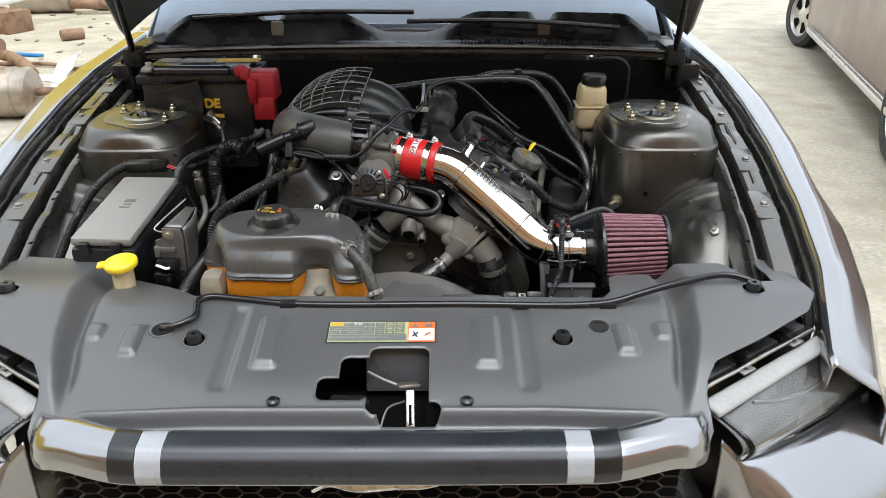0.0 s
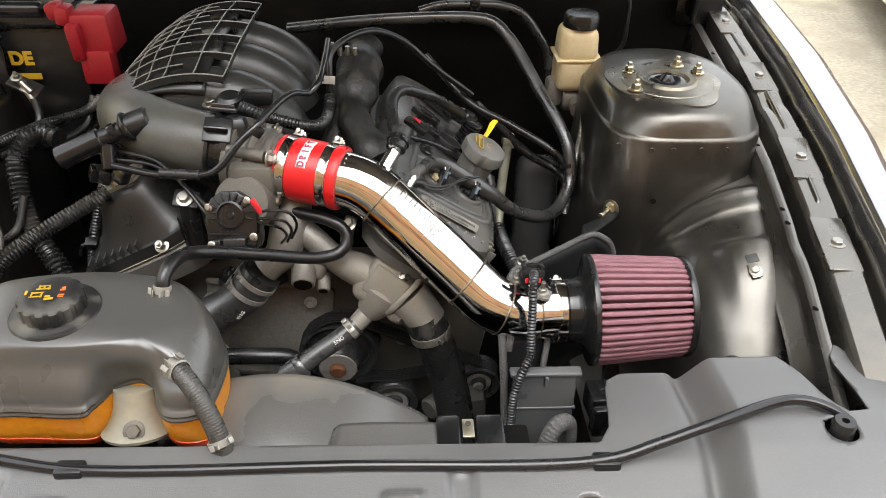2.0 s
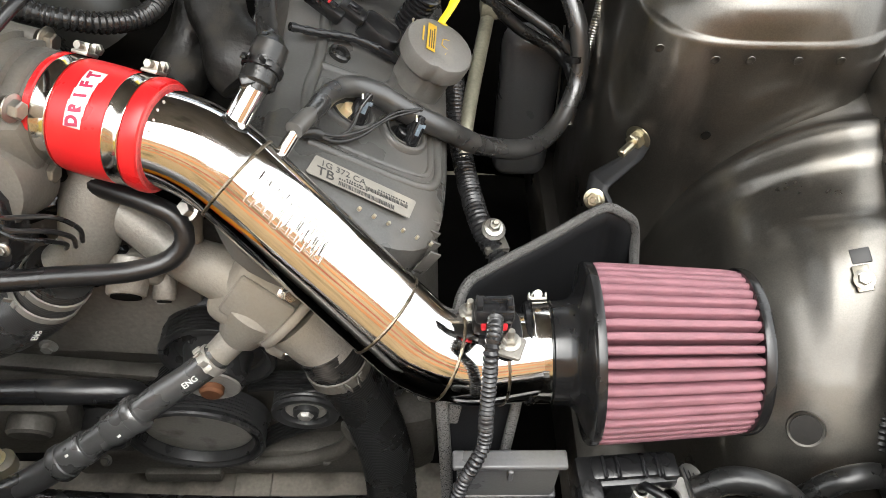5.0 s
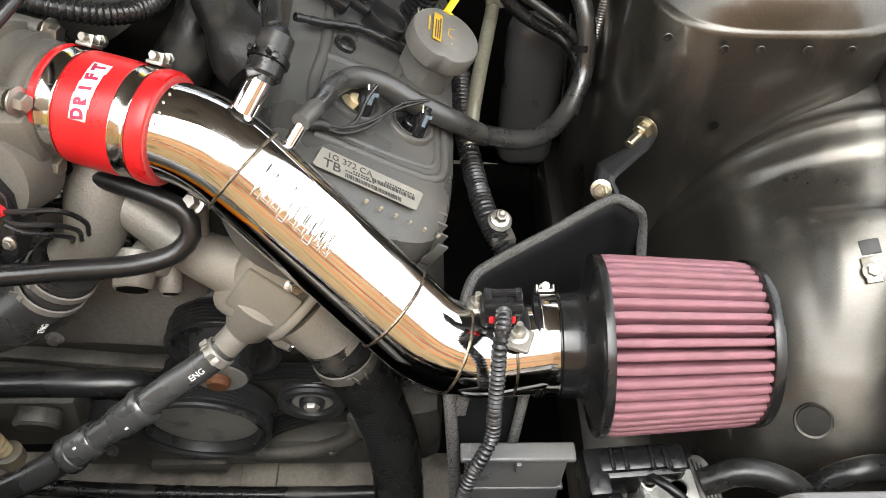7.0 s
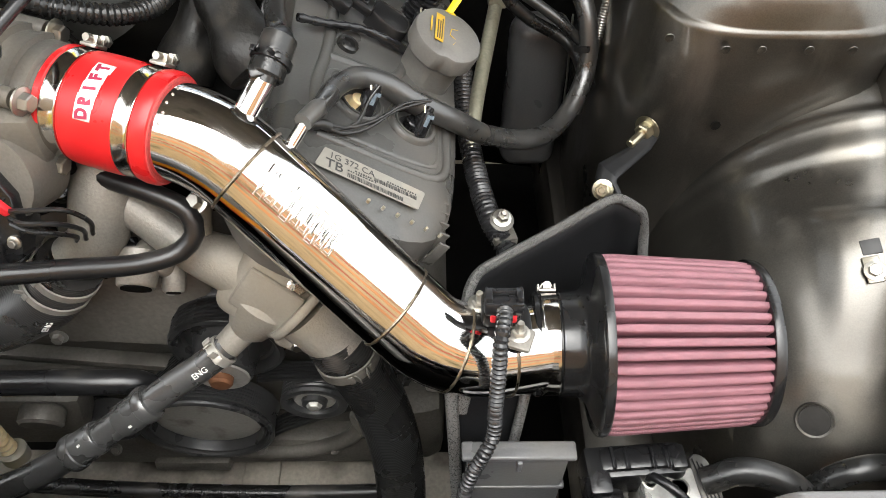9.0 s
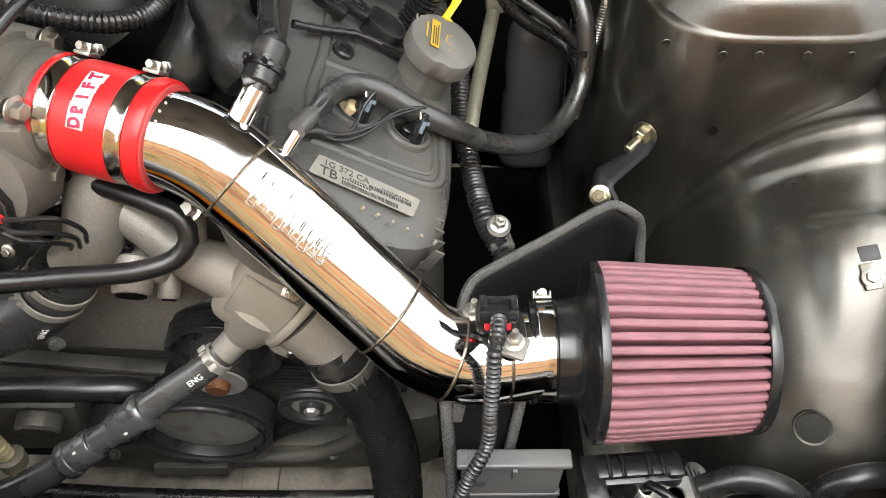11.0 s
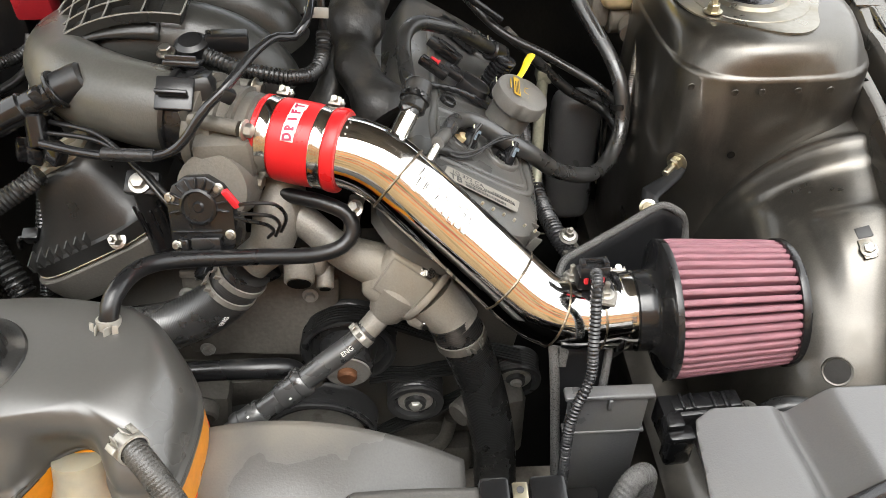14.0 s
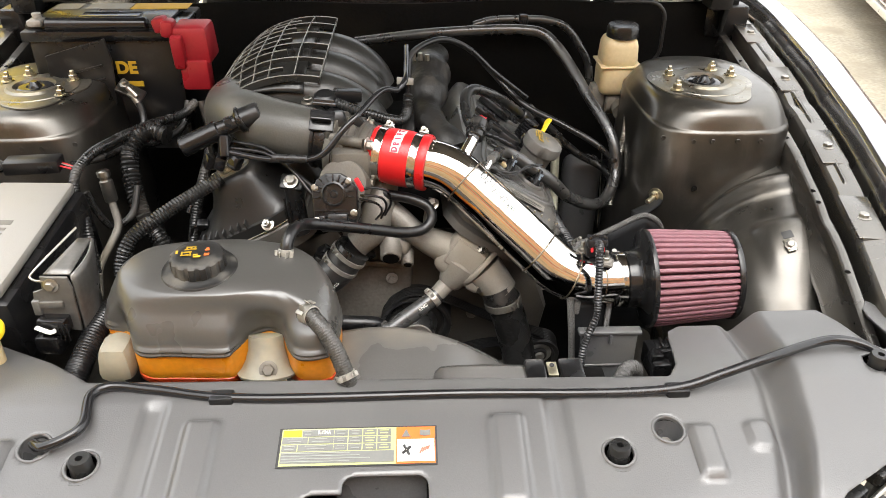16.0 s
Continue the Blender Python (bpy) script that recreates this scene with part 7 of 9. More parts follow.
HEATER = [(0.1870, 1.5130, 0.9350), (0.1920, 1.5250, 0.9335), (0.1985, 1.5440, 0.9280), (0.2065, 1.5770, 0.9185), (0.2215, 1.6045, 0.9050), (0.2440, 1.6140, 0.8885), (0.2680, 1.6130, 0.8710), (0.3020, 1.6200, 0.8450), (0.339, 1.648, 0.800), (0.392, 1.684, 0.763), (0.432, 1.735, 0.748), (0.458, 1.78, 0.775), (0.455, 1.81, 0.83), (0.408, 1.90, 0.905), (0.364, 1.975, 0.965), (0.335, 2.0, 0.987), (0.30, 2.01, 0.992), (0.127, 2.02, 0.985), (-0.05, 2.08, 0.95)]
bm = bmesh.new()
sweep(bm, curve_points(HEATER, 0.006), lambda q: 0.0072 + 0.0014 * smoothstep(0.02, 0.05, q) + 0.0020 * smoothstep(0.07, 0.14, q), 20)
heater = solid("heater_hose", bm, HOSEGREY, "thick black rubber heater hose looping past the strut tower", "hose")
for at, d in (((0.455, 1.795, 0.80), (-0.1, 0.3, 0.95)),):
    bm = bmesh.new()
    revolve(bm, [(0.0105, -0.004), (0.0122, -0.0035), (0.0122, 0.0035), (0.0105, 0.004)], at, d, 24, cap=False)
    part("hose_band", bm, PLASTIC, heater)
run_hose("vacuum_hose", "black hose behind the valve cover", [(0.21, 1.93, 0.95), (0.286, 1.873, 0.885), (0.36, 1.84, 0.855), (0.429, 1.806, 0.822), (0.47, 1.80, 0.78)], 0.006, category="hose")
run_hose("vacuum_hose", "black hose behind the valve cover", [(0.30, 1.90, 0.87), (0.35, 1.90, 0.82), (0.40, 1.89, 0.775), (0.455, 1.873, 0.747), (0.47, 1.80, 0.74)], 0.008)
run_hose("wiring_loom", "black corrugated wiring loom beside the valve cover", [(0.318, 1.80, 0.77), (0.321, 1.735, 0.752), (0.330, 1.676, 0.730), (0.346, 1.60, 0.722), (0.375, 1.56, 0.69), (0.40, 1.54, 0.62)], 0.0125, LEADGREY, ribs=0.0018, pitch=0.005)
bm = bmesh.new()
hose(bm, [(0.362, 1.90, 0.785), (0.331, 1.73, 0.757), (0.325, 1.68, 0.73)], 0.0085)
box(bm, (0.364, 1.905, 0.795), (0.024, 0.03, 0.022), 0.004)
solid("steel_pipe", bm, ZINCDULL, "grey steel pipe beside the valve cover", "pipe")
shield = thing("heat_shield", (0.40, 1.50, 0.60), "black sheet metal heat shield with woven edge trim", "heat shield")
UPPER = curve_points([(0.3105, 1.440, 0.790), (0.314, 1.455, 0.802), (0.322, 1.470, 0.806), (0.340, 1.486, 0.8035), (0.392, 1.514, 0.812), (0.436, 1.541, 0.816), (0.452, 1.549, 0.814), (0.466, 1.546, 0.808), (0.4775, 1.549, 0.794), (0.484, 1.548, 0.770), (0.488, 1.535, 0.735)], 0.005)
bm = bmesh.new()
grid(bm, len(UPPER) - 1, 10, lambda u, v: UPPER[round(u * (len(UPPER) - 1))] * (1 - v) + (UPPER[round(u * (len(UPPER) - 1))] + V(0.012, -0.01, 0)) * v + V(0, 0, -0.22 * v))
thicken(part("sheet", bm, SHIELD, shield, sharp=60), 0.002)
bm = bmesh.new()
sweep(bm, UPPER, 0.0046, 10, squash=1.1)
part("edge_trim", bm, BRAID, shield, "grey woven edge trim")
LOWER_L = curve_points([(0.2975, 1.393, 0.772), (0.2985, 1.378, 0.766), (0.2995, 1.371, 0.752), (0.302, 1.360, 0.715), (0.305, 1.348, 0.66), (0.308, 1.336, 0.60)], 0.006)
LOWER_R = curve_points([(0.3625, 1.392, 0.752), (0.3565, 1.374, 0.722), (0.352, 1.362, 0.69), (0.350, 1.356, 0.66)], 0.006)
for line, r in ((LOWER_L, 0.0054), (LOWER_R, 0.0046)):
    bm = bmesh.new()
    sweep(bm, line, r, 10)
    part("edge_trim", bm, BRAID, shield, "grey woven edge trim")
bm = bmesh.new()
box(bm, (0.3085, 1.374, 0.758), (0.010, 0.003, 0.022), 0.001, rot(-20, 10, 0))
part("trim_clip", bm, BRAID, shield)
bm = bmesh.new()
grid(bm, 8, 16, lambda u, v: V(*LOWER_L[min(len(LOWER_L) - 1, 3 + int(v * (len(LOWER_L) - 4)))]).lerp(V(0.3625, 1.392, 0.752).lerp(V(0.348, 1.345, 0.60), v), u) + V(0, 0.006, 0))
thicken(part("lower_sheet", bm, SHIELD, shield, "dark grey lower sheet"), 0.002)

bracket = thing("tower_bracket", (0.49, 1.65, 0.78), "black steel bracket bolted to the strut tower", "bracket")
EDGE_A = [V(0.5010, 1.6915, 0.785), V(0.5000, 1.680, 0.783), V(0.4860, 1.6545, 0.7790), V(0.4520, 1.6310, 0.7785), V(0.4490, 1.6230, 0.7740), V(0.4455, 1.6060, 0.7620)]
EDGE_B = [V(0.5235, 1.6860, 0.781), V(0.5215, 1.6720, 0.778), V(0.5100, 1.6545, 0.7770), V(0.4670, 1.6110, 0.7775), V(0.4655, 1.6050, 0.7730), V(0.4610, 1.5930, 0.7600)]
bm = bmesh.new()


def strap(u, v):
    k = min(int(v * 5), 4)
    f = v * 5 - k
    return EDGE_A[k].lerp(EDGE_A[k + 1], f).lerp(EDGE_B[k].lerp(EDGE_B[k + 1], f), u)


grid(bm, 3, 30, strap)
thicken(part("strap", bm, SHIELD, bracket, sharp=25), 0.003)
bm = bmesh.new()
sweep(bm, curve_points([(0.4640, 1.6060, 0.775), (0.4690, 1.5960, 0.768), (0.4660, 1.5820, 0.760), (0.4600, 1.5700, 0.772)], 0.004), 0.0030, 8, squash=0.6)
part("hook", bm, SHIELD, bracket)
bolt("bracket_bolt", (0.5090, 1.6790, 0.783), (-0.66, -0.70, -0.05), bracket, 0.0095, 0.010, 0.022)
bolt("bracket_bolt", (0.4545, 1.6055, 0.7665), (-0.35, -0.72, 0.55), bracket, 0.0072, 0.006, 0.002, BRASS)

maf = thing("airflow_sensor", (0.335, 1.408, 0.81), "black airflow sensor plugged into the intake pipe", "sensor")
bm = bmesh.new()
plate = outline_loop([(0.3115, 1.4275), (0.3140, 1.4350), (0.3250, 1.4370), (0.3400, 1.4330), (0.3570, 1.4280), (0.3600, 1.4180), (0.3590, 1.3960), (0.3500, 1.3880), (0.3400, 1.3890), (0.3290, 1.3960), (0.3160, 1.4010), (0.3115, 1.4100)], 64)
shell(bm, plate, [(0.0, 0.806), (0.0, 0.8215), (0.0010, 0.8228), (0.0030, 0.8232), (0.012, 0.8232)], (0.335, 1.412))
part("base_plate", bm, PLASTIC, maf)
bm = bmesh.new()
box(bm, (0.3505, 1.3955, 0.8215), (0.020, 0.021, 0.005), 0.003, rot(0, 0, -20))
part("lug", bm, ALU, maf, "bare aluminium lug")
bm = bmesh.new()
box(bm, (0.3360, 1.4150, 0.8330), (0.030, 0.022, 0.020), 0.004, rot(-8))
part("housing", bm, PLASTIC, maf)
bm = bmesh.new()
box(bm, (0.3370, 1.4085, 0.8475), (0.030, 0.013, 0.013), 0.003, rot(-12))
for e in (-1, 1):
    box(bm, (0.3370 + 0.0115 * e, 1.4130, 0.8545), (0.0055, 0.014, 0.006), 0.0015, rot(-12))
box(bm, (0.3370, 1.4165, 0.8545), (0.020, 0.004, 0.004), 0.001, rot(-12))
part("plug", bm, GLOSSBLACK, maf)
bm = bmesh.new()
for e in (-1, 1):
    box(bm, (0.3368 + 0.0080 * e, 1.4030, 0.8400), (0.0042, 0.005, 0.008), 0.0012, rot(-12))
part("lock", bm, PRINT_RED, maf, "red lock tab")
for p in ((0.3200, 1.4270, 0.8225), (0.3497, 1.3985, 0.8235)):
    bolt("sensor_screw", p, (0, -0.05, 1), maf, 0.0058, 0.005, 0.011, STEEL)
lead = run_hose("sensor_lead", "black corrugated sensor lead hanging over the duct", [(0.3368, 1.4000, 0.8520), (0.3352, 1.3860, 0.8540), (0.3325, 1.3750, 0.8500), (0.3320, 1.3640, 0.8290), (0.3310, 1.3520, 0.8020), (0.3300, 1.3400, 0.7700), (0.3240, 1.3310, 0.7590), (0.3160, 1.3240, 0.7410), (0.3100, 1.3170, 0.7200), (0.3075, 1.3080, 0.68), (0.306, 1.295, 0.62)], 0.0062, LEADGREY, ribs=0.0014, pitch=0.0042, category="cable")
bm = bmesh.new()
cyl(bm, (0.3370, 1.4040, 0.8490), (0.3340, 1.3810, 0.8530), 0.0056, 0.0060, 14, 0.001)
part("tape", bm, GLOSSBLACK, lead)

duct = thing("air_duct", (0.3535, 1.342, 0.53), "black plastic air duct with a stepped rim", "air duct")
for name, z, size, edge in (("body", 0.6350, (0.0840, 0.0110, 0.200), 0.0045), ("rim", 0.7365, (0.0930, 0.0160, 0.0065), 0.0022), ("rim", 0.6765, (0.0880, 0.0140, 0.0050), 0.0020)):
    bm = bmesh.new()
    box(bm, (0.3535, 1.3425, z), size, edge, seg=3)
    part(name, bm, DUCTGREY, duct, "dusty grey-black body" if name == "body" else "")
bm = bmesh.new()
box(bm, (0.354, 1.3350, 0.727), (0.0042, 0.006, 0.016), 0.001)
part("tab", bm, DUCTGREY, duct)
run_hose("braided_hose", "grey braided hose curling below the cover", [(0.328, 1.205, 0.70), (0.334, 1.215, 0.745), (0.346, 1.225, 0.764), (0.360, 1.235, 0.757), (0.366, 1.24, 0.70)], 0.0105, BRAID, ribs=0.0008, pitch=0.004)

module = thing("brake_module", (0.45, 1.33, 0.60), "black brake module with a pale metal block", "brake module")
bm = bmesh.new()
box(bm, (0.4560, 1.350, 0.683), (0.086, 0.030, 0.040), 0.005, rot(0, 0, 4))
box(bm, (0.4230, 1.340, 0.686), (0.020, 0.042, 0.040), 0.004, rot(0, 0, 4))
box(bm, (0.4600, 1.3505, 0.7035), (0.070, 0.020, 0.008), 0.003, rot(0, 0, 4))
box(bm, (0.4920, 1.351, 0.7020), (0.014, 0.022, 0.014), 0.003, rot(0, 0, 4))
part("connector", bm, PLASTIC, module)
for x in (0.436, 0.4475, 0.470, 0.482):
    bm = bmesh.new()
    box(bm, (x, 1.349, 0.7085), (0.0035, 0.020, 0.004), 0.001, rot(0, 0, 4), seg=1)
    part("rib", bm, GLOSSBLACK, module)
bm = bmesh.new()
box(bm, (0.4300, 1.319, 0.672), (0.030, 0.020, 0.050), 0.006, rot(0, 0, 4))
part("plug_lever", bm, PLASTIC, module)
bm = bmesh.new()
box(bm, (0.4880, 1.326, 0.663), (0.050, 0.044, 0.052), 0.003, rot(0, 0, 3))
block = part("block", bm, PALEALU, module, "pale aluminium block")
for c, r in (((0.4690, 1.3360, 0.6890), 0.0070), ((0.4930, 1.3300, 0.6890), 0.0095)):
    bm = bmesh.new()
    revolve(bm, [(r, 0.0), (r, 0.0012), (r * 0.8, 0.0016), (r * 0.72, -0.001), (r * 0.3, -0.0012)], c, (0, 0, 1), 28)
    part("port", bm, STEEL, block)
bm = bmesh.new()
shell(bm, outline_loop([(0.5060, 1.357), (0.5120, 1.362), (0.5210, 1.358), (0.5290, 1.330), (0.5270, 1.312), (0.5140, 1.312)], 40), [(0.0, 0.62), (0.0, 0.686), (0.002, 0.690), (0.006, 0.691)], (0.517, 1.336))
part("motor", bm, RELAYSTEEL, module, "dull grey motor case")
for k in range(4):
    bm = bmesh.new()
    box(bm, (0.5125 + 0.0035 * k, 1.336 - 0.001 * k, 0.6915), (0.0012, 0.040 - 0.003 * k, 0.002), 0.0005, rot(0, 0, 10), seg=1)
    part("fin", bm, MODBLACK, module)
bm = bmesh.new()
hose(bm, [(0.4690, 1.3360, 0.689), (0.4695, 1.3345, 0.7020), (0.4800, 1.3250, 0.7060), (0.4960, 1.3120, 0.7000), (0.512, 1.300, 0.680)], 0.0042)
part("pipe_union", bm, PLASTIC, module)

lower = run_hose("radiator_hose", "thick black lower radiator hose", [(0.195, 1.447, 0.748), (0.210, 1.442, 0.715), (0.232, 1.438, 0.64), (0.248, 1.42, 0.545), (0.25, 1.38, 0.45)], 0.0275, RUBBER, ribs=0.0003, pitch=0.0028)
band(lower, (0.207, 1.442, 0.722), (0.25, -0.1, -0.9), 0.0280, GRIME)
upper = run_hose("radiator_hose", "thick black upper radiator hose with pale print", [(-0.026, 1.4895, 0.796), (-0.040, 1.488, 0.778), (-0.0567, 1.485, 0.757), (-0.085, 1.481, 0.738), (-0.114, 1.475, 0.727), (-0.150, 1.467, 0.727), (-0.190, 1.460, 0.733), (-0.250, 1.450, 0.745)], 0.0285, HOSEGREY, ribs=0.00025, pitch=0.0026)
for k in (0.15, 0.55):
    p = V(-0.030, 1.489, 0.791).lerp(V(-0.064, 1.484, 0.751), k)
    band(upper, p, (-0.62, -0.09, -0.78), 0.029, w=0.008)
small = run_hose("coolant_hose", "black coolant hose with snap couplings", [(0.104, 1.4415, 0.7390), (0.085, 1.4320, 0.7265), (0.050, 1.4180, 0.7070), (0.0162, 1.4030, 0.6880), (-0.0323, 1.3825, 0.6625), (-0.065, 1.370, 0.6460), (-0.092, 1.360, 0.6370), (-0.120, 1.350, 0.6310), (-0.16, 1.338, 0.626)], 0.0132, HOSEPALE)
band(small, (0.0965, 1.4380, 0.7340), (0.8, 0.45, 0.5), 0.0134, w=0.010)
for p, d in (((0.0175, 1.4035, 0.6888), (0.86, 0.38, 0.48)), ((-0.0315, 1.3828, 0.6630), (-0.86, -0.36, -0.45))):
    bm = bmesh.new()
    revolve(bm, [(0.0125, -0.018), (0.0150, -0.0175), (0.0158, -0.016), (0.0160, 0.006), (0.0172, 0.007), (0.0178, 0.010), (0.0178, 0.015), (0.0165, 0.0175), (0.0125, 0.018)], p, d, 32)
    coup = part("coupling", bm, HOSEPALE, small)
    for a in (0.35, 0.75):
        bm = bmesh.new()
        dd = Vector(d).normalized()
        sidev = (V(0, -0.8, 0.6) - dd * V(0, -0.8, 0.6).dot(dd)).normalized()
        upv = dd.cross(sidev)
        n = (sidev * math.cos(a) + upv * math.sin(a)).normalized()
        box(bm, (0, 0, 0), (0.003, 0.0022, 0.0006), 0)
        bmesh.ops.transform(bm, matrix=plane_at(Vector(p) - dd * 0.005 + n * 0.0161, dd, n.cross(dd)), verts=bm.verts)
        part("mark", bm, WHITE if a < 0.5 else INK, coup)
for host, txt, c, right, up, n in ((small, "ENG", (0.0810, 1.4185, 0.7300), (0.80, 0.36, 0.42), (-0.45, 0.45, 0.75), 0),
                                   (upper, "ENG", (-0.0565, 1.4565, 0.7455), (0.62, 0.08, 0.78), (-0.702, -0.391, 0.598), 0)):
    words(txt, 0.0078, plane_at(c, right, up), WHITE, "lettering", host, 0.0003, "white printed letters")
bypass = run_hose("coolant_pipe", "black coolant pipe from the tank to the engine", [(-0.099, 1.311, 0.880), (-0.098, 1.314, 0.896), (-0.096, 1.322, 0.910), (-0.091, 1.340, 0.916), (-0.078, 1.385, 0.900), (0.0, 1.425, 0.868), (0.06, 1.450, 0.846), (0.085, 1.462, 0.846), (0.096, 1.472, 0.856), (0.092, 1.482, 0.870), (0.070, 1.49, 0.880), (0.03, 1.505, 0.882), (-0.01, 1.52, 0.885), (-0.04, 1.53, 0.87)], 0.0082, PLASTIC)
band(bypass, (-0.0982, 1.314, 0.897), (0.1, 0.35, 0.93), 0.0085, w=0.012)
overflow = run_hose("overflow_hose", "grey-black hose from the tank down to the radiator", [(-0.066, 1.212, 0.876), (-0.056, 1.203, 0.878), (-0.040, 1.188, 0.868), (-0.024, 1.172, 0.846), (-0.012, 1.158, 0.815), (-0.006, 1.152, 0.77)], 0.0105, SLEEVE, ribs=0.0004, pitch=0.003)
band(overflow, (-0.058, 1.205, 0.878), (0.7, -0.65, 0.1), 0.011, w=0.014)
band(overflow, (-0.014, 1.160, 0.820), (0.35, -0.4, -0.8), 0.011, w=0.008)
bonnet_cable = run_hose("bonnet_cable", "black bonnet release cable clipped along the cover", [(-0.349, 1.078, 0.803), (-0.335, 1.068, 0.808), (-0.300, 1.088, 0.815), (-0.305, 1.140, 0.818), (-0.290, 1.152, 0.818), (-0.24, 1.148, 0.816), (-0.15, 1.132, 0.815), (0.117, 1.130, 0.815), (0.373, 1.128, 0.818), (0.43, 1.138, 0.830), (0.477, 1.150, 0.838), (0.583, 1.182, 0.842), (0.619, 1.172, 0.838), (0.645, 1.155, 0.825)], 0.0058, GLOSSBLACK, category="cable")
for x, y in ((-0.155, 1.133), (0.375, 1.129)):
    bm = bmesh.new()
    box(bm, (x, y, 0.812), (0.028, 0.018, 0.016), 0.003)
    part("clip", bm, PLASTIC, bonnet_cable)

# hose and cable on the firewall
fh = run_hose("firewall_hose", "black hose clipped along the firewall", [(0.20, 2.11, 0.975), (0.242, 2.12, 0.983), (0.309, 2.12, 0.985), (0.359, 2.12, 0.983), (0.403, 2.12, 0.968), (0.438, 2.12, 0.928), (0.461, 2.12, 0.889), (0.470, 2.11, 0.82)], 0.0085, HOSEGREY)
bm = bmesh.new()
box(bm, (0.31, 2.12, 0.985), (0.020, 0.024, 0.024), 0.004)
part("hose_clip", bm, GLOSSBLACK, fh)
run_hose("firewall_cable", "thin black cable beside the strut tower", [(0.49, 2.06, 1.035), (0.525, 2.05, 1.038), (0.575, 2.05, 1.034), (0.594, 2.05, 1.015), (0.597, 2.05, 0.971), (0.595, 2.05, 0.929), (0.575, 2.05, 0.901)], 0.0042, PLASTIC, category="cable")

# left side: vent pipe, looms, pipes
vent = thing("vent_pipe", (-0.21, 1.56, 0.94), "black plastic crankcase vent pipe with a coupling", "vent pipe")
bm = bmesh.new()
cyl(bm, (-0.278, 1.530, 0.952), (-0.222, 1.545, 0.974), 0.0155, seg=24, bevel=0.002)
cyl(bm, (-0.225, 1.544, 0.973), (-0.172, 1.556, 0.992), 0.0125, seg=20)
part("pipe", bm, PLASTIC, vent)
bm = bmesh.new()
cyl(bm, (-0.196, 1.551, 0.984), (-0.160, 1.560, 0.996), 0.0175, seg=24, bevel=0.003)
cyl(bm, (-0.190, 1.552, 0.986), (-0.186, 1.553, 0.988), 0.021, seg=24, bevel=0.001)
part("coupling", bm, PLASTIC, vent)
bm = bmesh.new()
cyl(bm, (-0.215, 1.540, 0.968), (-0.214, 1.525, 0.938), 0.010, seg=16, bevel=0.002)
part("branch", bm, PLASTIC, vent)
bm = bmesh.new()
box(bm, (-0.205, 1.543, 0.985), (0.012, 0.014, 0.020), 0.003, rot(0, -20, 15))
part("clip", bm, GLOSSBLACK, vent)
run_hose("corrugated_hose", "thick black corrugated hose beside the battery cable", [(-0.355, 1.70, 0.90), (-0.385, 1.71, 0.905), (-0.415, 1.69, 0.885), (-0.415, 1.66, 0.84), (-0.395, 1.62, 0.79), (-0.36, 1.59, 0.75), (-0.33, 1.56, 0.70)], 0.0165, ribs=0.003, pitch=0.0075)
run_hose("wiring_loom", "black corrugated engine loom", [(-0.225, 1.525, 0.905), (-0.245, 1.515, 0.895), (-0.275, 1.495, 0.883), (-0.315, 1.46, 0.868), (-0.345, 1.435, 0.850), (-0.358, 1.41, 0.815), (-0.345, 1.39, 0.775), (-0.31, 1.37, 0.73)], 0.0115, ribs=0.0016, pitch=0.005)
run_hose("wiring_loom", "black taped loom from the battery to the fuse box", [(-0.345, 1.86, 0.90), (-0.36, 1.83, 0.89), (-0.40, 1.75, 0.90), (-0.43, 1.68, 0.905), (-0.455, 1.60, 0.905), (-0.465, 1.56, 0.885), (-0.45, 1.53, 0.82), (-0.44, 1.50, 0.75)], 0.0085, ribs=0.001, pitch=0.005)
run_hose("earth_cable", "black earth cable running down from the lugs", [(-0.433, 1.813, 0.918), (-0.426, 1.80, 0.89), (-0.43, 1.77, 0.87), (-0.46, 1.70, 0.865), (-0.50, 1.64, 0.875)], 0.0062, category="cable")
run_hose("battery_cable", "black battery cable below the red cover", [(-0.335, 1.868, 0.90), (-0.325, 1.85, 0.85), (-0.33, 1.80, 0.79), (-0.36, 1.75, 0.72)], 0.008, category="cable")
run_hose("battery_cable", "black battery cable below the red cover", [(-0.36, 1.868, 0.90), (-0.37, 1.84, 0.86), (-0.42, 1.78, 0.85), (-0.45, 1.74, 0.88)], 0.0065, category="cable")
run_hose("wiring_loom", "black loom behind the corrugated hose", [(-0.28, 1.80, 0.90), (-0.30, 1.72, 0.84), (-0.32, 1.66, 0.76), (-0.33, 1.60, 0.66)], 0.0095, ribs=0.001, pitch=0.005)
gas = thing("refrigerant_pipe", (-0.43, 1.58, 0.72), "bare aluminium refrigerant pipe with a service fitting", "pipe")
bm = bmesh.new()
hose(bm, [(-0.424, 1.580, 0.845), (-0.420, 1.575, 0.825), (-0.416, 1.565, 0.80), (-0.428, 1.545, 0.775), (-0.445, 1.525, 0.745), (-0.45, 1.51, 0.70)], 0.0062)
part("pipe", bm, ALU, gas)
bm = bmesh.new()
revolve(bm, [(0.009, -0.025), (0.0105, -0.023), (0.0105, 0.010), (0.008, 0.012), (0.008, 0.016), (0.0105, 0.018), (0.0105, 0.026), (0.008, 0.028)], (-0.426, 1.584, 0.862), (-0.12, 0.15, 1), 20)
part("fitting", bm, STEEL, gas)
run_hose("wiring_loom", "black loom looping beside the fuse box", [(-0.455, 1.57, 0.86), (-0.445, 1.57, 0.82), (-0.43, 1.58, 0.79), (-0.405, 1.60, 0.80), (-0.395, 1.63, 0.84)], 0.006)
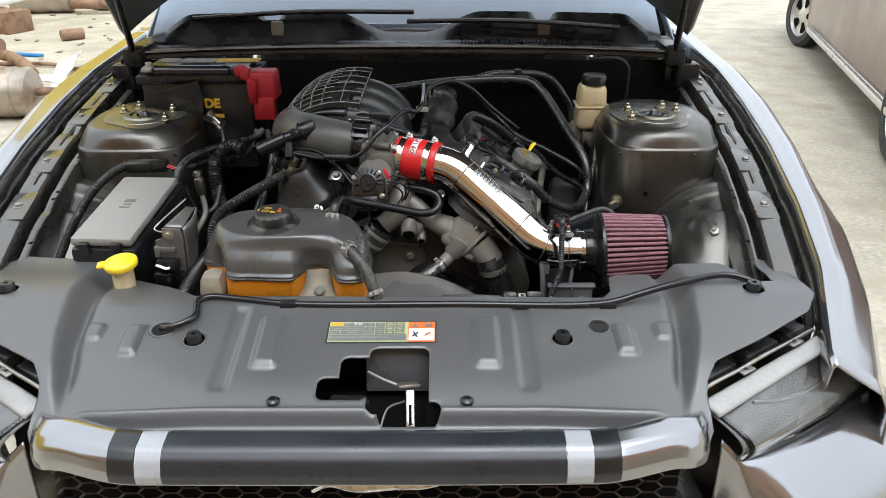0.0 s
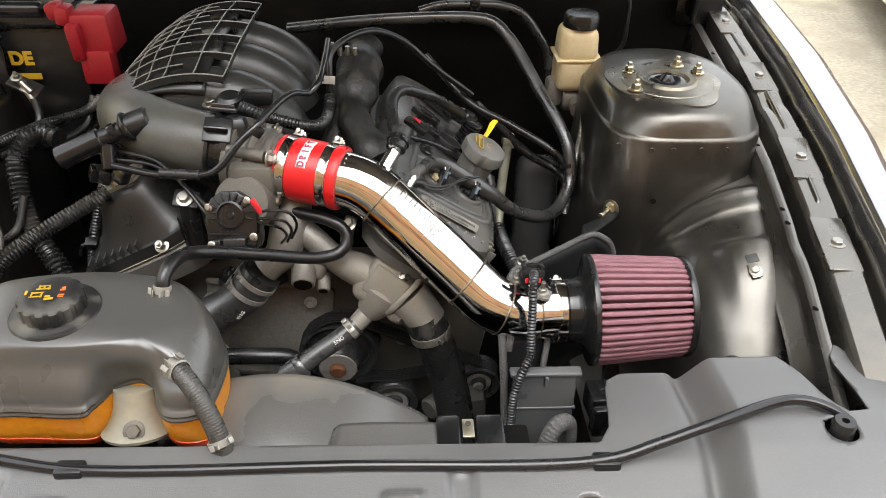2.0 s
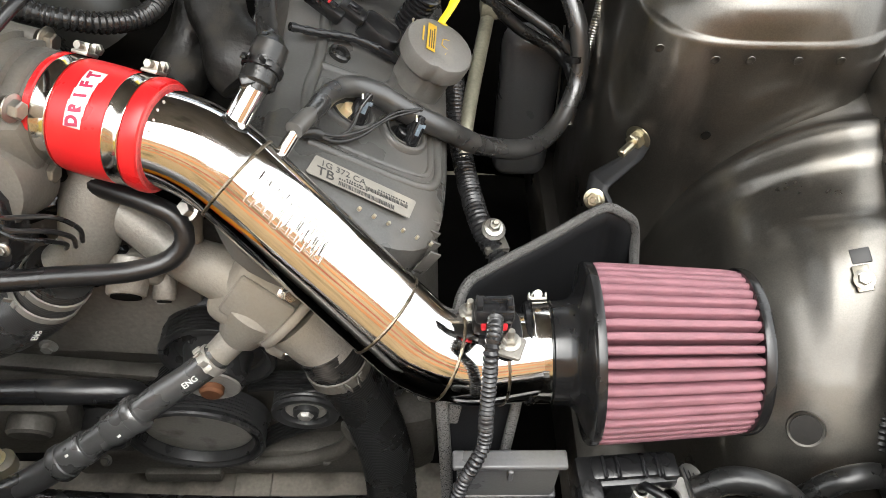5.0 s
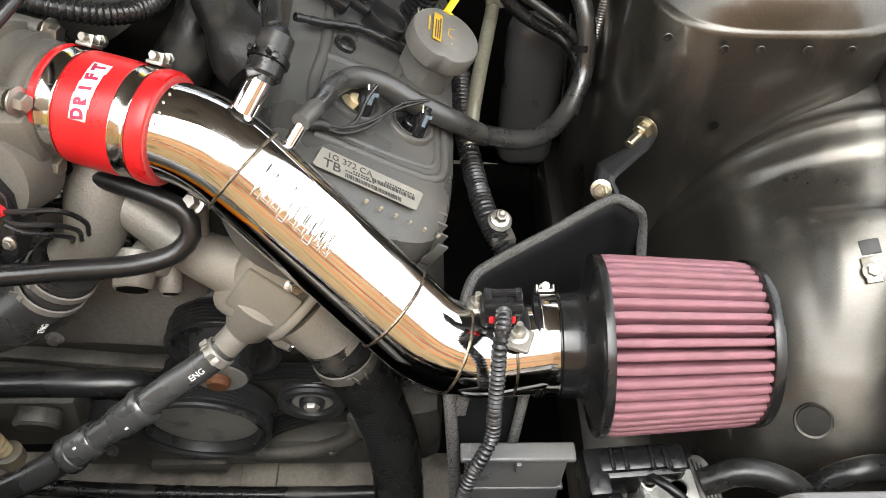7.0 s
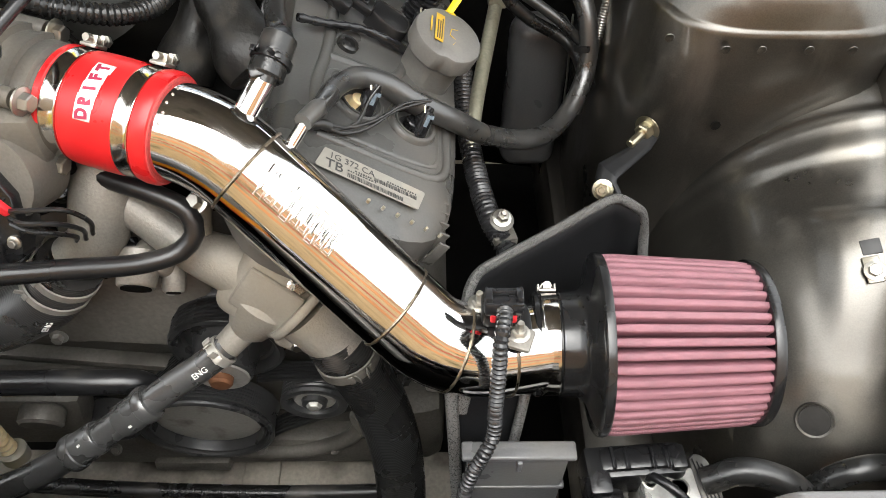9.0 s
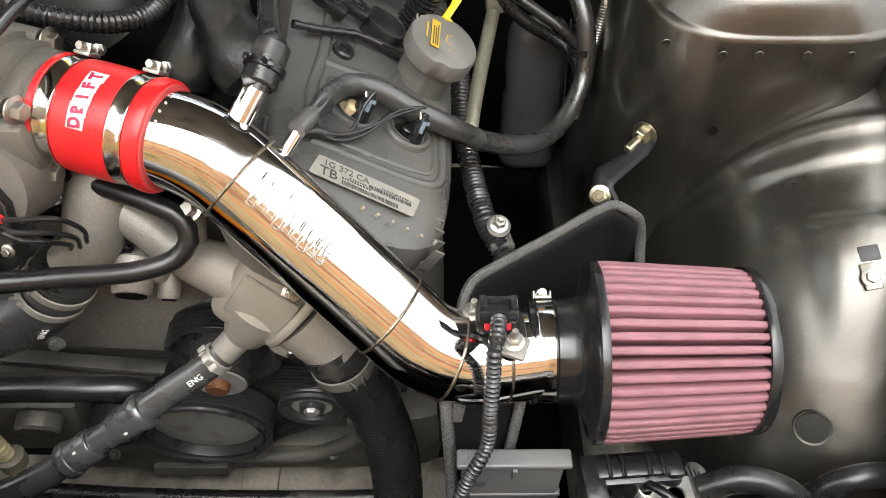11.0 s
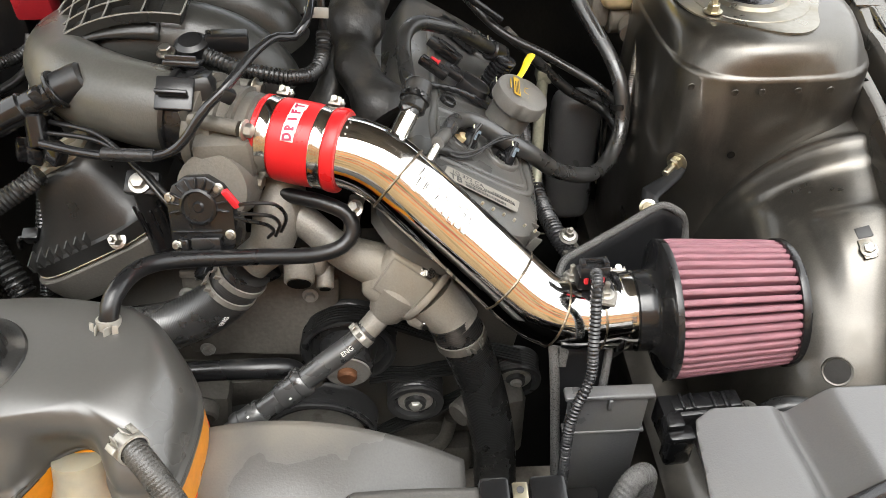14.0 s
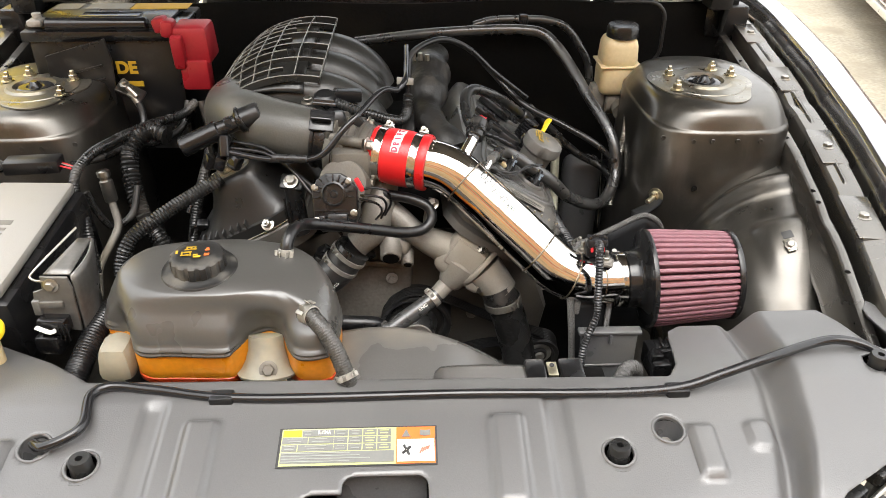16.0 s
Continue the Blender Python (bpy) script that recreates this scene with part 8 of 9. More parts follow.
run_hose("braided_hose", "black braided hose between tank and bracket", [(-0.345, 1.36, 0.80), (-0.36, 1.30, 0.79), (-0.37, 1.25, 0.77), (-0.38, 1.20, 0.74)], 0.016, PLASTIC, ribs=0.001, pitch=0.004)
relay = thing("relay_bracket", (-0.41, 1.30, 0.78), "grey steel relay bracket with a black plug", "bracket")
bm = bmesh.new()
prism(bm, [(-0.4235, 0.838), (-0.4200, 0.862), (-0.4060, 0.866), (-0.4055, 0.886), (-0.3720, 0.884), (-0.3690, 0.868), (-0.3720, 0.800), (-0.4150, 0.806), (-0.4160, 0.836)], 0, 0.0035, 0.001, Matrix.Translation((0, 1.2875, 0)) @ UPRIGHT)
part("plate", bm, RELAYSTEEL, relay, "grey steel plate", smooth=False)
bm = bmesh.new()
grid(bm, 8, 8, lambda u, v: V(-0.3700, 1.290, 0.884).lerp(V(-0.3660, 1.362, 0.896), u).lerp(V(-0.3715, 1.290, 0.795).lerp(V(-0.3700, 1.345, 0.790), u), v) + V(0.006 * math.sin(math.pi * u), 0, 0))
thicken(part("side_panel", bm, RELAYSTEEL, relay, "grey steel side panel"), 0.003)
bm = bmesh.new()
grid(bm, 4, 6, lambda u, v: V(-0.3705, 1.291, 0.8850).lerp(V(-0.3660, 1.362, 0.8960), v).lerp(V(-0.4040, 1.291, 0.8860).lerp(V(-0.3830, 1.362, 0.8970), v), u))
thicken(part("top_panel", bm, RELAYSTEEL, relay), 0.002)
bm = bmesh.new()
box(bm, (-0.4015, 1.2840, 0.8440), (0.034, 0.008, 0.010), 0.002)
box(bm, (-0.4190, 1.2840, 0.8400), (0.010, 0.010, 0.022), 0.002)
part("tab", bm, RELAYSTEEL, relay)
bm = bmesh.new()
sweep(bm, curve_points([(-0.3815, 1.362, 0.9126), (-0.3900, 1.345, 0.907), (-0.4160, 1.296, 0.888), (-0.4208, 1.290, 0.882), (-0.412, 1.286, 0.879), (-0.402, 1.285, 0.879)], 0.004), 0.0016, 8)
part("wire_stay", bm, STEEL, relay, "bright wire stay")
bolt("bracket_bolt", (-0.3938, 1.284, 0.8733), (0, -1, 0.1), relay, 0.0065, 0.005, material=STEEL)
bm = bmesh.new()
box(bm, (-0.4000, 1.2760, 0.8180), (0.038, 0.020, 0.022), 0.003, rot(0, 0, -6))
box(bm, (-0.4090, 1.2720, 0.7920), (0.032, 0.022, 0.026), 0.003, rot(0, 0, -6))
socket = part("plug", bm, PLASTIC, relay)
for k in range(3):
    bm = bmesh.new()
    box(bm, (-0.3905 + 0.005 * k, 1.2650, 0.8120), (0.0016, 0.003, 0.026), 0.0005)
    part("rib", bm, GLOSSBLACK, socket)
bm = bmesh.new()
sweep(bm, curve_points([(-0.4170, 1.262, 0.8230), (-0.4080, 1.259, 0.8210), (-0.3990, 1.259, 0.8170), (-0.3930, 1.261, 0.8185)], 0.003), 0.0036, 8, squash=0.6)
part("tag", bm, WHITE, relay, "white plastic tag")
plug = thing("loom_plug", (-0.53, 1.60, 0.88), "black multi-plug behind the fuse box with red wires", "connector")
bm = bmesh.new()
box(bm, (-0.535, 1.590, 0.900), (0.085, 0.035, 0.022), 0.004, rot(0, 0, 5))
part("shell", bm, PLASTIC, plug)
for k in range(4):
    bm = bmesh.new()
    hose(bm, [(-0.495, 1.585 + 0.004 * k, 0.900), (-0.475, 1.578 + 0.003 * k, 0.898), (-0.455, 1.575, 0.896)], 0.0014, seg=6)
    part("wire", bm, (PRINT_RED, RUBBER, GREYLABEL, PRINT_RED)[k], plug)
run_hose("wiring_loom", "black corrugated loom around the fuse box", [(-0.575, 1.58, 0.905), (-0.60, 1.55, 0.895), (-0.625, 1.50, 0.87), (-0.64, 1.43, 0.83), (-0.65, 1.36, 0.78)], 0.009, ribs=0.0012, pitch=0.005)

# mounting plate and stud below the valve cover
stud_plate = thing("stud_plate", (0.355, 1.595, 0.70), "dusty steel mounting plate with a nut", "bracket")
bm = bmesh.new()
revolve(bm, [(0.009, -0.02), (0.012, -0.001), (0.0125, 0.001), (0.008, 0.0025)], (0.355, 1.595, 0.732), (0.1, -0.35, 1), 24)
box(bm, (0.355, 1.600, 0.714), (0.026, 0.05, 0.010), 0.003, rot(-10, 5, 10))
part("plate", bm, GRIME, stud_plate)
bolt("plate_nut", (0.355, 1.595, 0.735), (0.1, -0.35, 1), stud_plate, 0.0065, 0.007, stud=0.007, material=STEEL)

# leads across the throttle body
run_hose("throttle_lead", "black lead crossing above the throttle body", [(0.06, 1.74, 1.04), (0.060, 1.66, 1.032), (0.0563, 1.60, 1.026), (0.046, 1.59, 1.018), (0.0305, 1.575, 1.025), (0.017, 1.55, 1.0262), (-0.0032, 1.515, 1.0152), (-0.012, 1.502, 1.0091), (-0.0271, 1.492, 0.9985), (-0.0369, 1.485, 0.9889), (-0.0523, 1.478, 0.9709), (-0.0663, 1.476, 0.960), (-0.0821, 1.476, 0.9557), (-0.1134, 1.48, 0.9528), (-0.15, 1.49, 0.951), (-0.20, 1.505, 0.955)], 0.0046, GLOSSBLACK, category="cable")
bm = bmesh.new()
cyl(bm, (-0.083, 1.476, 0.956), (-0.135, 1.484, 0.955), 0.0062, seg=14, bevel=0.001)
solid("lead_coupling", bm, LEADGREY, "grey plastic coupling on the throttle lead", "connector")
bm = bmesh.new()
box(bm, (-0.0105, 1.503, 1.003), (0.014, 0.014, 0.014), 0.003, rot(0, 40, 20))
solid("lead_clip", bm, PLASTIC, "black plastic clip on the throttle lead", "clip")
bm = bmesh.new()
box(bm, (-0.055, 1.545, 0.985), (0.050, 0.045, 0.030), 0.008, rot(-20, -8, 8))
solid("throttle_connector", bm, PLASTIC, "black connector frame above the throttle neck", "connector")
run_hose("corrugated_hose", "black corrugated purge hose behind the throttle body", [(-0.050, 1.605, 0.992), (-0.020, 1.592, 0.985), (0.008, 1.594, 0.975), (0.034, 1.612, 0.960), (0.052, 1.645, 0.948), (0.060, 1.68, 0.950), (0.062, 1.70, 0.97)], 0.0092, ribs=0.0017, pitch=0.005)
purge = run_hose("purge_pipe", "black purge pipe with a white tag", [(0.062, 1.70, 0.965), (0.062, 1.705, 1.00), (0.064, 1.72, 1.025), (0.085, 1.76, 1.035), (0.125, 1.80, 1.035), (0.17, 1.83, 1.01), (0.22, 1.85, 0.96), (0.29, 1.87, 0.90)], 0.0052, PLASTIC)
bm = bmesh.new()
box(bm, (0.057, 1.697, 0.995), (0.028, 0.003, 0.012), 0.001, rot(-25, 4, 0))
tagp = part("tag", bm, GREYLABEL, purge, "white paper tag")
bm = bmesh.new()
box(bm, (0.053, 1.6945, 0.996), (0.004, 0.001, 0.004), 0, rot(-25, 4, 0))
part("print", bm, INK, tagp)
sensor = thing("pressure_sensor", (-0.06, 1.62, 0.97), "black pressure sensor bolted to the manifold", "sensor")
bm = bmesh.new()
revolve(bm, [(0.018, 0), (0.018, 0.012), (0.013, 0.016)], (-0.070, 1.630, 0.985), (0, -0.2, 1), 24)
box(bm, (-0.035, 1.640, 0.992), (0.045, 0.022, 0.018), 0.003, rot(0, 5, 10))
box(bm, (-0.085, 1.615, 0.975), (0.03, 0.03, 0.02), 0.004)
part("body", bm, PLASTIC, sensor)
bolt("sensor_bolt", (-0.097, 1.622, 0.988), (0, -0.2, 1), sensor, 0.007, 0.007, material=STEEL)
pcv = run_hose("breather_hose", "black breather hose from the intake pipe to the valve cover", [(0.161, 1.526, 0.962), (0.168, 1.540, 0.973), (0.171, 1.562, 0.974), (0.162, 1.59, 0.958), (0.156, 1.625, 0.966), (0.156, 1.655, 0.982), (0.170, 1.685, 0.984), (0.205, 1.715, 0.964), (0.245, 1.755, 0.927), (0.272, 1.785, 0.895)], 0.0088)
bm = bmesh.new()
cyl(bm, (0.1610, 1.5290, 0.9630), (0.1720, 1.5580, 0.9800), 0.0138, 0.0132, 24, 0.002)
box(bm, (0.1570, 1.5270, 0.9700), (0.012, 0.010, 0.010), 0.002, rot(30, 0, 20))
part("sleeve", bm, RUBBER, pcv)
band(pcv, (0.1655, 1.541, 0.970), (0.33, 0.83, 0.47), 0.0140, PLASTIC, w=0.006)
bm = bmesh.new()
cyl(bm, (0.265, 1.778, 0.902), (0.284, 1.795, 0.884), 0.0135, seg=18, bevel=0.002)
part("end_fitting", bm, PLASTIC, pcv)

# rough casting behind the coupler
egr = thing("gas_valve", (0.10, 1.70, 0.86), "dusty rough cast pipe behind the intake coupler", "valve")
bm = bmesh.new()
for pts, w in (([(0.135, 1.625, 0.895), (0.116, 1.650, 0.915), (0.098, 1.685, 0.930), (0.094, 1.735, 0.945), (0.100, 1.80, 0.968), (0.108, 1.87, 0.985)], 0.027), ([(0.050, 1.660, 0.855), (0.056, 1.680, 0.880), (0.070, 1.705, 0.908), (0.088, 1.735, 0.940)], 0.021)):
    line = curve_points(pts, 0.006)
    sweep(bm, line, lambda q, w=w: w + 0.003 * math.sin(q * 95) + 0.005 * math.sin(q * 37 + 1) + 0.006 * smoothstep(0.06, 0.16, q), 20, squash=0.9)
part("casting", bm, ROUGHCAST, egr)
bm = bmesh.new()
for k in range(4):
    cyl(bm, (0.06 + 0.012 * k, 1.79, 1.0), (0.06 + 0.012 * k, 1.79, 1.02 - 0.003 * k), 0.004, seg=8)
part("stud", bm, STEEL, egr)

# left valve cover details
LX, LZ, L0 = V(0.900, 0, 0.436), V(-0.436, 0, 0.900), V(-0.274, 0, 0.785)


def bank(x, y, z):
    """A place on the leaning bank: along its front edge, along the car, and out from its rim."""
    return L0 + LX * x + LZ * z + V(0, y, 0)


def rounded_rings(bm, rows, n=56, power=4.0):
    rings = []
    for z, x0, x1, y0, y1 in rows:
        ring = []
        for i in range(n):
            a = 2 * math.pi * i / n
            c, s = math.cos(a), math.sin(a)
            k = (abs(c) ** power + abs(s) ** power) ** (-1 / power)
            ring.append(bm.verts.new(bank((x0 + x1) / 2 + c * k * (x1 - x0) / 2, (y0 + y1) / 2 + s * k * (y1 - y0) / 2, z)))
        rings.append(ring)
    for a, b in zip(rings, rings[1:]):
        for i in range(n):
            bm.faces.new((a[i], a[(i + 1) % n], b[(i + 1) % n], b[i]))
    bm.faces.new(rings[0][::-1])
    bm.faces.new(rings[-1])


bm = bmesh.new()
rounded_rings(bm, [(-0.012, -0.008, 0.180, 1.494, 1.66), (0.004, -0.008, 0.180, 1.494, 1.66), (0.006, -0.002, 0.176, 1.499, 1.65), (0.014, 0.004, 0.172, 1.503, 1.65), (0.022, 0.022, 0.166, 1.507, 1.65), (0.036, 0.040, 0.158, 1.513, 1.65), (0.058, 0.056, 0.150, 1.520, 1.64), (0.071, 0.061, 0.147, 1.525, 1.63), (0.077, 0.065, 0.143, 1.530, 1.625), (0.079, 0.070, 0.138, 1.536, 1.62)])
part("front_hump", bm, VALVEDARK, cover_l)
bm = bmesh.new()
rounded_rings(bm, [(-0.016, -0.006, 0.178, 1.496, 1.66), (-0.0125, -0.0085, 0.1805, 1.4925, 1.66), (-0.0115, -0.006, 0.178, 1.496, 1.66)])
part("gasket", bm, MILKY, cover_l, "pale gasket line")
bm = bmesh.new()
rounded_rings(bm, [(-0.060, -0.012, 0.185, 1.498, 1.66), (-0.036, -0.014, 0.187, 1.492, 1.66), (-0.018, -0.014, 0.187, 1.490, 1.66), (-0.016, -0.012, 0.185, 1.492, 1.66)])
part("head_edge", bm, ALUDARK, engine, "dusty cast edge of the cylinder head")
for k in range(7):
    bm = bmesh.new()
    fin(bm, [bank(0.018 + 0.013 * k, 1.494, 0.003), bank(0.021 + 0.013 * k, 1.510, 0.003)], [bank(0.018 + 0.013 * k, 1.4945, 0.014), bank(0.021 + 0.013 * k, 1.512, 0.019)], [LX * 0.0016] * 2)
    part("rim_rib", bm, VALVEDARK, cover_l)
bm = bmesh.new()
rounded_rings(bm, [(0.078, 0.072, 0.134, 1.538, 1.60), (0.083, 0.072, 0.134, 1.538, 1.60), (0.085, 0.075, 0.131, 1.541, 1.597), (0.085, 0.084, 0.122, 1.550, 1.588), (0.080, 0.086, 0.120, 1.552, 1.586)])
part("gasket_face", bm, MILKY, cover_l, "cream gasket face")
for x, y in ((0.079, 1.545), (0.127, 1.545), (0.103, 1.543)):
    bolt("face_bolt", bank(x, y, 0.085), LZ, cover_l, 0.004, 0.004, material=BRASS)
bolt("cover_bolt", (-0.157, 1.494, 0.838), (-0.1, -0.7, 0.7), cover_l, 0.0065, 0.010, stud=0.006, material=STEEL)
bolt("cover_bolt", (-0.115, 1.497, 0.910), (0.0, -0.6, 0.8), cover_l, 0.0075, 0.007, material=STEEL)
bm = bmesh.new()
cyl(bm, (-0.115, 1.506, 0.912), (-0.108, 1.497, 0.820), 0.0135, 0.0155, seg=20, bevel=0.003)
box(bm, (-0.115, 1.503, 0.905), (0.034, 0.026, 0.010), 0.004, rot(35, 10, 0))
for k in range(4):
    a = radians(200 + 45 * k)
    box(bm, V(-0.111, 1.500, 0.855) + V(0.015 * math.cos(a), 0.015 * math.sin(a), 0), (0.003, 0.003, 0.060), 0.0008, rot(6, -4, 0))
part("solenoid", bm, PLASTIC, cover_l)
for pts in ([(-0.006, 1.430, 0.928), (0.010, 1.424, 0.935), (0.030, 1.434, 0.925), (0.036, 1.446, 0.900), (0.026, 1.458, 0.872)], [(-0.006, 1.430, 0.920), (0.008, 1.422, 0.924), (0.024, 1.430, 0.915), (0.029, 1.444, 0.893), (0.020, 1.456, 0.868)], [(-0.008, 1.430, 0.914), (0.006, 1.424, 0.914), (0.018, 1.430, 0.905), (0.022, 1.444, 0.885), (0.012, 1.456, 0.866)]):
    bm = bmesh.new()
    sweep(bm, curve_points(pts, 0.004), 0.0019, 8)
    part("motor_wire", bm, PLASTIC, motor_cap)
for pts in ([(-0.060, 1.455, 0.900), (-0.075, 1.462, 0.915), (-0.100, 1.487, 0.925), (-0.150, 1.520, 0.945), (-0.215, 1.535, 0.950)], [(-0.062, 1.458, 0.890), (-0.080, 1.465, 0.905), (-0.108, 1.487, 0.932), (-0.150, 1.522, 0.952), (-0.205, 1.545, 0.955)]):
    run_hose("wiring_lead", "thin black taped lead across the valve cover", pts, 0.0026, PLASTIC, category="cable")
for k, p in enumerate(((-0.225, 1.535, 0.925), (-0.245, 1.55, 0.92), (-0.20, 1.525, 0.93))):
    bm = bmesh.new()
    box(bm, p, (0.016, 0.018, 0.022), 0.003, rot(10 * k, 20, 30 * k))
    part("plug", bm, GLOSSBLACK, cover_l)

# casting ledges and brackets below the intake
bm = bmesh.new()
box(bm, (-0.035, 1.5375, 0.672), (0.19, 0.016, 0.13), 0.008, rot(-6, 6, 0))
box(bm, (-0.035, 1.529, 0.745), (0.17, 0.006, 0.010), 0.003, rot(-6, 6, 0))
box(bm, (-0.105, 1.532, 0.625), (0.040, 0.012, 0.030), 0.008, rot(-6, 6, 0))
part("side_casting", bm, PANELGREY, engine, "dusty cast cover panel")
bm = bmesh.new()
box(bm, (-0.110, 1.520, 0.593), (0.22, 0.018, 0.011), 0.003, rot(0, 9, 0))
part("cross_casting", bm, GRIME, engine, "dusty pale casting ledge")
bm = bmesh.new()
box(bm, (-0.12, 1.53, 0.535), (0.30, 0.03, 0.06), 0.01)
part("lower_casting", bm, GRIME, engine)
bm = bmesh.new()
box(bm, (0.03, 1.57, 0.40), (0.34, 0.06, 0.04), 0.01)
part("sump_flange", bm, GRIME, engine)
for x, z, w in ((-0.085, 0.635, 0.010), (-0.060, 0.628, 0.014), (-0.040, 0.630, 0.008), (-0.022, 0.626, 0.012)):
    bm = bmesh.new()
    box(bm, (x, 1.5295, z), (w, 0.002, 0.005), 0.0008, rot(-6, 6, 0))
    part("casting_mark", bm, PANELGREY, engine)
for x, z in ((-0.112, 0.626), (0.030, 0.715), (-0.115, 0.725), (0.165, 0.64), (0.205, 0.70)):
    bolt("engine_bolt", (x, 1.524, z), (0, -1, 0.15), engine, 0.0065, 0.006, material=DUSTMETAL)
bm = bmesh.new()
hose(bm, [(-0.26, 1.42, 0.70), (-0.10, 1.43, 0.693), (-0.03, 1.43, 0.694), (0.012, 1.435, 0.684), (0.024, 1.44, 0.65)], 0.012)
solid("coolant_pipe", bm, PLASTIC, "black pipe low in front of the engine", "pipe")

# thin wires from the coils
for k, pts in enumerate(([(-0.062, 1.5480, 0.012), (-0.045, 1.5500, 0.012), (-0.030, 1.5640, 0.016), (-0.026, 1.585, 0.028), (-0.022, 1.594, 0.038)], [(-0.064, 1.5470, 0.014), (-0.040, 1.5530, 0.014), (-0.015, 1.5720, 0.020), (0.005, 1.5920, 0.034), (0.026, 1.6010, 0.042)], [(-0.066, 1.5490, 0.012), (-0.042, 1.5485, 0.011), (-0.020, 1.5640, 0.014), (0.0, 1.5860, 0.028), (0.022, 1.5990, 0.040)],
                         [(-0.070, 1.5420, 0.010), (-0.060, 1.5470, 0.013), (-0.052, 1.5490, 0.012)])):
    run_hose("thin_lead", "thin black twisted wire lying over the valve cover", [on_cover(*p) for p in pts], 0.0016 if k < 3 else 0.0045, category="cable", group="thin leads")
# lugs, clips and small plugs round the throttle and the left cover
random.seed(21)
for k in range(14):
    c = V(-0.26 + 0.022 * k + random.uniform(-0.01, 0.01), 1.50 + random.uniform(-0.01, 0.05), 0.86 + random.uniform(-0.03, 0.03))
    if -0.24 < c.x < -0.10:
        c.y, c.z = 1.60, c.z + 0.06
    elif c.x < 0.02:
        c.z -= 0.05
    con = thing("small_plug", c, "small black plug on the engine loom", "connector", "small plugs")
    bm = bmesh.new()
    box(bm, c, (random.uniform(0.012, 0.024), random.uniform(0.012, 0.02), random.uniform(0.010, 0.018)), 0.002, rot(random.uniform(-40, 40), random.uniform(-40, 40), random.uniform(-60, 60)))
    part("shell", bm, GLOSSBLACK if k % 3 else PLASTIC, con)
    bm = bmesh.new()
    e = c + V(random.uniform(-0.05, 0.05), random.uniform(0.01, 0.04), random.uniform(-0.04, 0.0))
    hose(bm, [c, c.lerp(e, 0.5) + V(0, -0.008, 0.012), e], 0.0028, seg=8)
    part("lead", bm, RUBBER, con)

# hoses low beside the wheel housing
run_hose("wiring_loom", "black corrugated loom along the wheel housing", [(0.715, 1.47, 0.745), (0.695, 1.42, 0.722), (0.690, 1.386, 0.706), (0.685, 1.365, 0.675), (0.66, 1.34, 0.62)], 0.0095, ribs=0.0014, pitch=0.005)
run_hose("rubber_hose", "black hose behind the radiator cover", [(0.515, 1.335, 0.69), (0.545, 1.338, 0.705), (0.585, 1.328, 0.700), (0.62, 1.31, 0.66)], 0.012)
run_hose("rubber_hose", "black hose behind the radiator cover", [(0.60, 1.33, 0.66), (0.635, 1.337, 0.705), (0.672, 1.340, 0.705), (0.70, 1.33, 0.67)], 0.011)

# oil pan, cross member and pipes low in front of the engine
bm = bmesh.new()
box(bm, (0.03, 1.545, 0.365), (0.40, 0.08, 0.055), 0.010, rot(-10))
box(bm, (-0.03, 1.508, 0.352), (0.10, 0.030, 0.020), 0.005, rot(-10))
pan = part("oil_pan", bm, GRIME, engine, "dull cast oil pan edge")
for k in range(4):
    bolt("pan_bolt", (-0.12 + 0.093 * k, 1.502, 0.392), (0, -0.6, 0.8), pan, 0.005, 0.005, material=ALUDARK)
member = thing("cross_member", (0.0, 1.44, 0.27), "dusty beige steel cross member below the engine", "cross member")
bm = bmesh.new()
prism(bm, [(-0.46, -0.045), (0.46, -0.045), (0.46, 0.035), (-0.46, 0.045)], 0.235, 0.288, 0.006, Matrix.Translation((0, 1.505, 0.008)))
part("beam", bm, BEAM, member)
bm = bmesh.new()
box(bm, (0.05, 1.505, 0.300), (0.05, 0.040, 0.010), 0.003)
part("pad", bm, BEAM, member)
for pts, r, mt, text in (([(-0.30, 1.46, 0.395), (-0.2163, 1.46, 0.383), (-0.1233, 1.46, 0.366), (0.0167, 1.46, 0.352), (0.15, 1.46, 0.349), (0.24, 1.46, 0.355)], 0.0105, RUBBER, "black hose in front of the cross member"), ([(-0.02, 1.515, 0.398), (0.05, 1.505, 0.378), (0.13, 1.505, 0.385), (0.185, 1.51, 0.415), (0.20, 1.52, 0.46)], 0.010, GRIME, "dusty pipe curving below the crank pulley")):
    run_hose("low_hose", text, pts, r, mt)
fitting = run_hose("grey_fitting", "pale grey ribbed fitting low beside the hose", [(0.172, 1.42, 0.335), (0.200, 1.425, 0.345), (0.216, 1.43, 0.350)], 0.016, PALEGREY, ribs=0.0022, pitch=0.006, category="fitting")
ivory = run_hose("ivory_connector", "ivory ribbed connector with an amber base", [(-0.1535, 1.424, 0.622), (-0.1535, 1.4225, 0.595), (-0.152, 1.421, 0.572)], 0.0095, CREAM, ribs=0.0022, pitch=0.008, category="connector")
bm = bmesh.new()
revolve(bm, [(0.013, 0), (0.014, 0.004), (0.014, 0.016), (0.010, 0.018)], (-0.150, 1.420, 0.553), (0, 0.1, 1), 20)
part("base", bm, MILKY, ivory, "amber stained base")
bm = bmesh.new()
box(bm, (-0.15, 1.47, 0.575), (0.13, 0.05, 0.10), 0.014, rot(0, 12, 6))
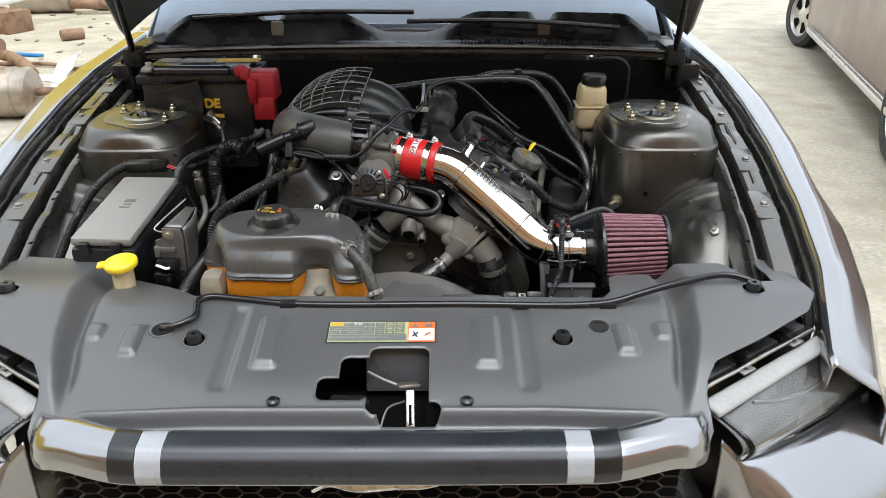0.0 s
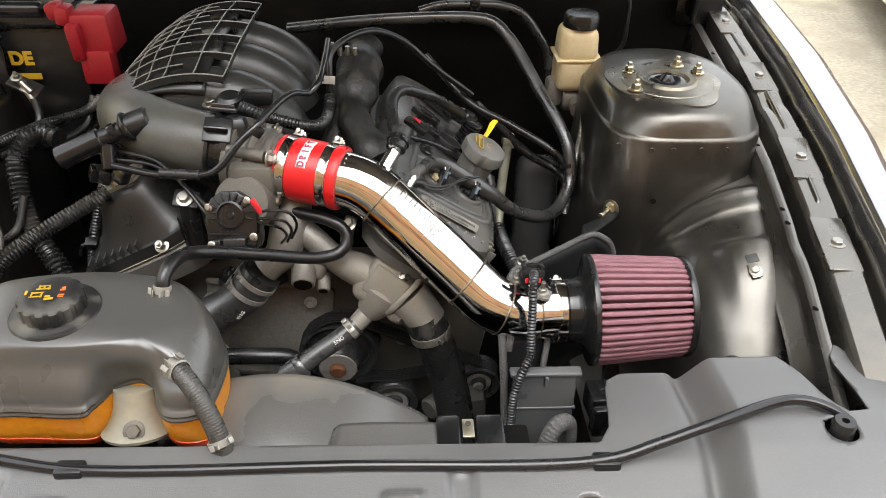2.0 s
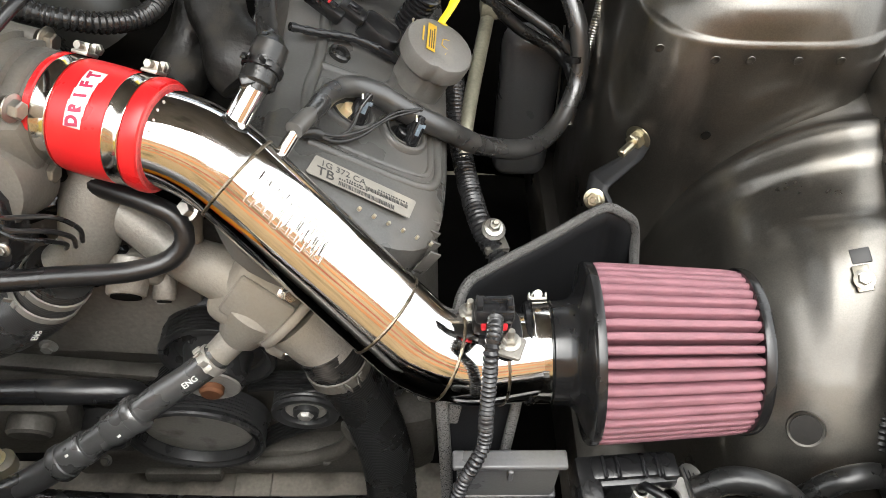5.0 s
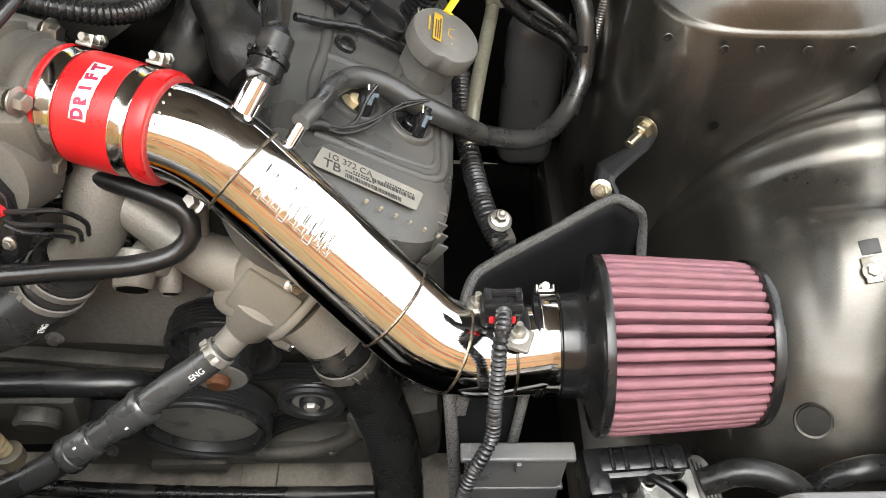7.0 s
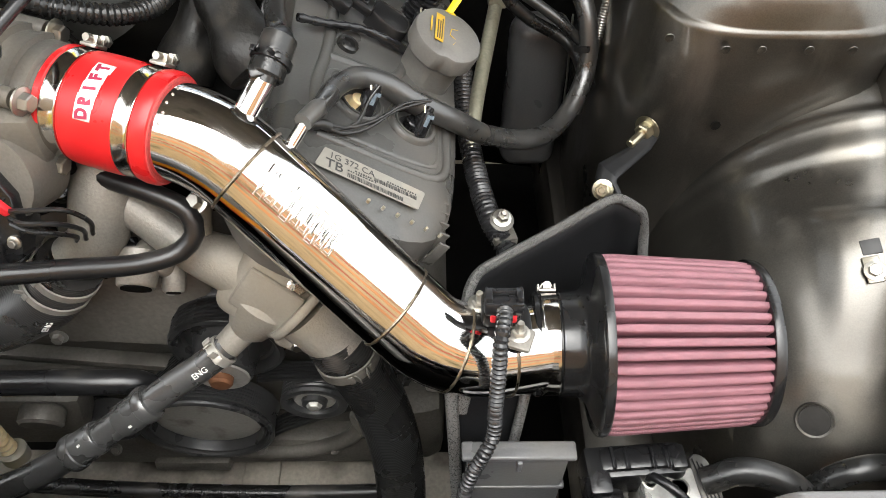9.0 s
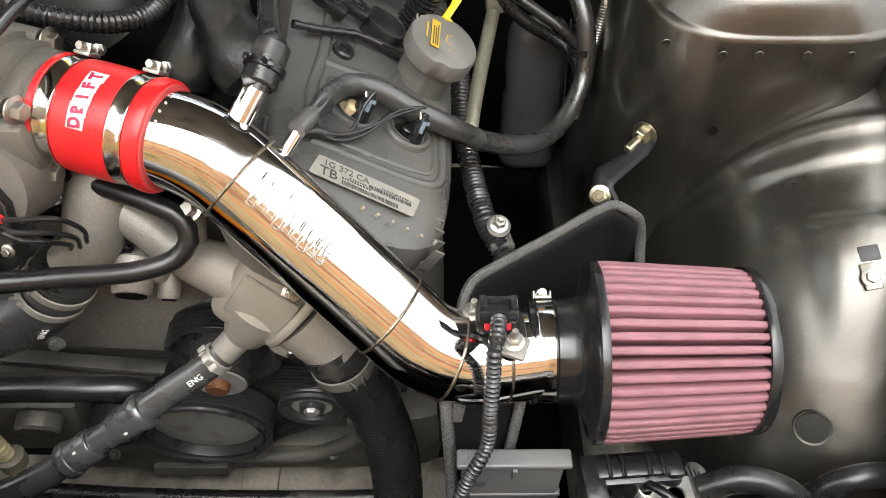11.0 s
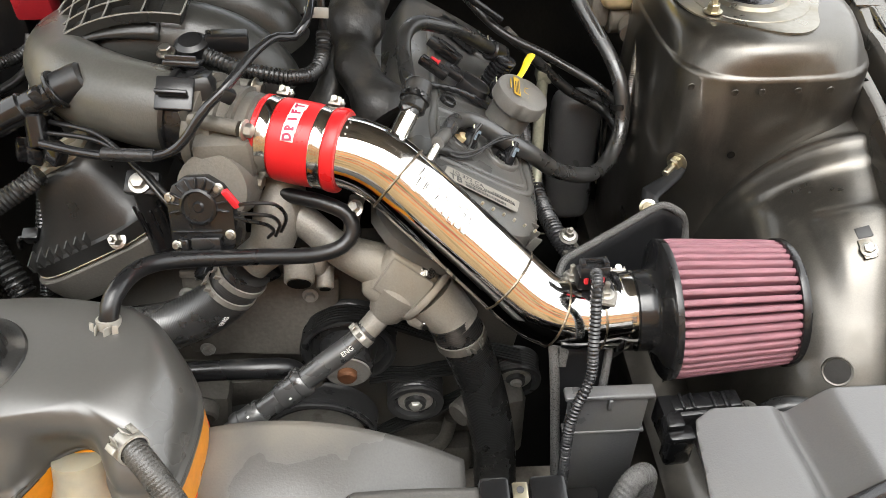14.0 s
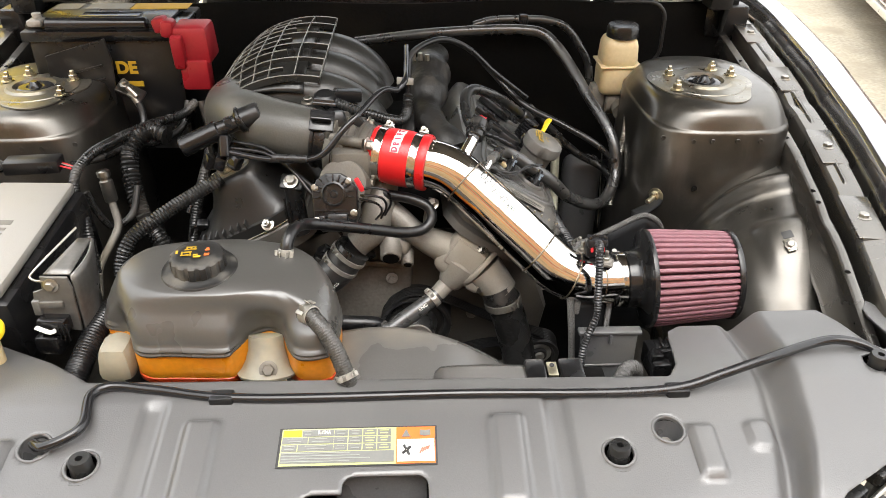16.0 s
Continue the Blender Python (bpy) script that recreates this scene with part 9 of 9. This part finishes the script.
cyl(bm, (-0.11, 1.45, 0.61), (-0.11, 1.43, 0.605), 0.022, seg=24, bevel=0.003)
part("tensioner_bracket", bm, GRIME, engine, "cast tensioner bracket")
bm = bmesh.new()
revolve(bm, [(0.006, -0.004), (0.020, -0.004), (0.024, 0.0), (0.026, -0.004), (0.030, -0.002), (0.030, 0.022), (0.012, 0.024)], (-0.075, 1.470, 0.520), (0, 1, 0.05), 36)
tens = part("tensioner_pulley", bm, PULLEY, engine, "small black tensioner pulley")
bolt("pulley_bolt", (-0.075, 1.465, 0.520), (0, -1, 0), tens, 0.007, 0.005, material=STEEL)
bm = bmesh.new()
box(bm, (0.26, 1.50, 0.50), (0.07, 0.08, 0.13), 0.02, rot(0, 0, 10))
cyl(bm, (0.225, 1.47, 0.56), (0.205, 1.45, 0.56), 0.018, seg=20, bevel=0.003)
part("compressor", bm, GRIME, engine, "cast aluminium compressor body")

# dark box, thin rod and braided line in the gap beside the strut tower
gap_box = thing("heater_box", (0.43, 1.93, 0.50), "dusty black moulded box below the hoses", "box")
bm = bmesh.new()
box(bm, (0.428, 1.935, 0.62), (0.082, 0.06, 0.25), 0.024, seg=4)
part("body", bm, DUCTGREY, gap_box)
bm = bmesh.new()
box(bm, (0.478, 1.93, 0.66), (0.02, 0.05, 0.14), 0.006)
part("side_rib", bm, PLASTIC, gap_box)
bm = bmesh.new()
sweep(bm, [V(0.458, 1.895, 0.775), V(0.462, 1.885, 0.68), V(0.464, 1.88, 0.60)], 0.0014, 8)
part("rod", bm, STEEL, gap_box, "thin steel rod")
run_hose("braided_line", "steel braided line beside the strut tower", [(0.462, 1.80, 0.70), (0.470, 1.815, 0.765), (0.476, 1.825, 0.800), (0.484, 1.845, 0.835), (0.492, 1.875, 0.870), (0.495, 1.93, 0.89)], 0.0062, STEEL, ribs=0.0007, pitch=0.003)

# ---- headlights ----
for side in (1, -1):
    lamp = thing("headlight", (side * 0.63, 1.0, 0.68), "headlight with a clear lens and a pale steel top bracket", "headlight", "headlights")
    bm = bmesh.new()

    def lens(u, v):
        a = V(0.492, 0.925, 0.752).lerp(V(0.735, 1.085, 0.772), u)
        b = V(0.532, 0.884, 0.693).lerp(V(0.805, 1.062, 0.684), u)
        q = a.lerp(b, v) + V(0.02, -0.025, 0.006) * math.sin(math.pi * v)
        return V(side * q.x, q.y, q.z)

    grid(bm, 24, 12, lens)
    glass = part("lens", bm, GLASS, lamp, "clear plastic lens")
    glass.visible_shadow = False
    thicken(glass, 0.003)
    bm = bmesh.new()

    def bowl(u, v):
        q = lens(u, v)
        dig = 0.028 * math.sin(math.pi * min(1, max(0, u))) ** 0.6 * math.sin(math.pi * v) ** 0.6
        return q + V(-side * 0.4 * dig, dig, -0.2 * dig) + V(-side * 0.006, 0.008, -0.004)

    grid(bm, 24, 12, bowl)
    thicken(part("reflector", bm, BEIGE, lamp, "grey reflector bowl"), 0.002)
    bm = bmesh.new()
    sweep(bm, curve_points([bowl(0.25, 0.28) + V(0, 0, 0.003), bowl(0.45, 0.5) + V(0, 0, 0.003), bowl(0.72, 0.5) + V(0, 0, 0.003), bowl(0.92, 0.25) + V(0, 0, 0.003)], 0.01), 0.0025, 8)
    part("reflector_edge", bm, STEEL, lamp)
    bm = bmesh.new()

    def top(u, v):
        q = V(0.474, 0.935, 0.758).lerp(V(0.715, 1.095, 0.775), u).lerp(V(0.500, 0.912, 0.751).lerp(V(0.740, 1.075, 0.771), u), v)
        return V(side * q.x, q.y, q.z + 0.005 * max(0.0, math.sin(math.pi * v)) ** 0.5)

    grid(bm, 40, 8, top)
    brk = part("top_bracket", bm, PALEGREY, lamp, "pale grey plastic top edge")
    thicken(brk, 0.006)
    bm = bmesh.new()
    hose(bm, [top(k, -0.25) + V(0, 0, z) for k, z in ((0.0, 0.002), (0.1, 0.010), (0.35, 0.009), (0.6, 0.010), (0.8, 0.008), (1.0, 0.006))], 0.0035)
    part("wire_loop", bm, STEEL, lamp, "steel wire edge")
    for k in (0.38, 0.80):
        p = top(k, -0.1)
        bm = bmesh.new()
        box(bm, p + V(0, 0, 0.009), (0.030, 0.017, 0.003), 0.001, rot(0, 0, side * 34))
        tab = part("tab", bm, STEEL, lamp)
        bm = bmesh.new()
        box(bm, p + V(0, 0, 0.0112), (0.006, 0.006, 0.001), 0, rot(0, 0, side * 34))
        part("square_hole", bm, INK, tab)
    for k, w in ((0.26, 0.075), (0.60, 0.080), (0.90, 0.05)):
        bm = bmesh.new()
        q = top(k, -0.85)
        box(bm, q + V(0, 0, 0.003), (w, 0.026, 0.020), 0.004, rot(0, 0, side * 34))
        part("top_seal", bm, RUBBER, lamp)

# ---- warning label on the cover ----
label = thing("warning_label", (0.005, 1.06, 0.80), "printed service label with a yellow, white and orange field", "label")
lm = plane_at(V(0.0045, 1.065, cover_z(0.0, 1.065) + 0.0012), (1, 0, 0), (0, 1, 0.19)) @ Matrix.Diagonal((1, 1.38, 1, 1))


def flat(parent, name, x, y, w, h, material, up=0.0006, lab=""):
    bm = bmesh.new()
    box(bm, (x, y, up), (w, h, 0.0004), 0)
    bmesh.ops.transform(bm, matrix=lm, verts=bm.verts)
    return part(name, bm, material, parent, lab)


paper = flat(label, "paper", 0, 0, 0.174, 0.036, INK, 0.0)
flat(paper, "field", -0.021, 0, 0.126, 0.0335, PRINT_LIME, lab="pale lime border")
flat(paper, "field", 0.0635, 0.0, 0.043, 0.0335, PRINT_ORANGE, lab="orange field")
flat(paper, "field", 0.0635, -0.0050, 0.0405, 0.0200, WHITE, 0.0011, lab="white field")
flat(paper, "field", -0.0725, 0.0125, 0.0205, 0.0060, PRINT_YELLOW, 0.0011, lab="yellow corner field")
CELLS = [(-0.0440, 0.0125, 0.0345, 0.0060), (-0.0690, 0.0058, 0.0280, 0.0058), (-0.0405, 0.0058, 0.0275, 0.0058), (-0.0745, -0.0010, 0.0165, 0.0058), (-0.0460, -0.0010, 0.0385, 0.0058), (-0.0215, -0.0098, 0.1225, 0.0102)]
CELLS += [(-0.0190 + 0.0159 * c, 0.0125 - 0.0067 * r, 0.0148, 0.0058) for r in range(3) for c in range(4)]
for k, (x, y, w, h) in enumerate(CELLS):
    cell = flat(paper, "cell", x, y, w, h, LABELGREY, 0.0011)
    rows_in = 4 if h > 0.008 else 2
    for r in range(rows_in):
        if k == 0:
            break
        lit = PRINT_LIME if k > 5 and (k - 6) % 4 > 1 else LABELPALE
        wide = w * (0.72 - 0.12 * ((r + k) % 3)) if rows_in == 2 else w * (0.60 + 0.09 * (r % 3))
        flat(paper, "printed_bar", x if rows_in == 2 else x - w / 2 + wide / 2 + 0.001, y + h * (0.22 if rows_in == 2 else 0.36 - 0.24 * r) * (1 if rows_in > 2 or r == 0 else -1), wide, 0.0009, lit, 0.0017)
flat(paper, "printed_bar", -0.0555, 0.0136, 0.0090, 0.0009, LABELPALE, 0.0017)
flat(paper, "printed_bar", -0.0555, 0.0114, 0.0070, 0.0009, LABELPALE, 0.0017)
words("R-134A", 0.0046, lm @ Matrix.Translation((-0.0375, 0.0126, 0.0021)), WHITE, "lettering", paper, 0.0001, bold=0.0001)
bm = bmesh.new()
prism(bm, [(0.0480, 0.0072), (0.0580, 0.0072), (0.0530, 0.0142)], 0.0012, 0.0018, 0.0, lm)
part("symbol", bm, LABELGREY, paper)
bm = bmesh.new()
for e in (-1, 1):
    prism(bm, [(0.0740, 0.0076), (0.0740 + 0.0058 * e, 0.0084), (0.0740 + 0.0058 * e, 0.0136), (0.0740, 0.0128)][::e], 0.0012, 0.0018, 0.0, lm)
part("symbol", bm, LABELGREY, paper)
bm = bmesh.new()
for k in range(4):
    a = math.pi / 2 * k + 0.6
    box(bm, (0.0535 + 0.0030 * math.cos(a), -0.0050 + 0.0030 * math.sin(a), 0.0016), (0.0052, 0.0026, 0.0005), 0, rot(0, 0, math.degrees(a)))
bmesh.ops.transform(bm, matrix=lm, verts=bm.verts)
part("symbol", bm, INK, paper)
bm = bmesh.new()
for k in range(4):
    box(bm, (0.0695 + 0.0026 * k, -0.0055 + 0.0008 * k, 0.0016), (0.0016, 0.0066 - 0.0006 * k, 0.0005), 0, rot(0, 0, -32))
bmesh.ops.transform(bm, matrix=lm, verts=bm.verts)
part("symbol", bm, REDWALL, paper)

# ---- yard: scrap exhausts ----
def muffler(at, d, r, h, label_text):
    m = thing("old_muffler", at, label_text, "muffler", "scrap exhausts")
    bm = bmesh.new()
    n = 10
    prof = [(r * 0.3, -0.02), (r * 0.9, 0), (r, 0.02)]
    for k in range(n):
        prof += [(r, 0.04 + (h - 0.08) * k / n), (r * (0.985 if k % 3 else 0.95), 0.05 + (h - 0.08) * k / n)]
    prof += [(r, h - 0.02), (r * 0.9, h), (r * 0.3, h + 0.02)]
    revolve(bm, prof, Vector(at) + V(0, 0, r), d, 32)
    part("body", bm, EXHAUST, m)
    bm = bmesh.new()
    dd = Vector(d).normalized()
    a = Vector(at) + V(0, 0, r)
    hose(bm, [a + dd * h, a + dd * (h + 0.15), a + dd * (h + 0.3) + V(0.05, 0.08, -r * 0.5), a + dd * (h + 0.6) + V(0.1, 0.2, -r * 0.7)], 0.028)
    part("tailpipe", bm, RUSTPIPE, m)
    return m


muffler((-3.42, 5.28, 0), (1, 0.05, 0), 0.175, 0.66, "dented ribbed silver muffler lying on the ground")
muffler((-5.55, 10.45, 0), (1, 0.10, 0), 0.16, 0.75, "grey round muffler with a tan tailpipe")
muffler((-4.60, 10.75, 0), (1, 0.30, 0), 0.13, 0.45, "small grey muffler lying on the ground")


def scrap_pipe(pts, r, material, text):
    bm = bmesh.new()
    hose(bm, pts, r)
    return solid("exhaust_pipe", bm, material, text, "exhaust pipe", "scrap exhausts")


scrap_pipe([(-4.02, 7.25, 0.06), (-3.85, 7.05, 0.09), (-3.60, 6.80, 0.07), (-3.38, 6.50, 0.05)], 0.05, RUSTPIPE, "short tan rusty pipe lying on the ground")
scrap_pipe([(-3.95, 7.00, 0.03), (-3.50, 7.00, 0.03), (-3.10, 6.75, 0.03)], 0.018, RUSTPIPE, "thin rusty pipe lying on the ground")
scrap_pipe([(-4.70, 7.70, 0.08), (-4.45, 7.62, 0.10), (-4.20, 7.55, 0.09)], 0.075, RUSTPIPE, "thick tan pipe end with a flange")
scrap_pipe([(-4.60, 6.60, 0.03), (-4.10, 6.50, 0.03), (-3.60, 6.05, 0.03)], 0.022, EXHAUST, "bent dull steel exhaust pipe on the ground")
scrap_pipe([(-4.90, 10.55, 0.10), (-4.55, 10.35, 0.13), (-4.20, 10.45, 0.10), (-3.95, 10.65, 0.06)], 0.06, RUSTPIPE, "bent tan exhaust pipe lying on the ground")
scrap_pipe([(-4.30, 6.90, 0.12), (-3.90, 6.45, 0.14), (-3.45, 6.05, 0.10)], 0.015, EXHAUST, "thin bent steel rod on the scrap heap")
bm = bmesh.new()
grid(bm, 24, 6, lambda u, v: V(-2.93 - 0.30 * u + 0.16 * (v - 0.5) * math.sin(math.pi * (0.15 + 0.8 * u)) , 5.95 + 1.15 * u + 0.05 * (v - 0.5), 0.05 + 0.10 * math.sin(2.6 * u) + 0.05 * (v - 0.5) + 0.01 * math.sin(14 * u)))
thicken(solid("white_panel", bm, SCRAPWHITE, "torn white plastic trim lying on scrap", "panel"), 0.008)
bm = bmesh.new()
grid(bm, 16, 4, lambda u, v: V(-3.10 + 0.42 * u, 5.72 + 0.22 * u + 0.10 * v, 0.10 + 0.04 * math.sin(5 * u) + 0.03 * v))
thicken(solid("white_panel", bm, SCRAPWHITE, "crumpled white plastic strip beside the muffler", "panel"), 0.008)
bm = bmesh.new()
box(bm, (-4.95, 9.25, 0.30), (0.10, 1.7, 0.05), 0.008, rot(6, 0, -28))
solid("old_plank", bm, SCRAPWHITE, "pale weathered plank propped on scrap", "plank")
bm = bmesh.new()
box(bm, (-4.92, 9.0, 0.12), (0.5, 0.35, 0.24), 0.01, rot(0, 0, -20))
solid("rusty_box", bm, RUSTPIPE, "rusty brown steel box below a plank", "box")
bm = bmesh.new()
cyl(bm, (-4.05, 7.53, 0.018), (-3.76, 7.46, 0.018), 0.018, seg=10)
solid("blue_rod", bm, BLUEPIPE, "blue plastic rod lying on scrap", "rod")
bm = bmesh.new()
cyl(bm, (-3.98, 8.35, 0.06), (-3.80, 8.50, 0.06), 0.06, seg=18, bevel=0.008)
solid("tin_can", bm, RUSTPIPE, "rusty tin can lying on the ground", "can")
random.seed(11)
bm = bmesh.new()
for k in range(60):
    x, y = random.uniform(-5.6, -2.6), random.uniform(5.2, 10.8)
    box(bm, (x, y, 0.008), (random.uniform(0.02, 0.09), random.uniform(0.015, 0.05), 0.016), 0.003, rot(0, random.uniform(-20, 20), random.uniform(0, 180)), seg=1)
solid("litter", bm, GROUNDCHIP, "small chips and scraps scattered on the ground", "litter", kind="stuff")

# ---- the parked brown car ----
other = thing("parked_car", (3.6, 6.3, 0), "dusty brown parked car", "car")
OM = Matrix.Translation((2.80, 4.56, 0)) @ rot(0, 0, -15.6)
bm = bmesh.new()
side_line = [(-1.6, 0.30), (-1.0, 0.22), (2.9, 0.22), (3.16, 0.24), (3.20, 0.45), (3.36, 0.60), (3.58, 0.66), (3.80, 0.60), (3.96, 0.45), (4.0, 0.26), (4.6, 0.30), (4.65, 0.70), (4.3, 0.92), (3.2, 1.0), (2.6, 1.42), (0.2, 1.48), (-0.6, 1.05), (-1.6, 0.95)]
prism(bm, [(x, z) for x, z in side_line], -1.72, 0.0, 0.03, OM @ Matrix(((0, 0, -1, 0), (1, 0, 0, 0), (0, 1, 0, 0), (0, 0, 0, 1))))
part("body", bm, BROWNPAINT, other)
bm = bmesh.new()
box(bm, (-0.012, 0.95, 0.25), (0.03, 4.1, 0.05), 0.01)
bmesh.ops.transform(bm, matrix=OM, verts=bm.verts)
part("sill_trim", bm, RIM, other, "pale sill trim")
bm = bmesh.new()
box(bm, (-0.016, 0.95, 0.295), (0.012, 4.0, 0.012), 0.004)
bmesh.ops.transform(bm, matrix=OM, verts=bm.verts)
part("trim_strip", bm, BANDSTEEL, other, "thin bright trim strip")
bm = bmesh.new()
box(bm, (0.0, 1.5, 1.22), (0.02, 2.2, 0.30), 0.01)
bmesh.ops.transform(bm, matrix=OM, verts=bm.verts)
part("side_window", bm, SCREEN, other)
for y in (3.58, -0.30):
    c = OM @ V(0.07, y, 0.31)
    d = (OM @ rot(0, 0, 18 if y > 0 else 0)).to_3x3() @ V(-1, 0, 0)
    bm = bmesh.new()
    revolve(bm, [(0.19, -0.09), (0.28, -0.10), (0.31, -0.07), (0.312, 0.07), (0.28, 0.10), (0.215, 0.095), (0.20, 0.06)], c, d, 48, cap=False)
    wheel = part("wheel", bm, TYRE, other, "black tyre on a pale wheel")
    bm = bmesh.new()
    revolve(bm, [(0.21, 0.02), (0.215, 0.085), (0.20, 0.09), (0.19, 0.05), (0.08, 0.06), (0.05, 0.085), (0.02, 0.09)], c, d, 40, wave=lambda a, k: 1.0)
    part("rim", bm, RIM, wheel, "pale alloy rim")
    wm = Matrix.Translation(c) @ axis_to(d)
    # near-black plates stand for the shaded gaps between the spokes
    for k in range(5):
        bm = bmesh.new()
        a = 2 * math.pi * k / 5
        prism(bm, [(0.075, -0.018), (0.175, -0.052), (0.185, 0.0), (0.175, 0.052), (0.075, 0.018)], 0.056, 0.064, 0.0, wm @ Matrix.Rotation(a, 4, "Z"))
        part("gap", bm, BLACKSHADE, wheel)

# unseen plain walls, added to close the yard and colour the reflections
for name, c, size in (("wall_west", (-9.0, 4.45, 1.7), (0.25, 17.6, 3.4)), ("wall_north", (-5.9, 13.5, 4.5), (5.9, 0.25, 9.0)), ("wall_south", (0.0, -4.5, 3.2), (17.7, 0.25, 6.4))):
    bm = bmesh.new()
    box(bm, c, size, 0.02)
    built = solid(name, bm, BROWNWALL if "south" in name else WALLPLASTER, "unseen brown wall added for reflections in the pipe" if "south" in name else "unseen ochre wall added for reflections in the wing", "wall", kind="structure")
    if "south" in name:
        # coloured bands added so that the polished pipe mirrors them as streaks
        for z, h, m, text in ((5.75, 0.22, REDWALL, "faded red band added for a reflected streak"), (4.75, 0.55, ORANGEWALL, "orange band added for a reflected streak"), (3.55, 0.28, REDWALL, "faded red band added for a reflected streak"), (2.65, 0.40, ORANGEWALL, "orange band added for a reflected streak")):
            bm = bmesh.new()
            box(bm, (0.0, -4.36, z), (17.7, 0.04, h), 0.005)
            part("reflected_band", bm, m, built, text)
